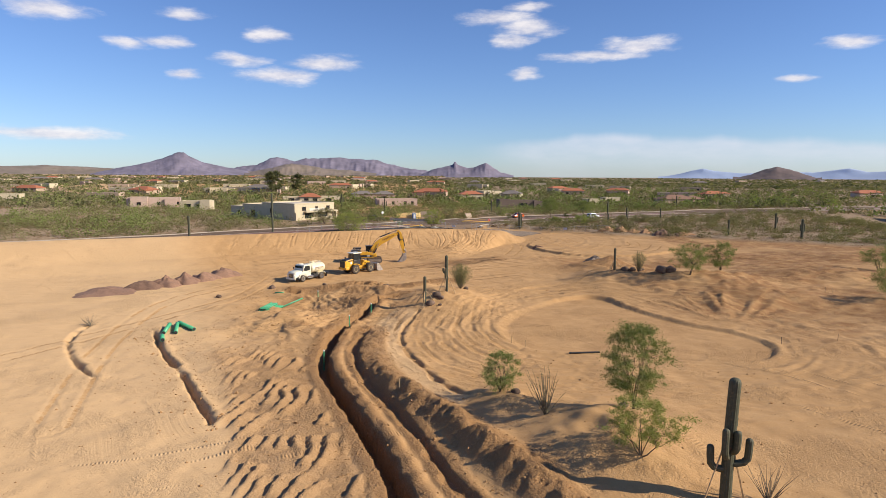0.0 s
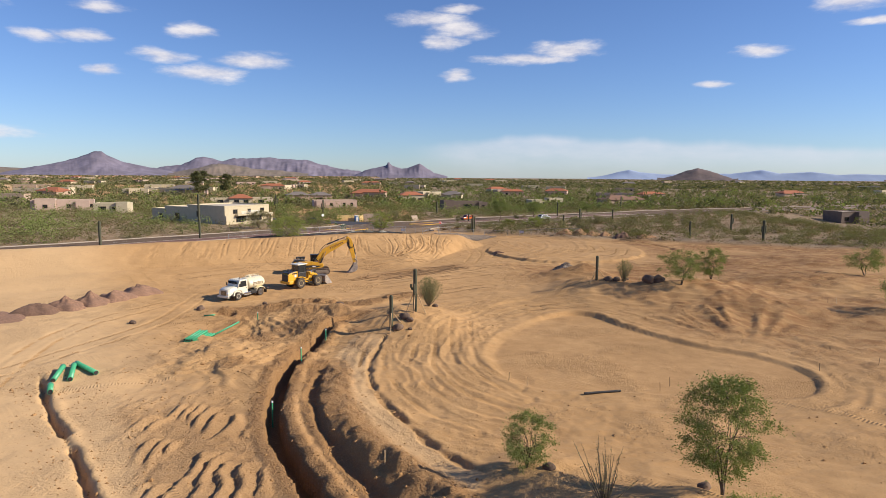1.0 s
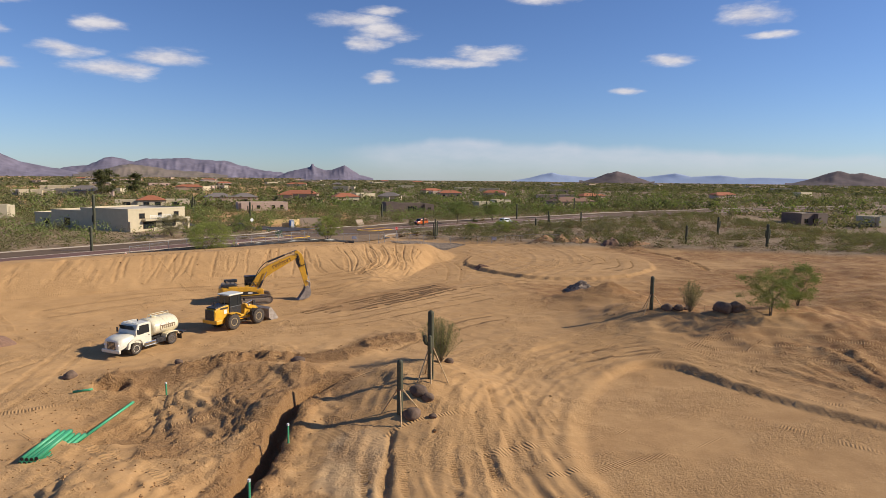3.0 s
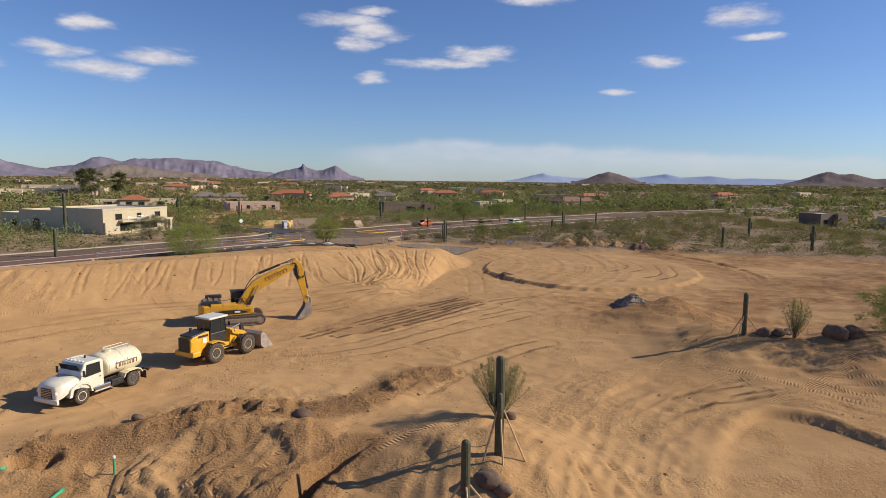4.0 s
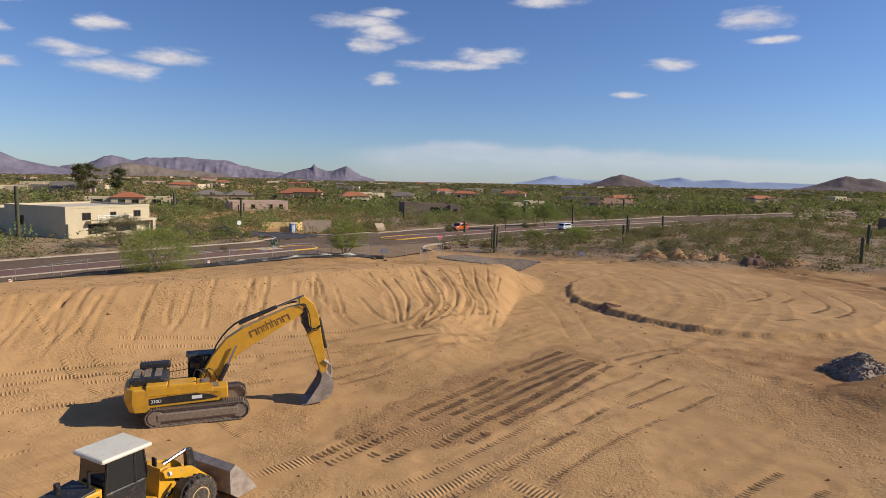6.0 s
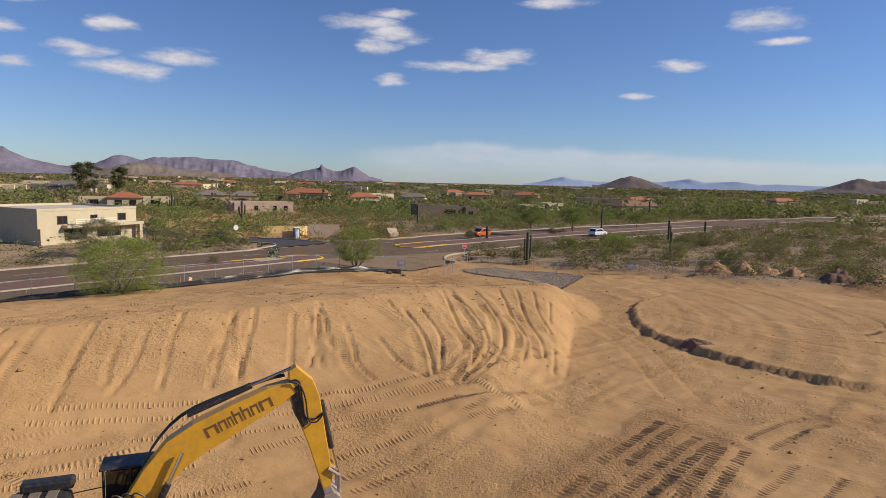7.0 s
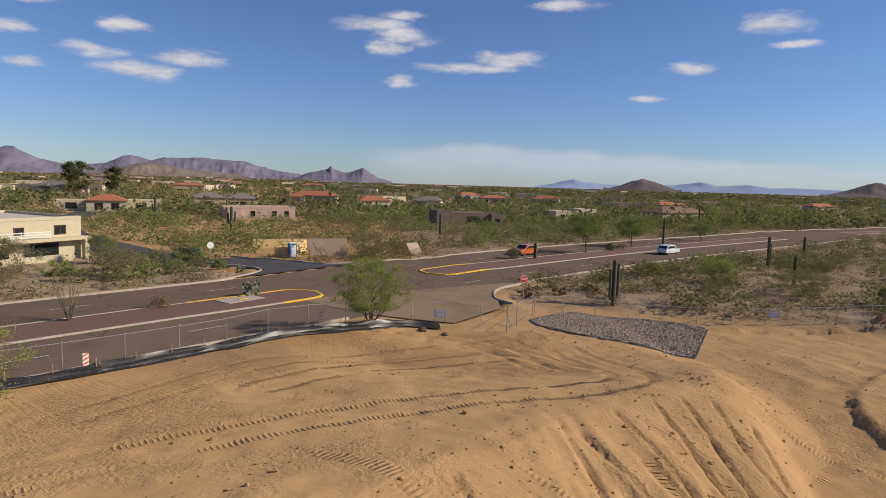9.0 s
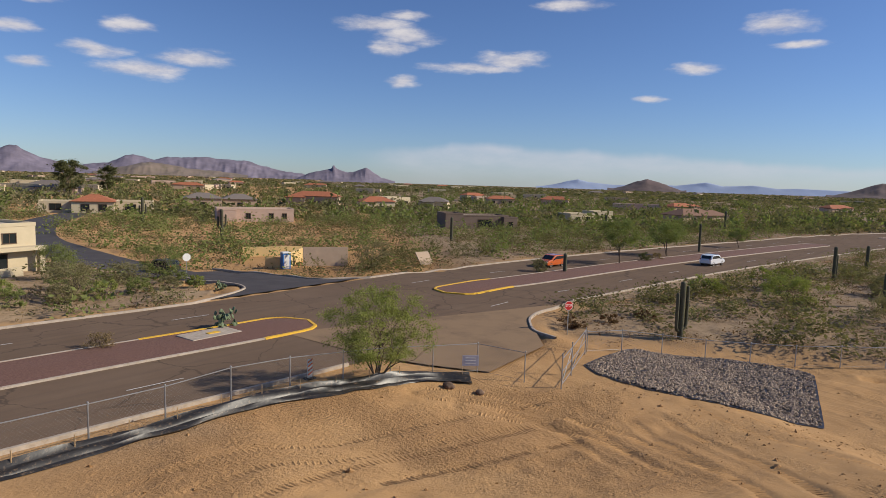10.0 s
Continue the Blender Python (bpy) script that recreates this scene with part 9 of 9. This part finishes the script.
# ---- marks of wheels and crawlers pressed into the earth ----
def tread_marks(label, line, gauge, bar_w, gap, width=0.5, height=0.022, skew=0.0):
    """Two rows of pressed cross bars along a line."""
    line = resample(line, gap)
    along = np.gradient(line, axis=0)
    along /= np.linalg.norm(along, axis=1)[:, None]
    left = np.stack([-along[:, 1], along[:, 0]], 1)
    r0 = np.random.default_rng(len(line))
    vs, fs, n = [], [], 0
    for o in ((-gauge / 2, gauge / 2) if gauge else (0.0,)):
        keep = vnoise(line[:, 0] + o, line[:, 1], 2.5, 97) > -0.55
        p, e, l = line[keep], along[keep], left[keep]
        k = len(p)
        wob = r0.uniform(0.75, 1.1, (k, 1))
        rows = []
        for u, v, up in ((-1, -1, -0.06), (-1, 1, -0.06), (0, -0.92, 1), (0, 0.92, 1), (1, -1, -0.06), (1, 1, -0.06)):
            q = p + l * (o + v * width / 2 * wob) + e * (u * bar_w / 2 + skew * v * width / 2)
            rows.append(np.column_stack([q, land(q[:, 0], q[:, 1]) + np.where(up > 0, height * wob[:, 0], -0.02)]))
        vs.append(np.stack(rows, 1).reshape(-1, 3))
        base = n + 6 * np.arange(k)[:, None]
        fs.append(np.concatenate([base + np.array([0, 2, 3, 1]), base + np.array([2, 4, 5, 3])]))
        n += 6 * k
    me = mesh_of("tread_marks", np.concatenate(vs), np.concatenate(fs), EARTH)
    for key, value in (("worked", 1.0), ("loose", 0.0), ("red", 0.0), ("pale", 0.0)):
        me.attributes.new(key, "FLOAT", "POINT").data.foreach_set("value", np.full(len(me.vertices), value, np.float32))
    return tagged(new("tread_marks", me), label, "tread marks", "", "stuff")


for line, gauge, width, gap in RUTS:
    if width < 0.33:
        continue
    tread_marks("tread marks of machines pressed into tan dirt", line, gauge, 0.6 * gap, gap, 0.9 * width, 0.05 if gap > 0.29 else 0.018 if gap > 0.2 else 0.018 if gauge else 0.014)
# clods strewn over the worked earth
r0 = np.random.default_rng(404)
n = 70000
cx, cy = r0.uniform(-34, 30, n), r0.uniform(28, 168, n)
near_soft = np.minimum.reduce([line_distance(cx, cy, l, 8.0)[0] for l in (TRENCH, SPOIL, DITCH, CUT, BREAK)])
dcr, scr, _ = line_distance(cx, cy, CREST)
dug = (cx < -8) & (cx > -26) & (cy > 58) & (cy < 92)
chance = 0.04 + 0.75 * np.exp(-(near_soft / 1.8) ** 2) + 0.35 * dug + 0.2 * (dcr < 4) + 0.2 * ((cx + 0.4 * (cy - 40) > -14) & (cx < -4) & (cy < 60))
keep = (r0.uniform(0, 1, n) < chance) & (blob_distance(cx, cy, POND, 4.0)[0] > 0.6)
cx, cy = cx[keep], cy[keep]
v, f = pebbles(np.column_stack([cx, cy, land(cx, cy) + 0.01]), 0.045 * np.exp(r0.normal(0, 0.45, (len(cx), 1, 1))), r0)
me = mesh_of("clods", v, f, EARTH)
for key, value in (("worked", 1.0), ("loose", 0.5), ("red", 0.1), ("pale", 0.0)):
    me.attributes.new(key, "FLOAT", "POINT").data.foreach_set("value", np.full(len(me.vertices), value, np.float32))
tagged(new("clods", me), "loose clods of tan earth strewn about", "clods", "", "stuff")

# ---- rock lining beside the gate ----
BED = resample(np.array([(11.1, 171.5), (11.0, 169.6), (12.9, 166.2), (16.4, 163.2), (20.6, 162.1), (24.0, 166.3), (27.4, 170.5), (27.2, 171.3), (23.2, 174.6), (17.0, 176.4), (14.0, 174.3), (11.1, 171.5)], float), 0.7)
n = 17000
cx, cy = r0.uniform(10, 28, n), r0.uniform(162, 177, n)
inside = blob_distance(cx, cy, BED)[0] < -0.15
cx, cy = cx[inside], cy[inside]
lining = thing("rock_lining", "bed of angular grey riprap rock on black cloth", "riprap")
near = np.argsort(np.hypot(cx - 14, cy - 167))
shapes = []
for k in range(6):
    v, f = pebbles(np.zeros((1, 3)), 0.11, np.random.default_rng(800 + k))
    shapes.append(mesh_of("stone", v, f, GREY_ROCK))
for i in near[:300]:
    ob = part("stone", shapes[i % 6], None, lining)
    ob.matrix_basis = pose(cx[i], cy[i], at(cx[i], cy[i]) + 0.09, 0, 0, (i * 47) % 360) @ Matrix.Scale(0.7 + 0.6 * ((i * 31) % 17) / 17, 4)
rest = near[300:]
v, f = pebbles(np.column_stack([cx[rest], cy[rest], land(cx[rest], cy[rest]) + 0.06]), 0.095, r0)
tagged(part("riprap", mesh_of("riprap", v, f, GREY_ROCK), None, lining), kind="stuff")
cloth_line = np.vstack([BED, BED[:1]])
cells = []
u = np.linspace(0.02, 1.0, 8)
c0 = BED.mean(axis=0)
rows = [c0 + (BED - c0) * k * 1.0 for k in u]
verts = np.concatenate([np.column_stack([p, land(p[:, 0], p[:, 1]) + 0.035]) for p in rows])
m = len(BED)
ids = np.arange(m * 8).reshape(8, m)
q = np.stack([ids[:-1].ravel(), ids[1:].ravel(), np.roll(ids[1:], -1, 1).ravel(), np.roll(ids[:-1], -1, 1).ravel()], 1)
part("cloth", mesh_of("cloth", verts, q, SILT_BLACK), None, lining, "black filter cloth under the rock")
